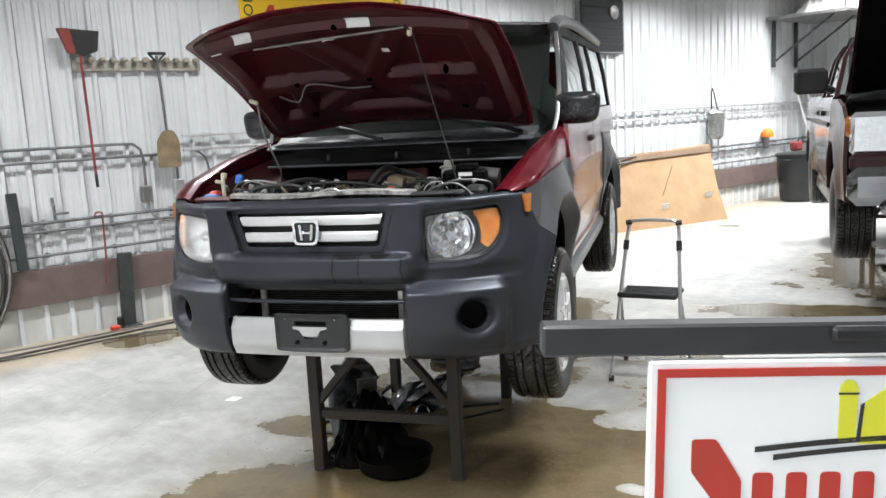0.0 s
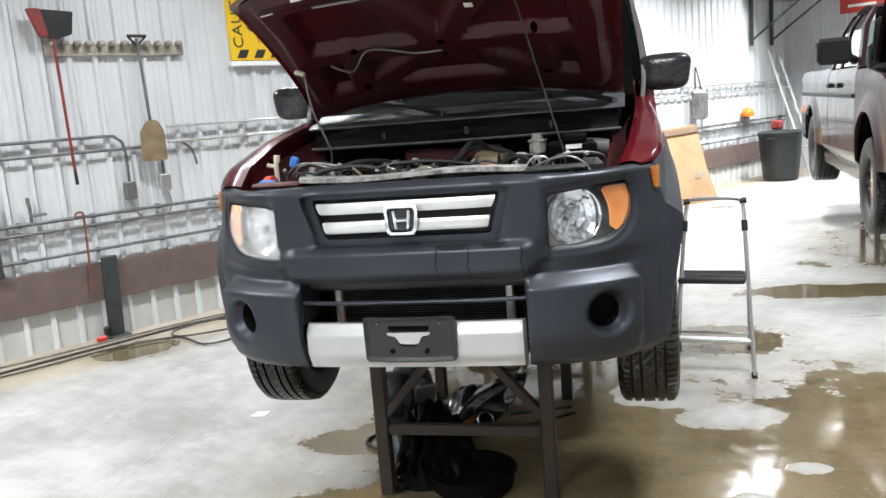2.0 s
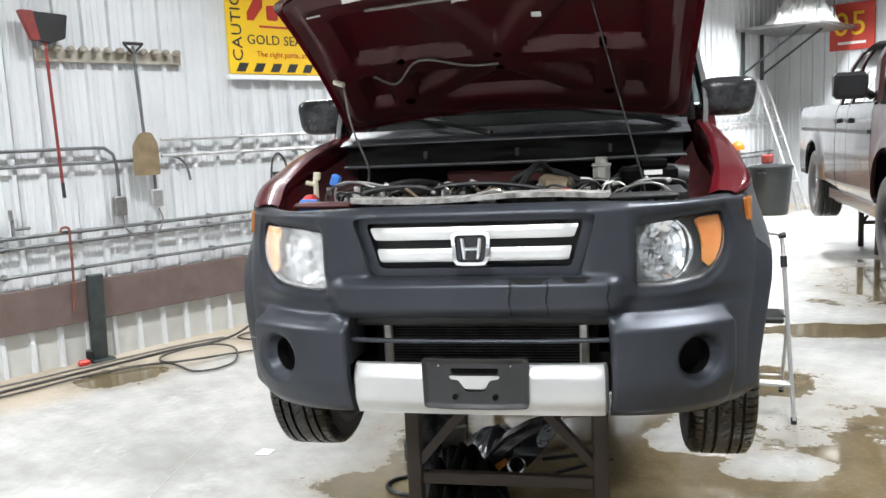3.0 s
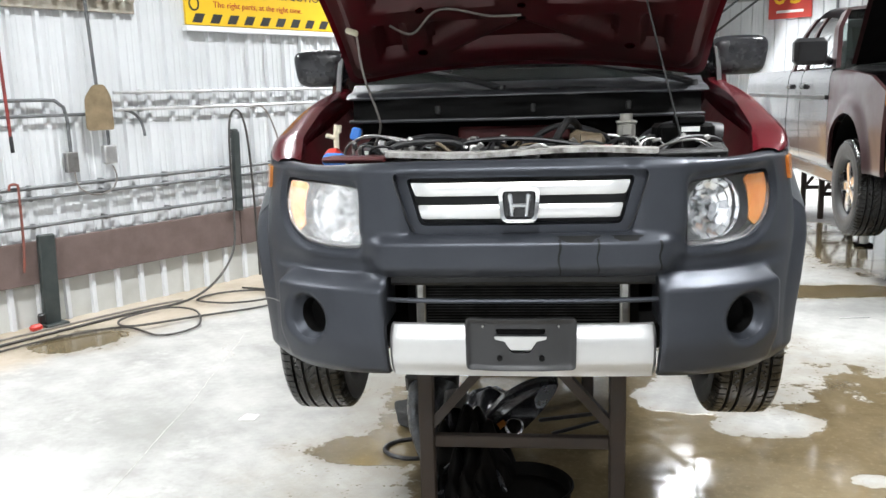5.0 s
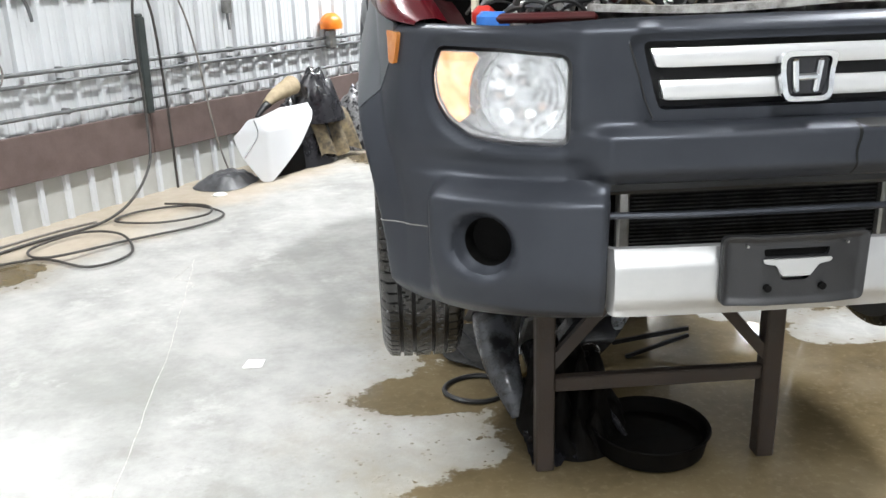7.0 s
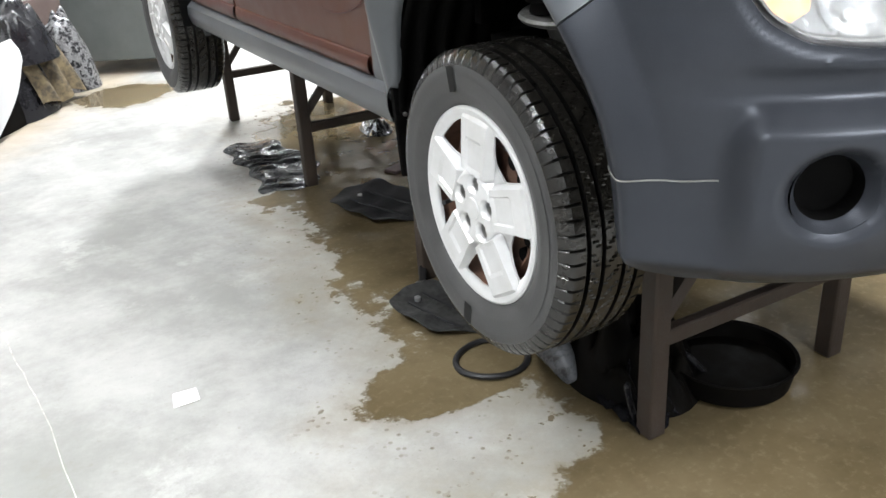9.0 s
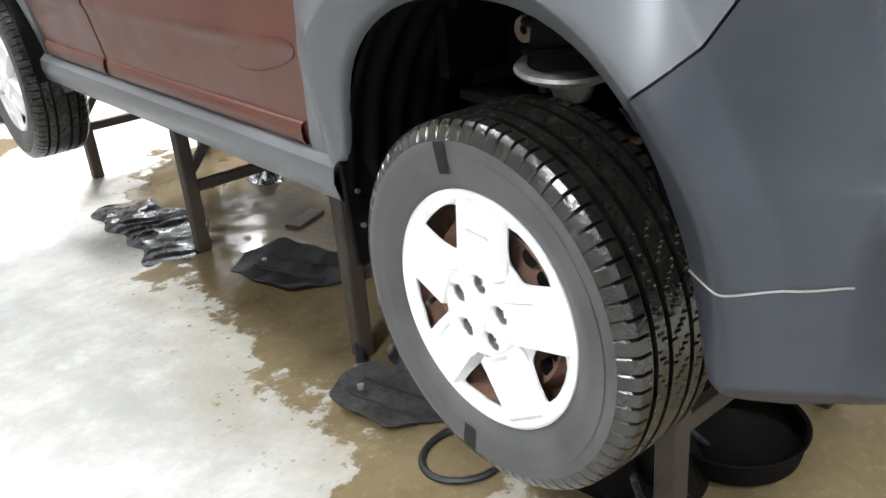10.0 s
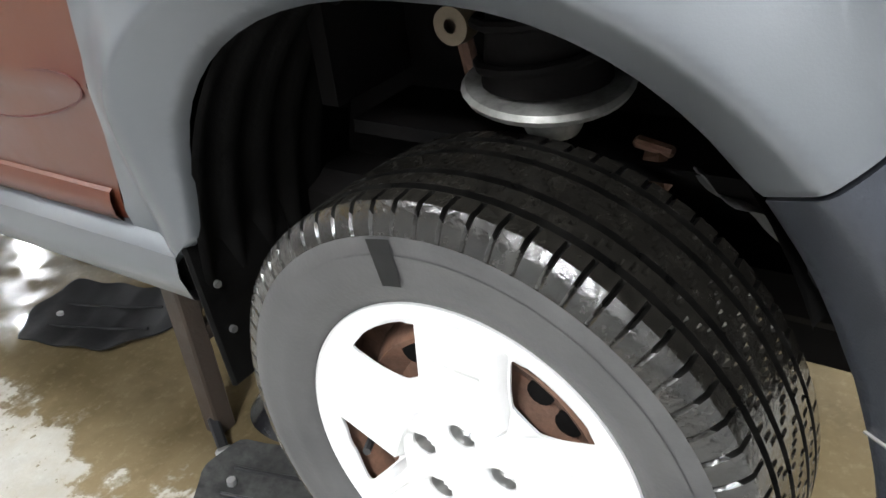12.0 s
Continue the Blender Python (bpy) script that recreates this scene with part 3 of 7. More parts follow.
# plan line of the nose and side, from the middle of the front to the rear
PLAN = [(0, -0.025), (0.3, -0.02), (0.5, 0.005), (0.66, 0.075), (0.77, 0.165), (0.858, 0.27), (0.902, 0.38), (0.918, 0.5), (0.922, 0.85), (0.905, 1.4), (0.895, 2.6), (0.9, 3.4), (0.885, 4.0)]
_fine = []
for i in range(len(PLAN) - 1):
    p0, p1, p2, p3 = (Vector(PLAN[max(0, min(len(PLAN) - 1, i + k))]) for k in (-1, 0, 1, 2))
    if i == 0:
        p0 = Vector((-PLAN[1][0], PLAN[1][1]))
    for j in range(12):
        t = j / 12
        _fine.append(0.5 * ((2 * p1) + (p2 - p0) * t + (2 * p0 - 5 * p1 + 4 * p2 - p3) * t * t + (3 * p1 - p0 - 3 * p2 + p3) * t ** 3))
_fine.append(Vector(PLAN[-1]))
_len = [0.0]
for a, b in zip(_fine, _fine[1:]):
    _len.append(_len[-1] + (b - a).length)
_px, _py = [p.x for p in _fine], [p.y for p in _fine]


def plan(a):
    """The place and outward direction on the plan line at the arc length a (negative: the car's other side)."""
    s, b = (1 if a >= 0 else -1), abs(a)
    x, y = np.interp(b, _len, _px), np.interp(b, _len, _py)
    x2, y2 = np.interp(b + 0.01, _len, _px), np.interp(b + 0.01, _len, _py)
    x1, y1 = np.interp(max(b - 0.01, 0), _len, _px), np.interp(max(b - 0.01, 0), _len, _py)
    d = Vector((x2 - x1, y2 - y1)).normalized()
    return Vector((s * x, y, 0)), Vector((s * d.y, -d.x, 0))


def arc_x(x):
    k = next(i for i, p in enumerate(_px) if p >= x)
    return float(np.interp(x, _px[:k + 1], _len[:k + 1]))


def arc_y(y):
    return float(np.interp(y, _py, _len))


def both(half):
    """A half outline from the middle out, closed by its mirror image."""
    return half + [(-a, b) for a, b in half[::-1]]


ARCH_Y, ARCH_Z = 0.835, 0.93


def arch_curve(y0, z_from, z_to, n=22):
    """Points on the arch from its front edge over the top to its rear edge."""
    out = []
    a0 = math.asin(max(-1, min(1, (z_from - ARCH_Z) / 0.43)))
    a1 = math.pi - math.asin(max(-1, min(1, (z_to - ARCH_Z) / 0.43)))
    for k in range(n + 1):
        a = a0 + (a1 - a0) * k / n
        c, s = math.cos(a), math.sin(a)
        out.append((y0 - 0.418 * math.copysign(abs(c) ** 0.8, c), ARCH_Z + 0.443 * math.copysign(abs(s) ** 0.8, s)))
    return out


head_hole = rounded([(0.492, 1.424), (0.64, 1.438), (0.832, 1.442), (0.843, 1.387), (0.824, 1.335), (0.787, 1.291), (0.722, 1.258), (0.62, 1.246), (0.496, 1.245)], 0.02, 4)
grille_hole = rounded(both([(0.375, 1.472), (0.325, 1.287)])[:2] + [(-0.325, 1.287), (-0.375, 1.472)], 0.02)
fog_hole = circle(arc_x(0.655), 1.016, 0.071, 36)
SEAM = [(0.30, 1.497), (0.31, 1.42), (0.36, 1.335), (0.478, 1.231)]
cover_half = [(0.0, 1.503), (arc_x(0.40), 1.503), (arc_x(0.62), 1.492), (arc_x(0.80), 1.496)] + [(arc_y(y), z) for y, z in SEAM] + \
    [(arc_y(y), z) for y, z in ((0.450, 1.19), (0.428, 1.155), (0.409, 1.122), (0.387, 1.07), (0.369, 1.01), (0.353, 0.95), (0.341, 0.89), (0.326, 0.85), (0.29, 0.832))] + \
    [(arc_x(0.83), 0.822), (arc_x(0.66), 0.832), (arc_x(0.5), 0.843), (0.408, 0.848), (0.408, 1.0), (0.402, 1.16), (0.0, 1.16)]


def cover_depth(a, z):
    b = abs(a)
    x = abs(float(np.interp(b, _len, _px)))
    d = 0.0
    corner = ramp(b, 0.37, 0.42) * (1 - ramp(b, 0.785 - 0.02 * ramp(z, 1.1, 1.16), 0.85 - 0.03 * ramp(z, 1.08, 1.16)))          # the lower bumper corners stand proud
    d += 0.055 * corner * (1 - max(0.0, min(1.0, (z - 1.122) / 0.040)))
    d -= 0.05 * corner * (1 - ramp(z, 0.80, 0.98))
    band = (1 - ramp(b, 0.40, 0.50))                                   # the band under the grille
    d += 0.05 * band * (1 - ramp(z, 1.262, 1.298)) * ramp(z, 1.13, 1.2)
    post = ramp(b, 0.30, 0.36) * (1 - ramp(b, 0.46, 0.53))             # uprights beside the grille
    d += 0.018 * post * ramp(z, 1.27, 1.30)
    lower = ramp(b, 0.40, 0.46) * (1 - ramp(b, 0.75, 0.95))
    d -= 0.012 * lower * ramp(z, 1.15, 1.17) * (1 - ramp(z, 1.19, 1.23))
    if 0.52 < x < 0.78 and z < 1.13:
        q = math.hypot(b - arc_x(0.655), z - 1.016)
        d -= 0.016 * (1 - ramp(q, 0.07, 0.088))
    if 0.45 < b < 0.95 and 1.19 < z < 1.5:                             # a shallow step round the lamp
        d -= 0.011 * (1 - ramp(dist_loop(b, z, head_hole), 0.016, 0.034)) * ramp(b, 0.47, 0.50)
    d -= 0.03 * ramp(z, 1.478, 1.51)
    d -= 0.035 * (1 - ramp(z, 0.81, 0.87))
    return d


def lean(a, z):
    """The body sides lean in above the bumper."""
    return -math.copysign(0.03 * ramp(z, 1.2, 1.5) * ramp(abs(a), 0.6, 0.95), a)


def flare_depth(y, z, y0):
    """The flare round an arch: it swells and rolls in towards the opening."""
    dy, dz = abs(y - y0) / (0.455 if y < y0 < 2 else 0.425), max(0.0, (z - ARCH_Z)) / 0.435
    r = (dy ** 2.3 + dz ** 2.3) ** (1 / 2.3)
    if y < 0.6 and y0 < 2:
        size = float(np.interp(z, [0.88, 1.0, 1.08, 1.2, 1.33], [0.010, 0.024, 0.034, 0.044, 0.044]))
    elif y0 < 2:
        size = 0.044
    else:
        size = 0.06
    reach = 1.52 - 0.22 * (1 - ramp(y, 0.3, 0.55))
    t = (reach - r) / (reach - 1.13)
    out = 0.5 * (t + 1 - math.sqrt((t - 1) ** 2 + 0.002))          # rounded crease along the flare
    q = min(1.1, (1.15 - r) / 0.15)
    return size * max(0.0, out) - 0.041 * (q + math.sqrt(q * q + 0.004))


def cover_place(a, z, depth):
    p, n = plan(a)
    d = cover_depth(a, z)
    if abs(a) > 0.7:
        d += flare_depth(p.y, z, ARCH_Y) * ramp(abs(a), 0.74, 0.84)
    q = p + n * (d - depth)
    return (q.x + lean(a, z), q.y, z)


def grow(loop, by):
    """The loop moved outwards by a distance."""
    L = [Vector(p) for p in loop]
    area = sum(p.x * q.y - q.x * p.y for p, q in zip(L, L[1:] + L[:1]))
    out = []
    for i, p in enumerate(L):
        t = (L[(i + 1) % len(L)] - L[i - 1]).normalized()
        s = 1 if area > 0 else -1
        out.append((p.x + s * t.y * by, p.y - s * t.x * by))
    return out


def loft(rings, place):
    """Bands between loops of equal length; rings: rows of (loop, depth)."""
    m, n = Mesh(), len(rings[0][0])
    vs = [place(a, z, dp) for loop, dp in rings for a, z in loop]
    fs = [(r * n + i, r * n + (i + 1) % n, (r + 1) * n + (i + 1) % n, (r + 1) * n + i) for r in range(len(rings) - 1) for i in range(n)]
    return m.add(vs, fs)


lamp_hole = grow(head_hole, 0.009)
half_loop = cover_half + [(-a, z) for a, z in cover_half[::-1]]
bumper = part("bumper_cover", Mesh().panel([half_loop, lamp_hole, [(-a, z) for a, z in lamp_hole], grille_hole, fog_hole, [(-a, z) for a, z in fog_hole]], 0.008, cover_place, 0.028), CLAD, car, "dark grey textured plastic bumper cover", smooth=48)
for sx in (-1, 1):
    sided_loop = lambda by: [(sx * a, z) for a, z in grow(head_hole, by)]
    # gap walls in black: the shadow line round the lens is put into the colour
    part("lamp_gasket", loft([(sided_loop(0.0105), 0.001), (sided_loop(0.0095), 0.010), (sided_loop(0.004), 0.020), (sided_loop(-0.002), 0.024), (sided_loop(-0.003), 0.06)], cover_place), BLACK, bumper, "black gap round the headlamp", smooth=32)
    part("panel_gap", Mesh().tube([cover_place(sx * a, z, -0.0004) for a, z in ((0.384, 1.497), (0.37, 1.45), (0.352, 1.395), (0.333, 1.335), (0.314, 1.297))], 0.0022, 6, 4), BLACK, bumper)
# dried water runs below the grille
for a, z0, z1, w in ((0.115, 1.275, 1.165, 0.006), (0.225, 1.275, 1.17, 0.005), (0.40, 1.27, 1.18, 0.006), (0.17, 1.283, 1.268, 0.10), (0.31, 1.283, 1.27, 0.07)):
    part("water_run", Mesh().grid(3, 12, lambda u, v: cover_place(a + (u - 0.5) * w * (1.3 - 0.6 * v) + 0.003 * math.sin(v * 9), z0 + (z1 - z0) * v, -0.0012), flip=True), WETMARK, bumper, "dark wet run")

# silver strip and number plate holder
strip_loop = rounded([(-0.40, 1.012), (0.40, 1.012), (0.40, 0.852), (-0.40, 0.852)], 0.012)


def strip_place(a, z, depth):
    p, n = plan(a)
    d = 0.035 - 0.022 * ramp(z, 0.965, 1.012) - 0.02 * (1 - ramp(z, 0.85, 0.905)) - 0.02 * ramp(abs(a), 0.385, 0.40)
    q = p + n * (d - depth)
    return (q.x, q.y, z)


part("bumper_strip", Mesh().panel([strip_loop], 0.012, strip_place, 0.02), SILVER, car, "silver painted bumper strip")
slot = rounded([(-0.075, 1.012), (0.075, 1.012), (0.07, 0.992), (-0.07, 0.992)], 0.006)
tongue = rounded([(-0.045, 0.978), (0.045, 0.978), (0.03, 0.938), (-0.03, 0.938)], 0.012)
plate_loop = rounded([(-0.165, 1.043), (0.165, 1.043), (0.163, 0.884), (-0.163, 0.884)], 0.016)


def plate_place(a, z, depth):
    edge = dist_loop(a, z, plate_loop)
    lip = 0.008 * (1 - ramp(edge, 0.004, 0.016))
    return (a, -0.082 - lip + depth + 0.012 * ramp(abs(a), 0.06, 0.16), z)


plate = part("plate_holder", Mesh().panel([plate_loop, slot, tongue, circle(-0.062, 0.923, 0.0065, 10), circle(0.062, 0.923, 0.0065, 10)], 0.006, plate_place, 0.014), BLACK, car, "empty black plastic number plate holder")
part("plate_tab", Mesh().prism(rounded([(-0.078, 0.990), (0.078, 0.990), (0.074, 0.981), (0.048, 0.976), (0.03, 0.95), (-0.03, 0.95), (-0.048, 0.976), (-0.074, 0.981)], 0.005), 0.006, pose(0, -0.084, 0, 90, 0, 0)), SILVER, plate, "silver painted tab in the holder")
# black sheet added behind the slot for the darkness inside
part("slot_back", Mesh().box((0.16, 0.004, 0.03), (0, -0.070, 1.003)), LINER, plate)
for dx in (-0.062, 0.062):
    # hole drawn as a solid black plug, its depth only colour
    part("screw_hole", Mesh().tube([(dx, -0.070, 0.923), (dx, -0.0905, 0.923)], 0.0085, 12), LINER, plate)
    part("screw", Mesh().tube([(dx, -0.076, 0.923), (dx, -0.083, 0.923)], 0.0045, 8), ENGINE, plate)
    part("screw", Mesh().tube([(dx * 1.8, -0.078, 1.02), (dx * 1.8, -0.086, 1.02)], 0.003, 8), STEEL, plate)

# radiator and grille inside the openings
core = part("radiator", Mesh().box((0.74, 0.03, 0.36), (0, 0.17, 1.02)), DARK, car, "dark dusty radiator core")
for k in range(30):
    part("radiator_fin", Mesh().box((0.62, 0.004, 0.003), (0, 0.152, 0.88 + k * 0.0095)), ENGINE, core)
for sx in (-1, 1):
    part("radiator_tank", Mesh().box((0.03, 0.03, 0.34), (sx * 0.325, 0.145, 1.04), bevel=0.006), STEEL, car)
part("lower_grille_bar", Mesh().tube([(-0.43, 0.0, 1.083), (-0.2, -0.022, 1.082), (0.2, -0.022, 1.082), (0.43, 0.0, 1.083)], 0.008, 8, 5), CLAD, car)
for sx in (-1, 1):
    part("bumper_return", Mesh().box((0.012, 0.17, 0.16), (sx * 0.414, 0.06, 1.085), bevel=0.003), CLAD, car)
part("slot_roof", Mesh().box((0.8, 0.16, 0.012), (0, 0.07, 1.162), bevel=0.003), BLACK, car)
part("bumper_beam", Mesh().box((0.84, 0.07, 0.05), (0, 0.1, 1.135), bevel=0.01), BLACK, car)
part("grille_back", Mesh().box((0.74, 0.012, 0.22), (0, 0.08, 1.38)), BLACK, car)
part("grille_surround", Mesh().panel([rounded([(-0.378, 1.475), (0.378, 1.475), (0.328, 1.285), (-0.328, 1.285)], 0.02), rounded([(-0.338, 1.455), (0.338, 1.455), (0.298, 1.312), (-0.298, 1.312)], 0.018)], 0.009,
                    lambda a, z, d: (a, plan(a)[0].y + 0.012 + d, z), 0.05), CLAD, car)
for zt, zb, wt, wb in ((1.441, 1.402, 0.323, 0.308), (1.375, 1.334, 0.302, 0.291)):
    m = Mesh().panel([rounded([(-wt, zt), (wt, zt), (wb, zb), (-wb, zb)], 0.006)], 0.009,
                     lambda a, z, d, zt=zt, zb=zb: (a, plan(a)[0].y - 0.008 + d + 0.006 * ((z - (zt + zb) / 2) / (zt - zb) * 2) ** 4 + 0.01 * ramp(abs(a), 0.26, 0.32), z), 0.012)
    part("grille_bar", m, BARS, car, "brushed silver grille bar")
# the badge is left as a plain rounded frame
badge = part("badge", Mesh().panel([rounded([(-0.062, 1.428), (0.062, 1.428), (0.052, 1.326), (-0.052, 1.326)], 0.022), rounded([(-0.05, 1.418), (0.05, 1.418), (0.042, 1.336), (-0.042, 1.336)], 0.016)], 0.005,
             lambda a, z, d: (a, -0.058 + d + 0.004 * math.sin(z * 60), z), 0.014), CHROME, car, "chrome badge frame")
part("badge_back", Mesh().box((0.095, 0.01, 0.082), (0, -0.043, 1.377), bevel=0.004), BLACK_GLOSS, badge)
for sx in (-1, 1):
    part("badge_shape", Mesh().box((0.014, 0.012, 0.07), (sx * 0.024, -0.052, 1.377), (0, sx * 6, 0), bevel=0.004), CHROME, badge)
part("badge_shape", Mesh().box((0.05, 0.012, 0.014), (0, -0.052, 1.375), bevel=0.004), CHROME, badge)


# headlamps, fog lamp bowls and side markers
LAMP_A, LAMP_Z = 0.607, 1.341
random.seed(12)
for sx in (-1, 1):
    def back(a, z, d):
        p, n = plan(a)
        return tuple(p + n * (-0.055 - d) + Vector((lean(a, z), 0, z)))
    # bright housing on one side, dark on the other: their lighting set by colour
    lamp = part("headlamp", Mesh().panel([[(sx * a, z) for a, z in head_hole], circle(sx * LAMP_A, LAMP_Z, 0.094, 40)], 0.011, back, 0.012), LAMPBACK if sx < 0 else LAMPDARK, car, "headlamp with clear lens and amber side")
    glass_lens = part("lens", Mesh().panel([[(sx * a, z) for a, z in head_hole]], 0.012,
         lambda a, z, d: tuple(plan(a)[0] + plan(a)[1] * (-0.010 - d - 0.01 * ((z - 1.34) / 0.1) ** 2) + Vector((lean(a, z), 0, z))), 0.004), GLARE_LENS if sx < 0 else LENS, lamp, "plastic lens whitened for reflected glare" if sx < 0 else "clear plastic lens")
    glass_lens.visible_shadow = False
    p, n = plan(sx * LAMP_A)
    turn = pose(p.x - n.x * 0.115, p.y - n.y * 0.115, LAMP_Z, 0, 0, math.degrees(math.atan2(n.y, n.x)) + 90)
    bowl = Mesh()
    radii = (0.018, 0.036, 0.055, 0.075, 0.098)
    for k in range(4):
        cells = 16 if k > 1 else 10
        for c in range(cells):
            tilt, swing = random.uniform(-0.006, 0.006), random.uniform(-0.006, 0.006)
            quad = []
            for r, t, sr, st in ((radii[k], 0, -1, -1), (radii[k + 1], 0, 1, -1), (radii[k + 1], 1, 1, 1), (radii[k], 1, -1, 1)):
                a = 2 * math.pi * (c + t * 0.985 + 0.3 * k) / cells
                quad.append(turn @ Vector((r * math.cos(a), -0.062 * (r / 0.1) ** 1.8 + tilt * sr * 0.6 + swing * st * 0.6, r * math.sin(a))))
            bowl.add(quad, [(0, 1, 2, 3)])
    bowl.v = [tuple(v) for v in bowl.v]
    rf = part("reflector", bowl, REFLECTOR, lamp, "faceted bright reflector", smooth=0)
    part("reflector_shell", Mesh().revolve([(0.0, 0.004), (0.05, -0.010), (0.08, -0.034), (0.102, -0.058)], 36, axis="y"), LAMPDARK, rf).matrix_basis = turn
    part("bulb", Mesh().tube([tuple(turn @ Vector((0, -0.002, 0))), tuple(turn @ Vector((0, -0.05, 0)))], (0.017, 0.014), 14).tube([tuple(turn @ Vector((0, -0.05, 0))), tuple(turn @ Vector((0, -0.062, 0)))], (0.021, 0.014), 14), CHROME, lamp)
    ring_in = [(LAMP_A + 0.128 * math.cos(radians(t)), LAMP_Z + 0.128 * math.sin(radians(t))) for t in (40, 30, 20, 8, -6, -18)]
    amb = [(sx * a, z) for a, z in ring_in + [(0.758, 1.282), (0.786, 1.298), (0.821, 1.338), (0.839, 1.388), (0.829, 1.437), (0.72, 1.437)]]
    part("amber_lens", Mesh().panel([amb], 0.009, lambda a, z, d: tuple(plan(a)[0] + plan(a)[1] * (-0.020 - d) + Vector((lean(a, z), 0, z))), 0.006), PALEAMBER if sx < 0 else AMBER, lamp, "amber turn signal lens paled for glare" if sx < 0 else "amber turn signal lens")
    af = arc_x(0.655)
    p, n = plan(sx * af)
    c = p + n * 0.04 + Vector((0, 0, 1.016))
    yaw = math.degrees(math.atan2(n.x, -n.y))
    fog = Mesh().revolve([(0.0745, 0.004), (0.071, 0.008), (0.067, 0.022), (0.061, 0.028), (0.058, 0.034)], 36, axis="y")
    hollow = Mesh().revolve([(0.059, 0.0335), (0.054, 0.072), (0.0, 0.078)], 36, axis="y")
    for ring_mesh in (fog, hollow):
        ring_mesh.v = [tuple(c + pose(0, 0, 0, 0, 0, yaw) @ Vector(v)) for v in ring_mesh.v]
    fb = part("fog_lamp_bowl", fog, CLAD, car, "empty round fog lamp recess")
    # deep part of the recess in near-black, its shade put into the colour
    part("lamp_hole", hollow, LINER, fb)
    mk = [(sx * 0.962, 1.478), (sx * 1.018, 1.482), (sx * 0.998, 1.408), (sx * 0.972, 1.404)]
    part("side_marker", Mesh().panel([rounded(mk, 0.006)], 0.007, lambda a, z, d: tuple(plan(a)[0] + plan(a)[1] * (0.010 - d) + Vector((lean(a, z), 0, z))), 0.02), AMBER, car, "amber side marker lens")


# grey side cladding with the wheel arches
def clad_place(a, z, depth):
    p, n = plan(a)
    d = flare_depth(p.y, z, ARCH_Y if p.y < 2.2 else 3.42)
    q = p + n * (d - depth)
    flush = ramp(p.y, 1.20, 1.36) if p.y < 2.2 else 1 - ramp(p.y, 2.98, 3.15)      # the cladding runs out flush with the doors
    x = math.copysign((abs(q.x) - abs(lean(a, z))) * (1 - flush) + (body_x(z) + 0.01 - depth) * flush, a)
    return (x, q.y, z - 0.4 * depth * (1 if z > 1.0 else 0))


def body_x(z):
    """Half width of the body side above the cladding, by height."""
    return float(np.interp(z, [0.8, 0.98, 1.24, 1.5, 1.78, 1.84, 2.05, 2.30], [0.80, 0.838, 0.885, 0.892, 0.868, 0.856, 0.828, 0.775]))


front_clad = [(arc_y(y + 0.004), z + 0.002) for y, z in SEAM] + [(arc_y(y), z) for y, z in arch_curve(ARCH_Y, 1.215, 1.055)] + \
    [(arc_y(y), z) for y, z in ((1.26, 1.012), (1.35, 0.925), (1.385, 0.90), (1.405, 0.90), (1.412, 1.02), (1.357, 1.17), (1.322, 1.285), (1.314, 1.37), (1.288, 1.575), (1.0, 1.568), (0.7, 1.55), (0.45, 1.525))]
rear_clad = [(arc_y(y), z) for y, z in ((2.98, 0.84), (2.99, 1.0), (2.96, 1.25), (2.98, 1.62), (3.5, 1.65), (4.0, 1.65), (4.0, 0.95), (3.86, 0.9))] + [(arc_y(y), z) for y, z in arch_curve(3.42, 0.93, 0.93)[::-1]] + [(arc_y(3.0), 0.84)]
for sx in (-1, 1):
    fl = part("fender_cladding", Mesh().panel([[(sx * a, z) for a, z in front_clad]], 0.0065, clad_place, 0.02), CLAD_LIT, car, "grey plastic wheel arch cladding", smooth=65)
    part("rear_cladding", Mesh().panel([[(sx * a, z) for a, z in rear_clad]], 0.02, clad_place, 0.02), CLAD_LIT, car, "grey plastic wheel arch cladding")
    # mud flap behind the front wheel
    part("mud_flap", Mesh().box((0.20, 0.012, 0.32), (sx * 0.77, 1.272, 0.905), (-6, 0, 0), bevel=0.005), LINER, fl, "black rubber mud flap")
    for k in range(3):
        part("clip", Mesh().tube([(sx * 0.84, 1.266 + 0.008 * k, 0.84 + 0.08 * k), (sx * 0.84, 1.252 + 0.008 * k, 0.84 + 0.08 * k)], 0.006, 8), STEEL, fl)
    # sill below the doors
    sill = Mesh()
    sec = [(0.80, 1.0), (0.85, 0.995), (0.872, 0.975), (0.875, 0.94), (0.862, 0.895), (0.835, 0.875), (0.76, 0.865), (0.70, 0.87)]
    sill.grid(30, len(sec) - 1, lambda u, v: (sx * sec[round(v * (len(sec) - 1))][0], 1.30 + 1.72 * u, sec[round(v * (len(sec) - 1))][1]), flip=sx > 0)
    part("sill", sill, CLAD_LIT, car, "grey plastic sill cladding")

# doors: red skins with a lower tuck, dark glass above
def side_place(sx):
    def place(y, z, depth):
        crease = 0.006 * (1 - ramp(abs(z - 1.24), 0.0, 0.03))
        return (sx * (body_x(z) + crease - depth), y, z)
    return place


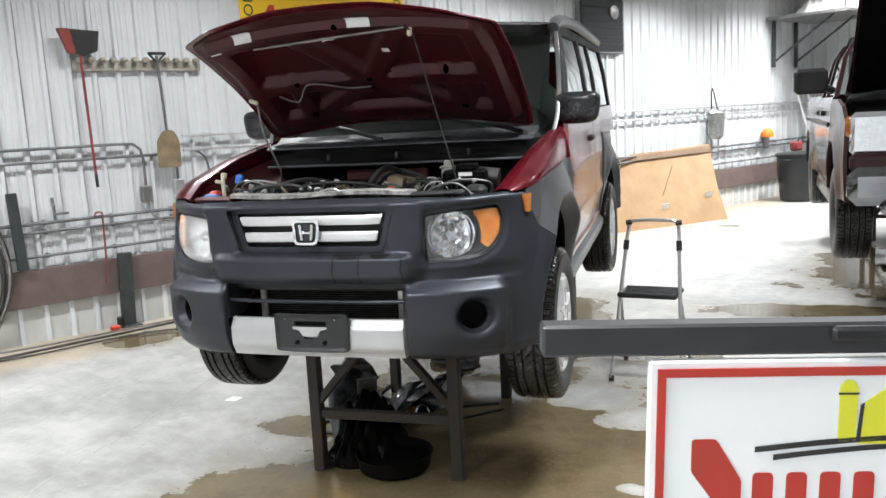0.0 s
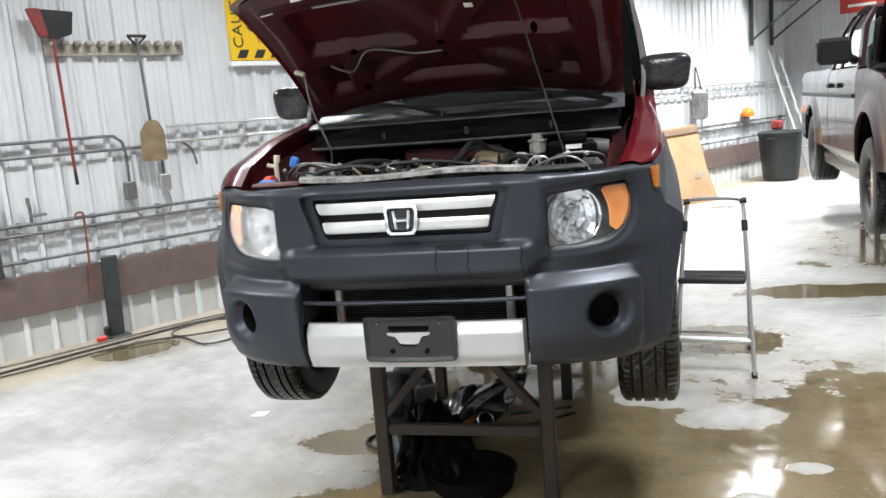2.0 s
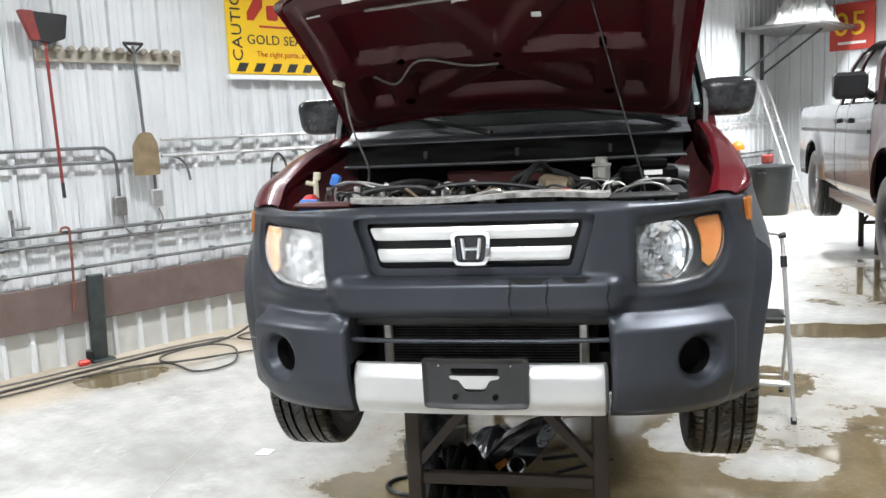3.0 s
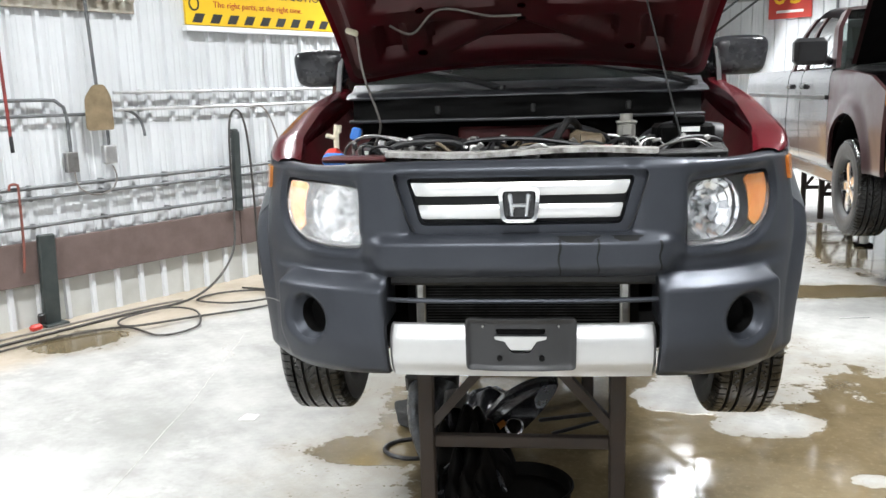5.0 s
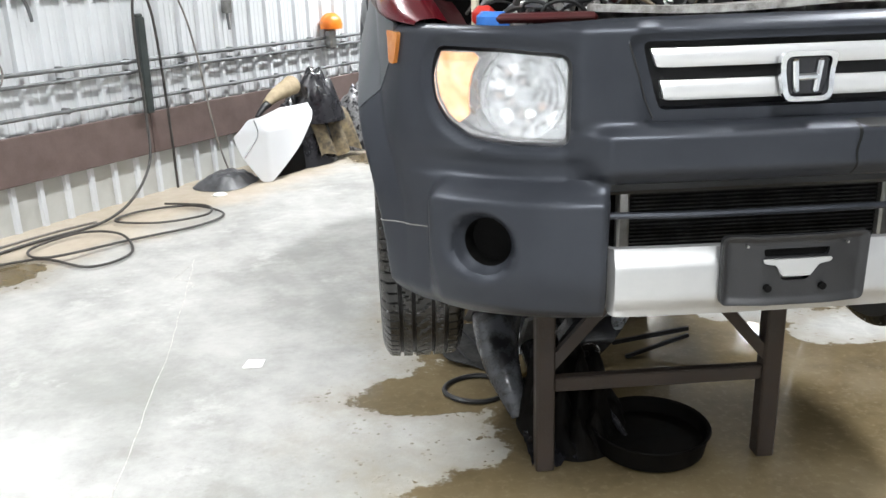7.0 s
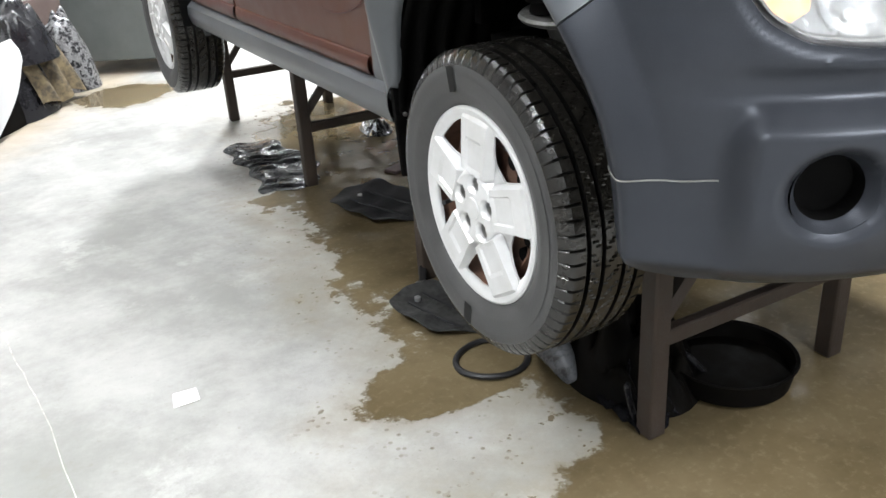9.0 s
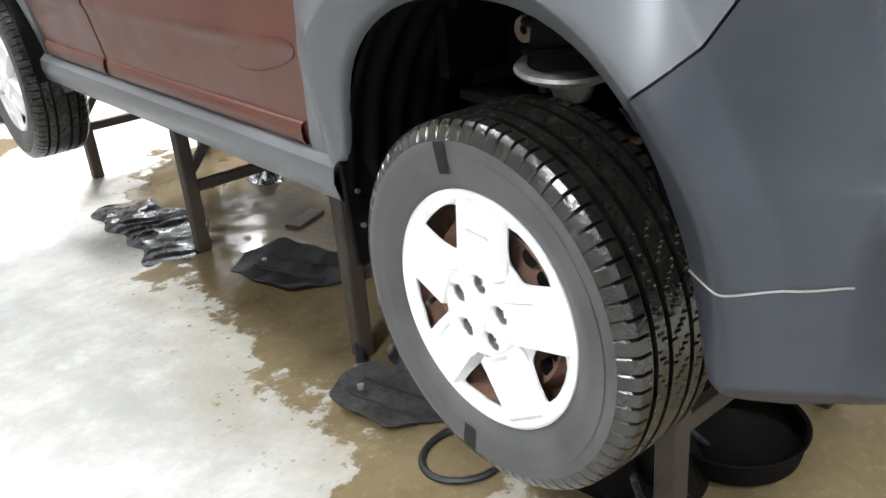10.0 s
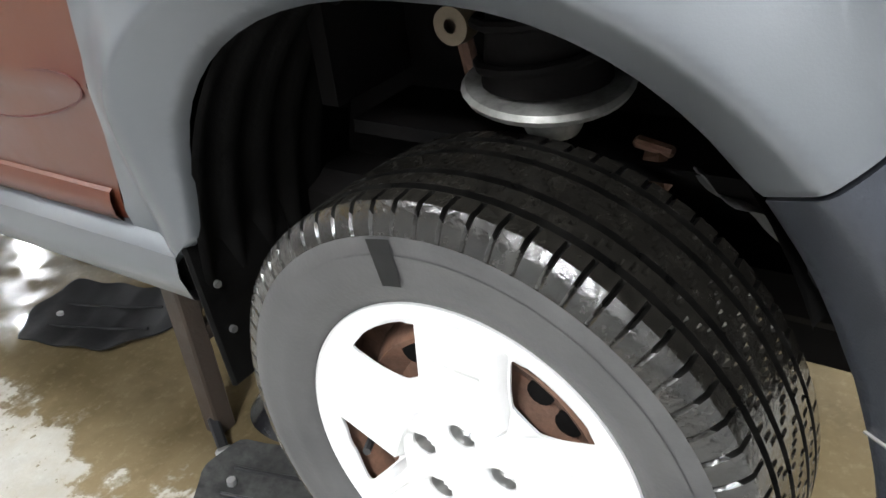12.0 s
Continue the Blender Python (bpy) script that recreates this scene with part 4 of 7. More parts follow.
def molding(sx, y0, y1):
    """A flat ledge along the foot of a door."""
    sec = ((-0.004, 1.056), (0.007, 1.05), (0.014, 1.036), (0.016, 1.012), (0.010, 0.998), (-0.006, 0.992))
    return Mesh().grid(16, 5, lambda u, v: (sx * (body_x(sec[round(v * 5)][1]) + sec[round(v * 5)][0]), y0 + (y1 - y0) * u, sec[round(v * 5)][1]), flip=sx > 0)


for sx in (-1, 1):
    fdoor = [(1.425, 0.995), (2.44, 0.995), (2.44, 1.80), (1.37, 1.80), (1.30, 1.60), (1.326, 1.37), (1.334, 1.285), (1.369, 1.17), (1.425, 1.03)]
    rdoor = [(2.455, 0.995), (2.96, 0.995), (2.965, 1.25), (2.97, 1.80), (2.455, 1.80)]
    for nm, loop in (("front_door", fdoor), ("rear_door", rdoor)):
        dr = part(nm, Mesh().panel([rounded(loop, 0.012)], 0.02, side_place(sx), 0.03), RED_DUSTY if sx < 0 else RED, car, "dark red door with dusty lower edge")
        if nm == "front_door":
            part("handle", Mesh().box((0.03, 0.17, 0.035), (sx * 0.89, 2.28, 1.62), bevel=0.01), BLACK, dr)
            part("lower_molding", molding(sx, 1.43, 2.43), RED_DUSTY if sx < 0 else RED, dr)
        else:
            part("lower_molding", molding(sx, 2.46, 2.955), RED_DUSTY if sx < 0 else RED, dr)
    part("quarter_panel", Mesh().panel([[(2.98, 1.6), (4.0, 1.6), (4.0, 1.80), (2.98, 1.80)]], 0.03, side_place(sx), 0.03), RED, car)
    for y0, y1, t0, t1 in ((1.52, 2.42, 1.78, 2.42), (2.47, 2.95, 2.47, 2.95), (3.0, 3.9, 3.0, 3.86)):
        win = [(y0, 1.81), (y1, 1.81), (t1, 2.25), (t0 if y0 > 2 else 1.76, 2.25)]
        part("side_window", Mesh().panel([rounded(win, 0.03)], 0.03, lambda y, z, d, sx=sx: (sx * (body_x(z) - 0.012 - d), y, z), 0.004), TINT, car)
    pil = [((1.38, 1.80), (1.50, 1.80), (1.78, 2.27), (1.68, 2.29)), ((2.40, 1.80), (2.49, 1.80), (2.49, 2.28), (2.40, 2.28)), ((2.94, 1.80), (3.01, 1.80), (3.01, 2.28), (2.94, 2.28)), ((3.88, 1.80), (4.0, 1.80), (3.97, 2.28), (3.84, 2.28)), ((1.72, 2.245), (3.95, 2.245), (3.95, 2.30), (1.72, 2.30))]
    for loop in pil:
        part("pillar", Mesh().panel([list(loop)], 0.02, lambda y, z, d, sx=sx: (sx * (body_x(z) - d), y, z), 0.03), BLACK, car)
    part("pillar_trim", Mesh().tube([(sx * 0.815, 1.22, 1.70), (sx * 0.825, 1.34, 1.85), (sx * 0.80, 1.52, 2.09), (sx * 0.77, 1.65, 2.285)], 0.014, 8, 4), CHROME, car, "bright windscreen pillar trim")
    part("roof_rail", Mesh().tube([(sx * 0.765, 1.62, 2.27), (sx * 0.77, 1.8, 2.325), (sx * 0.765, 2.6, 2.36), (sx * 0.765, 3.9, 2.33)], 0.034, 8, 4), CLAD_LIT, car)

# roof, windscreen and tail
part("roof", Mesh().grid(16, 22, lambda u, v: ((u - 0.5) * 1.52, 1.62 + 2.36 * v, 2.285 + 0.06 * math.sin(math.pi * min(1, v * 0.9 + 0.08)) + 0.045 * (1 - (2 * u - 1) ** 2))), RED, car, smooth=60)
part("windscreen", Mesh().grid(12, 8, lambda u, v: ((u - 0.5) * (1.56 - 0.06 * v), 1.235 + 0.395 * v - 0.05 * (1 - (2 * u - 1) ** 2), 1.735 + 0.555 * v + 0.03 * v * (1 - (2 * u - 1) ** 2))), TINT, car)
part("tailgate", Mesh().prism(rounded([(-0.82, 0.92), (0.82, 0.92), (0.86, 1.5), (0.83, 1.84), (0.745, 2.29), (-0.745, 2.29), (-0.83, 1.84), (-0.86, 1.5)], 0.05), 0.05, pose(0, 4.03, 0, 90, 0, 0)), RED, car)
part("rear_bumper", Mesh().box((1.76, 0.22, 0.3), (0, 4.06, 1.0), bevel=0.06), CLAD, car)
part("tailgate_glass", Mesh().box((1.3, 0.01, 0.5), (0, 4.06, 1.95), (-3, 0, 0), bevel=0.003), TINT, car)
for sx in (-1, 1):
    wf = part("tail_lamp", Mesh().box((0.14, 0.04, 0.34), (sx * 0.78, 4.055, 1.6), (-3, 0, 0), bevel=0.015), REDPLASTIC, car)
# cabin: seats and dash show through the glass
part("dashboard", Mesh().box((1.44, 0.4, 0.28), (0, 1.55, 1.62), bevel=0.08), BLACK, car)
for sx in (-1, 1):
    st = part("seat", Mesh().box((0.5, 0.5, 0.2), (sx * 0.38, 2.2, 1.35), bevel=0.06).box((0.48, 0.16, 0.62), (sx * 0.38, 2.48, 1.7), (-14, 0, 0), bevel=0.06).box((0.26, 0.1, 0.18), (sx * 0.38, 2.58, 2.09), (-10, 0, 0), bevel=0.04), BOXGREY, car)
part("steering_wheel", Mesh().tube([(0.38 + 0.18 * math.cos(a), 1.82 + 0.06 * math.sin(a), 1.72 + 0.17 * math.sin(a)) for a in np.linspace(0, 2 * math.pi, 20)[:-1]], 0.014, 8, 1, True), BLACK, car)
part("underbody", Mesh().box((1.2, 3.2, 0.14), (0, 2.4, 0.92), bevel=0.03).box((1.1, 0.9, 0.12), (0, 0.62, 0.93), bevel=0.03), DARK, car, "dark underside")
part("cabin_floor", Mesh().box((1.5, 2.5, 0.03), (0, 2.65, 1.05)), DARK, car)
part("exhaust", Mesh().tube([(0.1, 0.9, 0.86), (0.12, 1.8, 0.82), (0.2, 3.0, 0.82), (0.45, 3.9, 0.84)], 0.03, 10, 5), RUST, car)

# mirrors
for sx in (-1, 1):
    def shell(u, v):
        """A rounded housing, squarish from the front, flat at the back."""
        a, e = 2 * math.pi * u, math.pi * (v - 0.5)
        sq = lambda t, p: math.copysign(abs(t) ** p, t)
        x, z, y = sq(math.cos(a), 0.5) * sq(math.cos(e), 0.6) * 0.114, sq(math.sin(a), 0.5) * sq(math.cos(e), 0.6) * 0.084, sq(math.sin(e), 0.7) * 0.046
        x *= 1 + 0.1 * z / 0.084
        return tuple(Vector((sx * 0.925, 1.36, 1.828)) + pose(0, 0, 0, 0, 0, sx * -6) @ Vector((x, y, z)))
    mi = Mesh().grid(40, 20, shell).tube([(sx * 0.865, 1.375, 1.80), (sx * 0.82, 1.40, 1.775)], (0.036, 0.03), 14)
    mr = part("side_mirror", mi, BLACK_GLOSS, car, "black side mirror", smooth=60)
    part("mirror_glass", Mesh().box((0.18, 0.004, 0.12), (sx * 0.925, 1.406, 1.828), (0, 0, sx * -6), bevel=0.001), CHROME, mr)

# front fenders, red, with the inner lips at the engine bay
for sx in (-1, 1):
    def fender(u, v, sx=sx):
        y = 0.235 + 1.13 * u
        xo = float(np.interp(y, _py[20:], _px[20:])) - 0.034
        zb = float(np.interp(y, [0.2, 0.45, 0.7, 1.0, 1.4], [1.49, 1.52, 1.545, 1.563, 1.57]))
        zt = zb + float(np.interp(y, [0.23, 0.4, 0.8, 1.35], [0.012, 0.06, 0.115, 0.17]))
        xi = float(np.interp(y, [0.23, 0.4, 0.8, 1.35], [0.75, 0.785, 0.81, 0.82]))
        if v < 0.75:
            w = v / 0.75
            ang = w * math.pi / 2
            x = xi + (xo - xi) * math.cos(ang) ** 0.8
            z = zb + (zt - zb) * math.sin(ang) ** 0.9
        else:
            w = (v - 0.75) / 0.25
            x, z = xi - 0.035 * min(1, w * 2), zt - 0.10 * max(0, w * 2 - 1) * 1.0 - 0.012 * min(1, w * 2)
        return (sx * x, y, z)
    part("fender", Mesh().grid(28, 20, fender, flip=sx > 0), RED, car, "glossy dark red fender", smooth=50)
    part("inner_fender", Mesh().grid(10, 6, lambda u, v: (sx * (0.765 - 0.11 * v - 0.02 * math.sin(u * 3)), 0.22 + 1.0 * u, float(np.interp(0.22 + 1.0 * u, [0.2, 0.5, 1.3], [1.49, 1.55, 1.66])) - 0.10 * v - 0.03 * math.sin(v * 3.1)), flip=sx < 0), RED_INNER, car)

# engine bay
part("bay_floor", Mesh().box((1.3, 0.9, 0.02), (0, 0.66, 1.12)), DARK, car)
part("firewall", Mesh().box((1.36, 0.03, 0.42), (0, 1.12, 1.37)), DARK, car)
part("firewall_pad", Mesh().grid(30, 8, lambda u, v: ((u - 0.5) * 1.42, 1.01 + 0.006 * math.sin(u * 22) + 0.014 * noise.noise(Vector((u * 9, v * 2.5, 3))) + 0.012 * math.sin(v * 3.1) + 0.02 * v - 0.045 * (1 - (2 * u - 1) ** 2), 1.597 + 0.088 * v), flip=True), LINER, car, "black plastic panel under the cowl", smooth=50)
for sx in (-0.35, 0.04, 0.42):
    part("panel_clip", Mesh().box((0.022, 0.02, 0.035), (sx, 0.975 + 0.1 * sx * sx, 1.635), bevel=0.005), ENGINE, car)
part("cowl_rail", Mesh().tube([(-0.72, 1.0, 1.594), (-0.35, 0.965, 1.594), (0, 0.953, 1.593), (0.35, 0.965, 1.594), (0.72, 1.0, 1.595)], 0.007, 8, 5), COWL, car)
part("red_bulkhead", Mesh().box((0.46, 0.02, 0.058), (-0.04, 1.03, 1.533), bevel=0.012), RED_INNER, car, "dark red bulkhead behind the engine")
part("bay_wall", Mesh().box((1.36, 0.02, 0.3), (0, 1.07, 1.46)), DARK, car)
def cowl(u, v, lift=0.0):
    """The cowl panel from its front lip up to the foot of the windscreen."""
    return ((u - 0.5) * 1.48, 1.03 + 0.19 * v - 0.03 * (1 - (2 * u - 1) ** 2), 1.687 + 0.055 * v + 0.006 * math.sin(v * 7) + lift)


part("cowl_tray", Mesh().grid(24, 8, cowl), COWL, car, "dusty grey plastic cowl tray")
part("cowl_lip", Mesh().tube([cowl(u, 0.0) for u in (0.01, 0.25, 0.5, 0.75, 0.99)], 0.006, 8, 5), COWL, car)
for u0, u1 in ((0.455, 0.575), (0.595, 0.70)):
    part("cowl_vent", Mesh().grid(8, 4, lambda u, v: cowl(u0 + (u1 - u0) * u, 0.16 + 0.30 * v, 0.004)), BLACK, car, "dark slotted cowl vent")
for x0, x1, z0 in ((-0.44, -0.09, 1.80), (0.31, 0.69, 1.803)):
    wp = part("wiper", Mesh().tube([(x1, 1.085, 1.716), (x1 - 0.12, 1.13, 1.750), (x0, 1.235, z0), (x0 - 0.22, 1.245, z0 + 0.03)], (0.014, 0.007), 8, 4), BLACK, car, "black wiper arm")
    part("blade", Mesh().box((0.46, 0.010, 0.018), (x0 - 0.10, 1.228, z0 + 0.018), (0, 7, 3), bevel=0.003), BLACK_GLOSS, wp)
    part("pivot", Mesh().revolve([(0.0, 0.03), (0.016, 0.028), (0.02, 0.0)], 14, (x1, 1.085, 1.70)), BLACK, wp)
part("radiator_support", Mesh().panel([rounded([(-0.42, 0.10), (-0.40, 0.05), (0.40, 0.05), (0.42, 0.10), (0.41, 0.20), (-0.41, 0.20)], 0.02)], 0.014, lambda x, y, d: (x, y, 1.527 - d + 0.010 * math.sin(x * 9) * 0.6 - 0.05 * ramp(y, 0.16, 0.2)), 0.015), SUPPORT, car, "dusty grey radiator support")
for sx, mt in ((-1, RED_INNER), (1, ENGINE)):
    part("support_bracket", Mesh().box((0.22, 0.09, 0.02), (sx * 0.51, 0.14, 1.505), (0, 0, sx * 12), bevel=0.008), mt, car)
part("latch", Mesh().box((0.07, 0.04, 0.05), (0.03, 0.12, 1.51), (0, 0, 10), bevel=0.008).tube([(0.0, 0.1, 1.52), (0.06, 0.09, 1.54), (0.1, 0.12, 1.52)], 0.006, 6, 4), STEEL, car)
eng = part("engine_block", Mesh().box((0.56, 0.36, 0.3), (-0.02, 0.56, 1.31), bevel=0.05).box((0.5, 0.14, 0.07), (-0.02, 0.5, 1.475), bevel=0.02), ENGINE, car, "dusty cast engine block")
man = Mesh()
for k in range(4):
    x = -0.2 + k * 0.11
    man.tube([(x, 0.66, 1.46), (x, 0.54, 1.52), (x, 0.44, 1.50), (x, 0.38, 1.40)], 0.02, 10, 4)
part("intake_runners", man, BLACK, eng)
part("oil_cap", Mesh().revolve([(0.0, 0.03), (0.028, 0.03), (0.03, 0.0)], 16, (0.08, 0.47, 1.505)), BLACK_GLOSS, eng)
part("fill_cap", Mesh().revolve([(0.0, 0.014), (0.018, 0.014), (0.020, 0.0)], 14, (0.27, 0.24, 1.512)), REDPLASTIC, eng)
part("brake_reservoir", Mesh().box((0.065, 0.07, 0.075), (0.385, 0.74, 1.548), bevel=0.018).box((0.075, 0.075, 0.012), (0.385, 0.74, 1.578), bevel=0.005).revolve([(0.0, 0.024), (0.022, 0.024), (0.024, 0.0)], 16, (0.385, 0.74, 1.584)), mat("milky_plastic", (0.42, 0.41, 0.37), (0.3, 0.29, 0.26), 14.0, 0.35), car, "milky white brake fluid reservoir")
part("air_duct", Mesh().tube([(0.45, 0.60, 1.50), (0.5, 0.55, 1.535), (0.6, 0.52, 1.54), (0.68, 0.52, 1.53)], 0.045, 12, 5), BLACK, car)
duct_rings = Mesh()
for k in range(6):
    duct_rings.tube([(0.445 + 0.012 * k, 0.56 + 0.05 * math.cos(a), 1.49 + 0.006 * k + 0.05 * math.sin(a)) for a in np.linspace(0, 2 * math.pi, 14)[:-1]], 0.007, 6, 1, True)
part("duct_bellows", duct_rings, ENGINE, car)
fb = part("fuse_box", Mesh().box((0.19, 0.12, 0.10), (0.545, 0.46, 1.53), (0, 0, 4), bevel=0.012).box((0.09, 0.08, 0.03), (0.56, 0.44, 1.592), (0, 0, 4), bevel=0.006), LINER, car, "black fuse box with white label")
part("label_sticker", Mesh().box((0.06, 0.002, 0.016), (0.56, 0.397, 1.562), (0, 0, 4)), WHITE, fb)
part("washer_bottle", Mesh().box((0.09, 0.1, 0.12), (0.62, 0.34, 1.46), bevel=0.02), ENGINE, car)
part("tan_box", Mesh().box((0.12, 0.10, 0.09), (0.225, 0.50, 1.51), (0, 12, -8), bevel=0.015).tube([(0.2, 0.43, 1.51), (0.27, 0.43, 1.51)], 0.045, 14), TAN, car, "tan plastic air valve box")
bat = part("power_steering_bottle", Mesh().box((0.055, 0.06, 0.05), (-0.63, 0.31, 1.505), bevel=0.015), REDPLASTIC, car)
part("bottle_cap", Mesh().box((0.075, 0.05, 0.045), (-0.615, 0.255, 1.495), (0, 3, 5), bevel=0.012), BLUE, bat, "blue plastic cap")
part("plug", Mesh().box((0.035, 0.03, 0.045), (-0.58, 0.45, 1.57), (0, 20, 0), bevel=0.006), BLUE, car)
part("service_valve", Mesh().tube([(-0.64, 0.40, 1.48), (-0.64, 0.40, 1.575), (-0.63, 0.40, 1.585)], 0.010, 8).tube([(-0.635, 0.40, 1.58), (-0.632, 0.40, 1.605)], 0.014, 8).tube([(-0.67, 0.38, 1.57), (-0.64, 0.4, 1.56)], 0.008, 8), CREAM, car)
random.seed(7)
for k, (p, q, r, mt) in enumerate((((-0.62, 0.46, 1.52), (-0.38, 0.40, 1.52), 0.0045, STEEL), ((-0.6, 0.52, 1.54), (-0.3, 0.5, 1.50), 0.005, ALU), ((-0.45, 0.30, 1.51), (-0.2, 0.34, 1.53), 0.011, BLACK), ((-0.32, 0.34, 1.48), (-0.2, 0.5, 1.51), 0.014, STAND),
                                  ((-0.2, 0.36, 1.53), (0.22, 0.34, 1.51), 0.008, BLACK), ((0.02, 0.7, 1.5), (0.3, 0.62, 1.53), 0.012, BLACK), ((0.1, 0.36, 1.50), (0.20, 0.56, 1.57), 0.013, ENGINE), ((0.36, 0.66, 1.5), (0.46, 0.5, 1.49), 0.012, ENGINE),
                                  ((0.45, 0.3, 1.49), (0.66, 0.42, 1.52), 0.009, BLACK), ((0.42, 0.28, 1.5), (0.62, 0.25, 1.49), 0.004, STEEL), ((-0.5, 0.6, 1.5), (-0.2, 0.75, 1.5), 0.014, BLACK), ((-0.56, 0.42, 1.5), (-0.42, 0.3, 1.5), 0.01, STEEL))):
    p, q = Vector(p), Vector(q)
    mid_p = (p + q) / 2 + Vector((random.uniform(-0.04, 0.04), random.uniform(-0.04, 0.04), random.uniform(0.02, 0.06)))
    part("hose", Mesh().tube([p - Vector((0, 0, 0.08)), p, mid_p, q, q - Vector((0, 0, 0.08))], r, 8, 5), mt, car)
for k in range(46):
    part("fitting", Mesh().box((random.uniform(0.008, 0.03), random.uniform(0.008, 0.03), random.uniform(0.008, 0.04)), (random.uniform(-0.6, -0.3) if k < 26 else random.uniform(-0.3, 0.62), random.uniform(0.28, 0.55), random.uniform(1.47, 1.545)), (random.uniform(0, 90), random.uniform(0, 90), 0), bevel=0.003), STEEL, car)
for k in range(34):
    a, c = random.uniform(-0.6, 0.55), random.uniform(0.26, 0.62)
    d = random.uniform(0, 6.3)
    w = [Vector((a + 0.055 * t * math.cos(d + 0.5 * t), c + 0.04 * t * math.sin(d + 0.5 * t), 1.465 + 0.032 * t * (3 - t) + random.uniform(-0.008, 0.008))) for t in range(4)]
    part("wire", Mesh().tube(w, random.choice((0.003, 0.0045, 0.006)), 6, 3), (BLACK, ENGINE, STEEL, BLACK, TAN)[k % 5], car)
for k in range(9):
    part("connector", Mesh().box((0.035, 0.03, 0.03), (-0.55 + 0.13 * k, 0.42 + 0.08 * math.sin(k * 2.1), 1.50 + 0.02 * math.sin(k * 3)), (0, 0, 37 * k), bevel=0.005), (WHITE, BLACK, ENGINE)[k % 3], car)

# the open hood: outer skin and a ribbed inner frame
HINGE, LIFT, HOOD_L = Vector((0, 1.14, 1.752)), radians(30.2), 1.06


def hood_at(x, l, depth):
    """x across, l from the hinge line to the nose edge, depth towards the underside."""
    bow = 0.05 * math.sin(math.pi * min(1, l / HOOD_L)) + 0.035 * (1 - (x / 0.72) ** 2) - 0.05 * ramp(l, 0.85, 1.05)
    bow += (0.055 * (1 - (x / 0.72) ** 2) - 0.030) * ramp(l, 0.15, 1.0)
    bow += 0.042 * (1 - (x / 0.72) ** 2) * (1 - ramp(l, 0.0, 0.5))
    h = bow - depth
    return (x, HINGE.y - l * math.cos(LIFT) + h * math.sin(LIFT), HINGE.z + l * math.sin(LIFT) + h * math.cos(LIFT))


hood_loop = rounded([(-0.735, 0.0), (0.735, 0.0), (0.745, 0.55), (0.74, 0.93), (0.56, 1.04), (0.25, 1.085), (-0.25, 1.085), (-0.56, 1.04), (-0.74, 0.93), (-0.745, 0.55)], 0.06)
hood = part("hood", Mesh().panel([hood_loop], 0.03, hood_at, 0.006), RED, car, "open dark red hood with ribbed underside", smooth=60)
RIBS = [((-0.62, 0.14), (0.62, 0.14)), ((-0.62, 0.14), (-0.60, 0.86)), ((0.62, 0.14), (0.60, 0.86)), ((-0.60, 0.86), (0.60, 0.86)), ((0, 0.42), (-0.40, 0.16)), ((0, 0.42), (0.40, 0.16)), ((0, 0.42), (-0.58, 0.45)), ((0, 0.42), (0.58, 0.45)), ((0, 0.42), (-0.28, 0.86)), ((0, 0.42), (0.28, 0.86)), ((-0.42, 0.16), (-0.40, 0.45)), ((0.42, 0.16), (0.40, 0.45))]


def rib_depth(x, l):
    best = 9.0
    for (x0, y0), (x1, y1) in RIBS:
        dx, dy = x1 - x0, y1 - y0
        t = max(0, min(1, ((x - x0) * dx + (l - y0) * dy) / (dx * dx + dy * dy)))
        best = min(best, math.hypot(x - x0 - t * dx, l - y0 - t * dy))
    return 0.045 * (1 - ramp(best, 0.035, 0.075))


inner_loop = rounded([(-0.71, 0.03), (0.71, 0.03), (0.722, 0.55), (0.712, 0.91), (0.54, 1.01), (0.25, 1.055), (-0.25, 1.055), (-0.54, 1.01), (-0.712, 0.91), (-0.722, 0.55)], 0.06)
holes = [circle(-0.40, 0.20, 0.022, 12), circle(0.42, 0.20, 0.022, 12), circle(0.0, 0.46, 0.018, 12), circle(0.0, 0.38, 0.018, 12), circle(-0.38, 0.47, 0.018, 12), circle(0.4, 0.5, 0.016, 12), circle(0.0, 0.90, 0.016, 12)]
part("inner_frame", Mesh().panel([inner_loop] + holes, 0.014, lambda x, l, d: hood_at(x, l, 0.012 + rib_depth(x, l) - d), 0.004), RED_INNER, hood, "dull red stamped inner frame", smooth=35)
for x, l, w, h in ((-0.44, 0.93, 0.085, 0.055), (0.12, 0.93, 0.11, 0.05), (0.17, 0.70, 0.035, 0.03), (-0.60, 0.86, 0.05, 0.012), (-0.1, 0.76, 0.06, 0.03)):
    part("label_sticker", Mesh().grid(3, 3, lambda u, v: hood_at(x + (u - 0.5) * w, l + (v - 0.5) * h, 0.019 + rib_depth(x + (u - 0.5) * w, l + (v - 0.5) * h))), WHITE, hood, "white sticker with small print")
part("washer_hose", Mesh().tube([hood_at(-0.5, 0.42, 0.07), hood_at(-0.42, 0.36, 0.075), hood_at(-0.3, 0.5, 0.08), hood_at(-0.12, 0.44, 0.08), hood_at(0.0, 0.43, 0.075)], 0.005, 6, 6), GREYHOSE, hood)
part("hose_clip", Mesh().box((0.05, 0.02, 0.02), hood_at(-0.645, 0.42, 0.075), (34, 20, 0), bevel=0.005), CREAM, hood)
